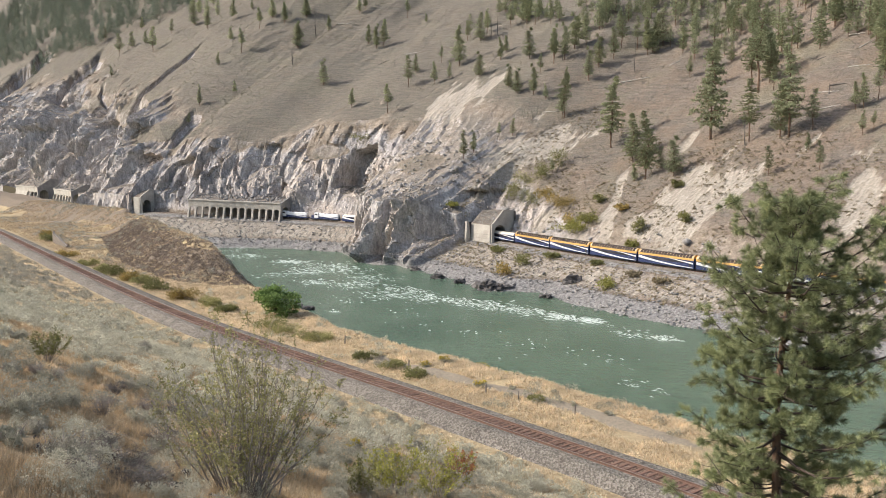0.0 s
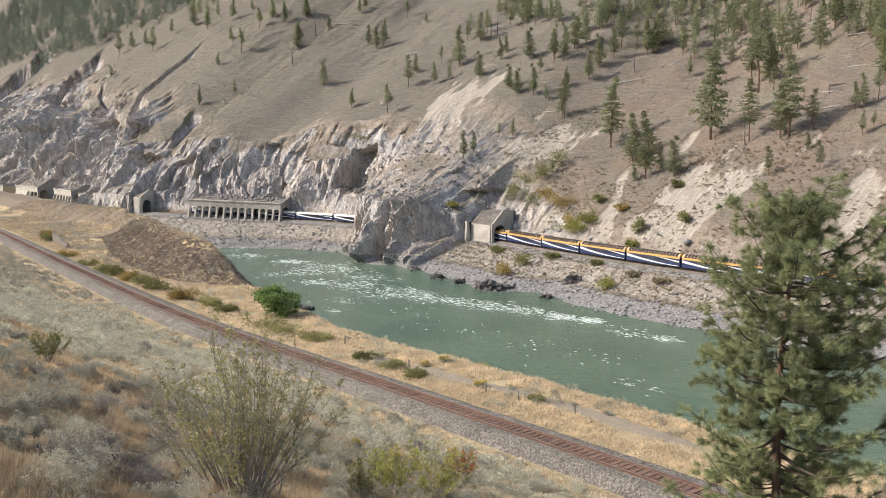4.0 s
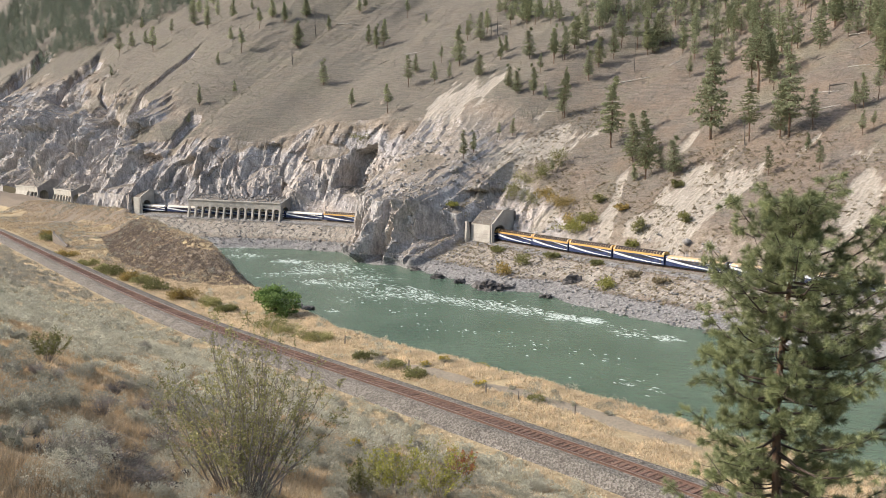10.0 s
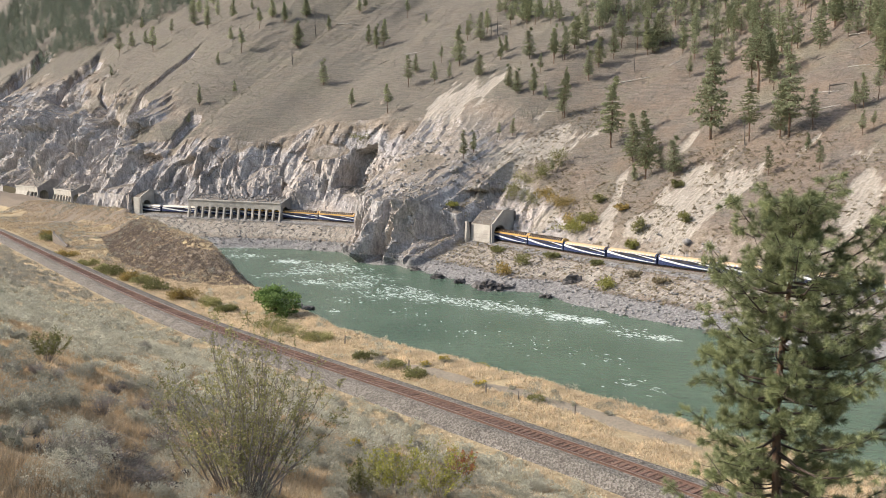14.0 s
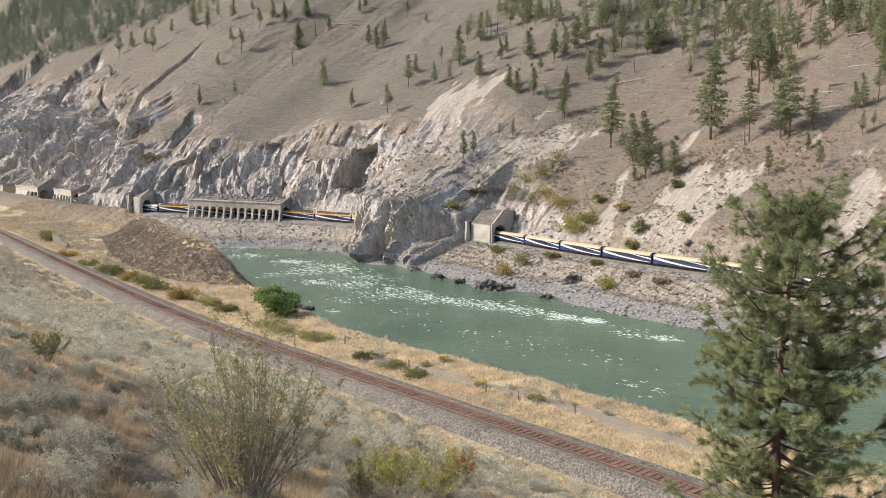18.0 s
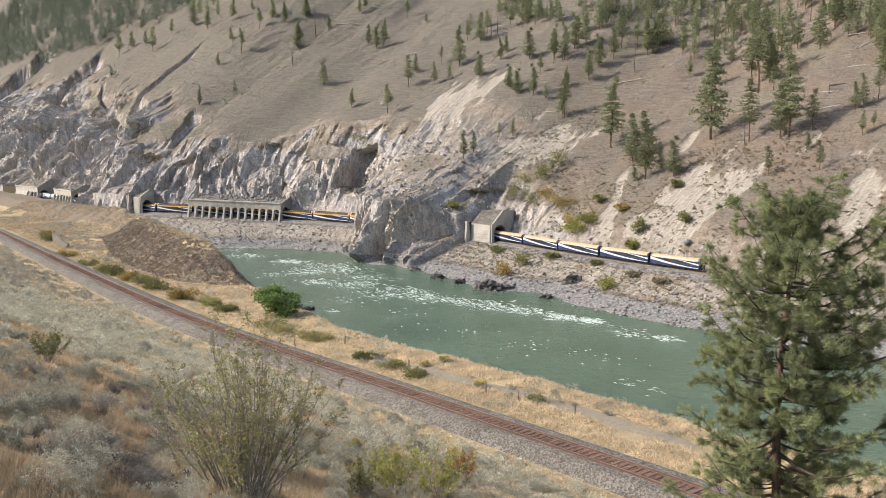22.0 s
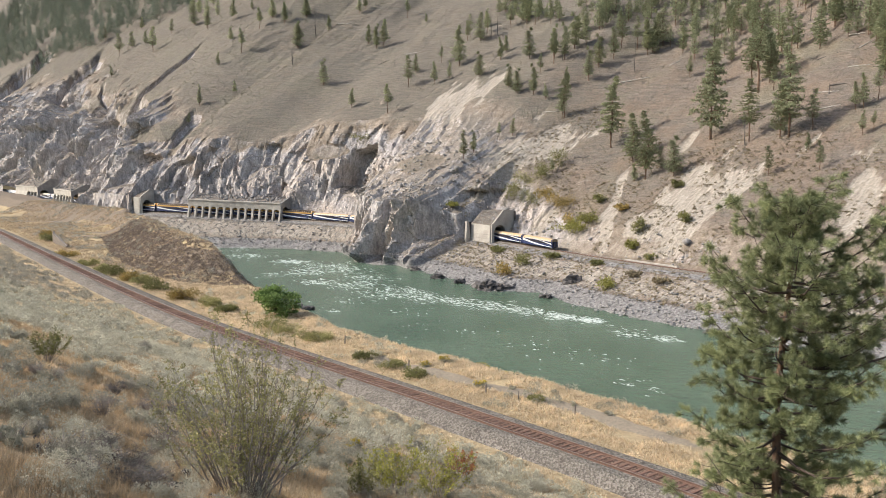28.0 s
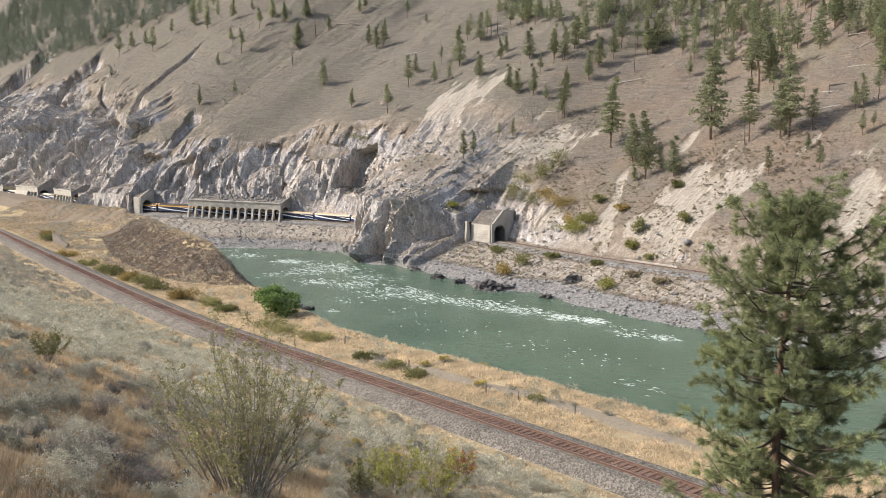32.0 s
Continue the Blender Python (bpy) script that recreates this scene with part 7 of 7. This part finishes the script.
def locomotive():
    """Hood diesel: walkway frame, long hood, cab, low nose, fans, tank, rails and two bogies."""
    car = tagged(new("locomotive"), "navy and white diesel locomotive with rusty roof", "locomotive", group="locomotives")
    part("frame", box_bm((19.6, 3.0, 0.5), pose(0, 0, 1.35), 0.05), M_BLUE, car)
    part("long_hood", tube_bm([(-0.95, 1.6), (0.95, 1.6), (0.95, 3.9), (0.6, 4.2), (-0.6, 4.2), (-0.95, 3.9)], -9.2, 4.2), M_WHITE, car, "white upper hood")
    part("hood_skirt", box_bm((13.4, 1.96, 1.0), pose(-2.5, 0, 2.1)), M_BLUE, car)
    part("cab", tube_bm([(-1.45, 1.6), (1.45, 1.6), (1.45, 4.1), (0.9, 4.5), (-0.9, 4.5), (-1.45, 4.1)], 4.2, 6.9), M_WHITE, car)
    part("nose", tube_bm([(-0.9, 1.6), (0.9, 1.6), (0.85, 2.9), (-0.85, 2.9)], 6.9, 9.2), M_BLUE, car)
    for sgn in (-1, 1):
        part("cab_window", box_bm((1.7, 0.04, 0.7), pose(5.5, sgn * 1.46, 3.55), 0.01), M_GLASS, car)
        part("swoosh", side_panel(lambda a: 2.0 + 1.2 * a, lambda a: 1.65 + 0.9 * a, sgn * 1.03, -9.2, 4.1), M_WHITE, car)
        bm = bmesh.new()
        bmesh.ops.create_cube(bm, size=1, matrix=pose(-2.5, sgn * 1.45, 2.55) @ Matrix.Diagonal((13.2, 0.05, 0.05, 1)))
        for i in range(8):
            bmesh.ops.create_cube(bm, size=1, matrix=pose(-9 + i * 1.85, sgn * 1.45, 2.05) @ Matrix.Diagonal((0.05, 0.05, 1.0, 1)))
        part("handrail", bm, M_WHITE, car)
        part("steps", box_bm((0.6, 0.3, 1.0), pose(sgn * 9.4, 0, 0.85)), M_BLACK, car)
    part("windscreen", box_bm((0.05, 2.1, 0.7), pose(6.92, 0, 3.6), 0.01), M_GLASS, car)
    for x in (-8.0, -6.2, -2.6, 0.4):
        bm = bmesh.new()
        bmesh.ops.create_cone(bm, cap_ends=True, segments=16, radius1=0.7, radius2=0.62, depth=0.28, matrix=pose(x, 0, 4.32))
        part("roof_fan", bm, M_RUST, car)
    part("exhaust", box_bm((1.6, 0.6, 0.35), pose(2.4, 0, 4.3), 0.04), M_RUST, car)
    part("fuel_tank", tube_bm([(-1.3, 0.4), (1.3, 0.4), (1.4, 1.15), (-1.4, 1.15)], -2.6, 2.6), M_BLACK, car)
    for sx in (-1, 1):
        part("coupler", box_bm((0.8, 0.25, 0.25), pose(sx * 10.0, 0, 0.85), 0.03), M_BLACK, car)
    bogies(car, (-6.4, 6.4))
    return car


DOME = dome_coach()
LOW = low_coach(M_GOLDROOF, "gold_roof_coach", "navy railway coach with a pale gold rounded roof", "gold-roofed coaches")
PALE = low_coach(M_CREAM, "cream_roof_coach", "navy and white railway coach with a cream roof", "cream-roofed coaches")
LOCO = locomotive()
PITCH = 25.62
TRAIN = []
for i in range(21):
    master = LOW if i < 7 else DOME if i < 16 else PALE
    first = i in (0, 7, 16)
    TRAIN.append((master if first else copy_thing(master, Matrix()), PITCH * (i + 0.5) - 3.4))
# the last coach is a shorter one
short = TRAIN[0][0]
short.scale = (0.86, 1, 1)
tagged(short, "short navy railway coach with a pale gold roof")
TRAIN[0] = (short, 0.5 * (PITCH - 3.4))
for car, _ in TRAIN[1:7]:
    car.scale = (1, 1, 1)
TRAIN += [(LOCO, 21 * PITCH + 8.6), (copy_thing(LOCO, Matrix()), 21 * PITCH + 30.2)]


def tail(t):
    """Arc length of the train's rear end at t seconds: it slows a little."""
    return -243.0 + 14.4 * t - 0.031 * t * t


def car_pose(s, reach):
    """A car whose bogies stand on the curve."""
    (ax, ay), (bx, by) = far_at(s - reach), far_at(s + reach)
    za, zb = far_z(s - reach), far_z(s + reach)
    fwd = Vector((float(bx - ax), float(by - ay), float(zb - za))).normalized()
    side = Vector((-fwd.y, fwd.x, 0)).normalized()
    up = fwd.cross(side)
    m = Matrix((fwd, side, up)).transposed().to_4x4()
    m.translation = ((float(ax + bx)) / 2, (float(ay + by)) / 2, (float(za + zb)) / 2 + 0.12 + 0.176)
    return m


# ---------------------------------------------------------------- what moves
def motions():
    for car, offset in TRAIN:
        reach = 6.4 if car.name.startswith("locomotive") else 8.6
        walk(car, [(float(t), car_pose(tail(t) + offset, reach)) for t in range(33)])
    for ob, s, d, phase in RAPIDS:
        walk(ob, [(0.5 * i, river_pose(s + 0.55 * math.sin(2.1 * i + phase), d + 0.25 * math.sin(1.3 * i + 2 * phase), 0.05 * math.sin(2.9 * i + phase))) for i in range(65)])
    for ob, s, d in DRIFTS:
        walk(ob, [(4.0 * i, river_pose(s - 2.4 * 4.0 * i, d)) for i in range(9)])


motions()
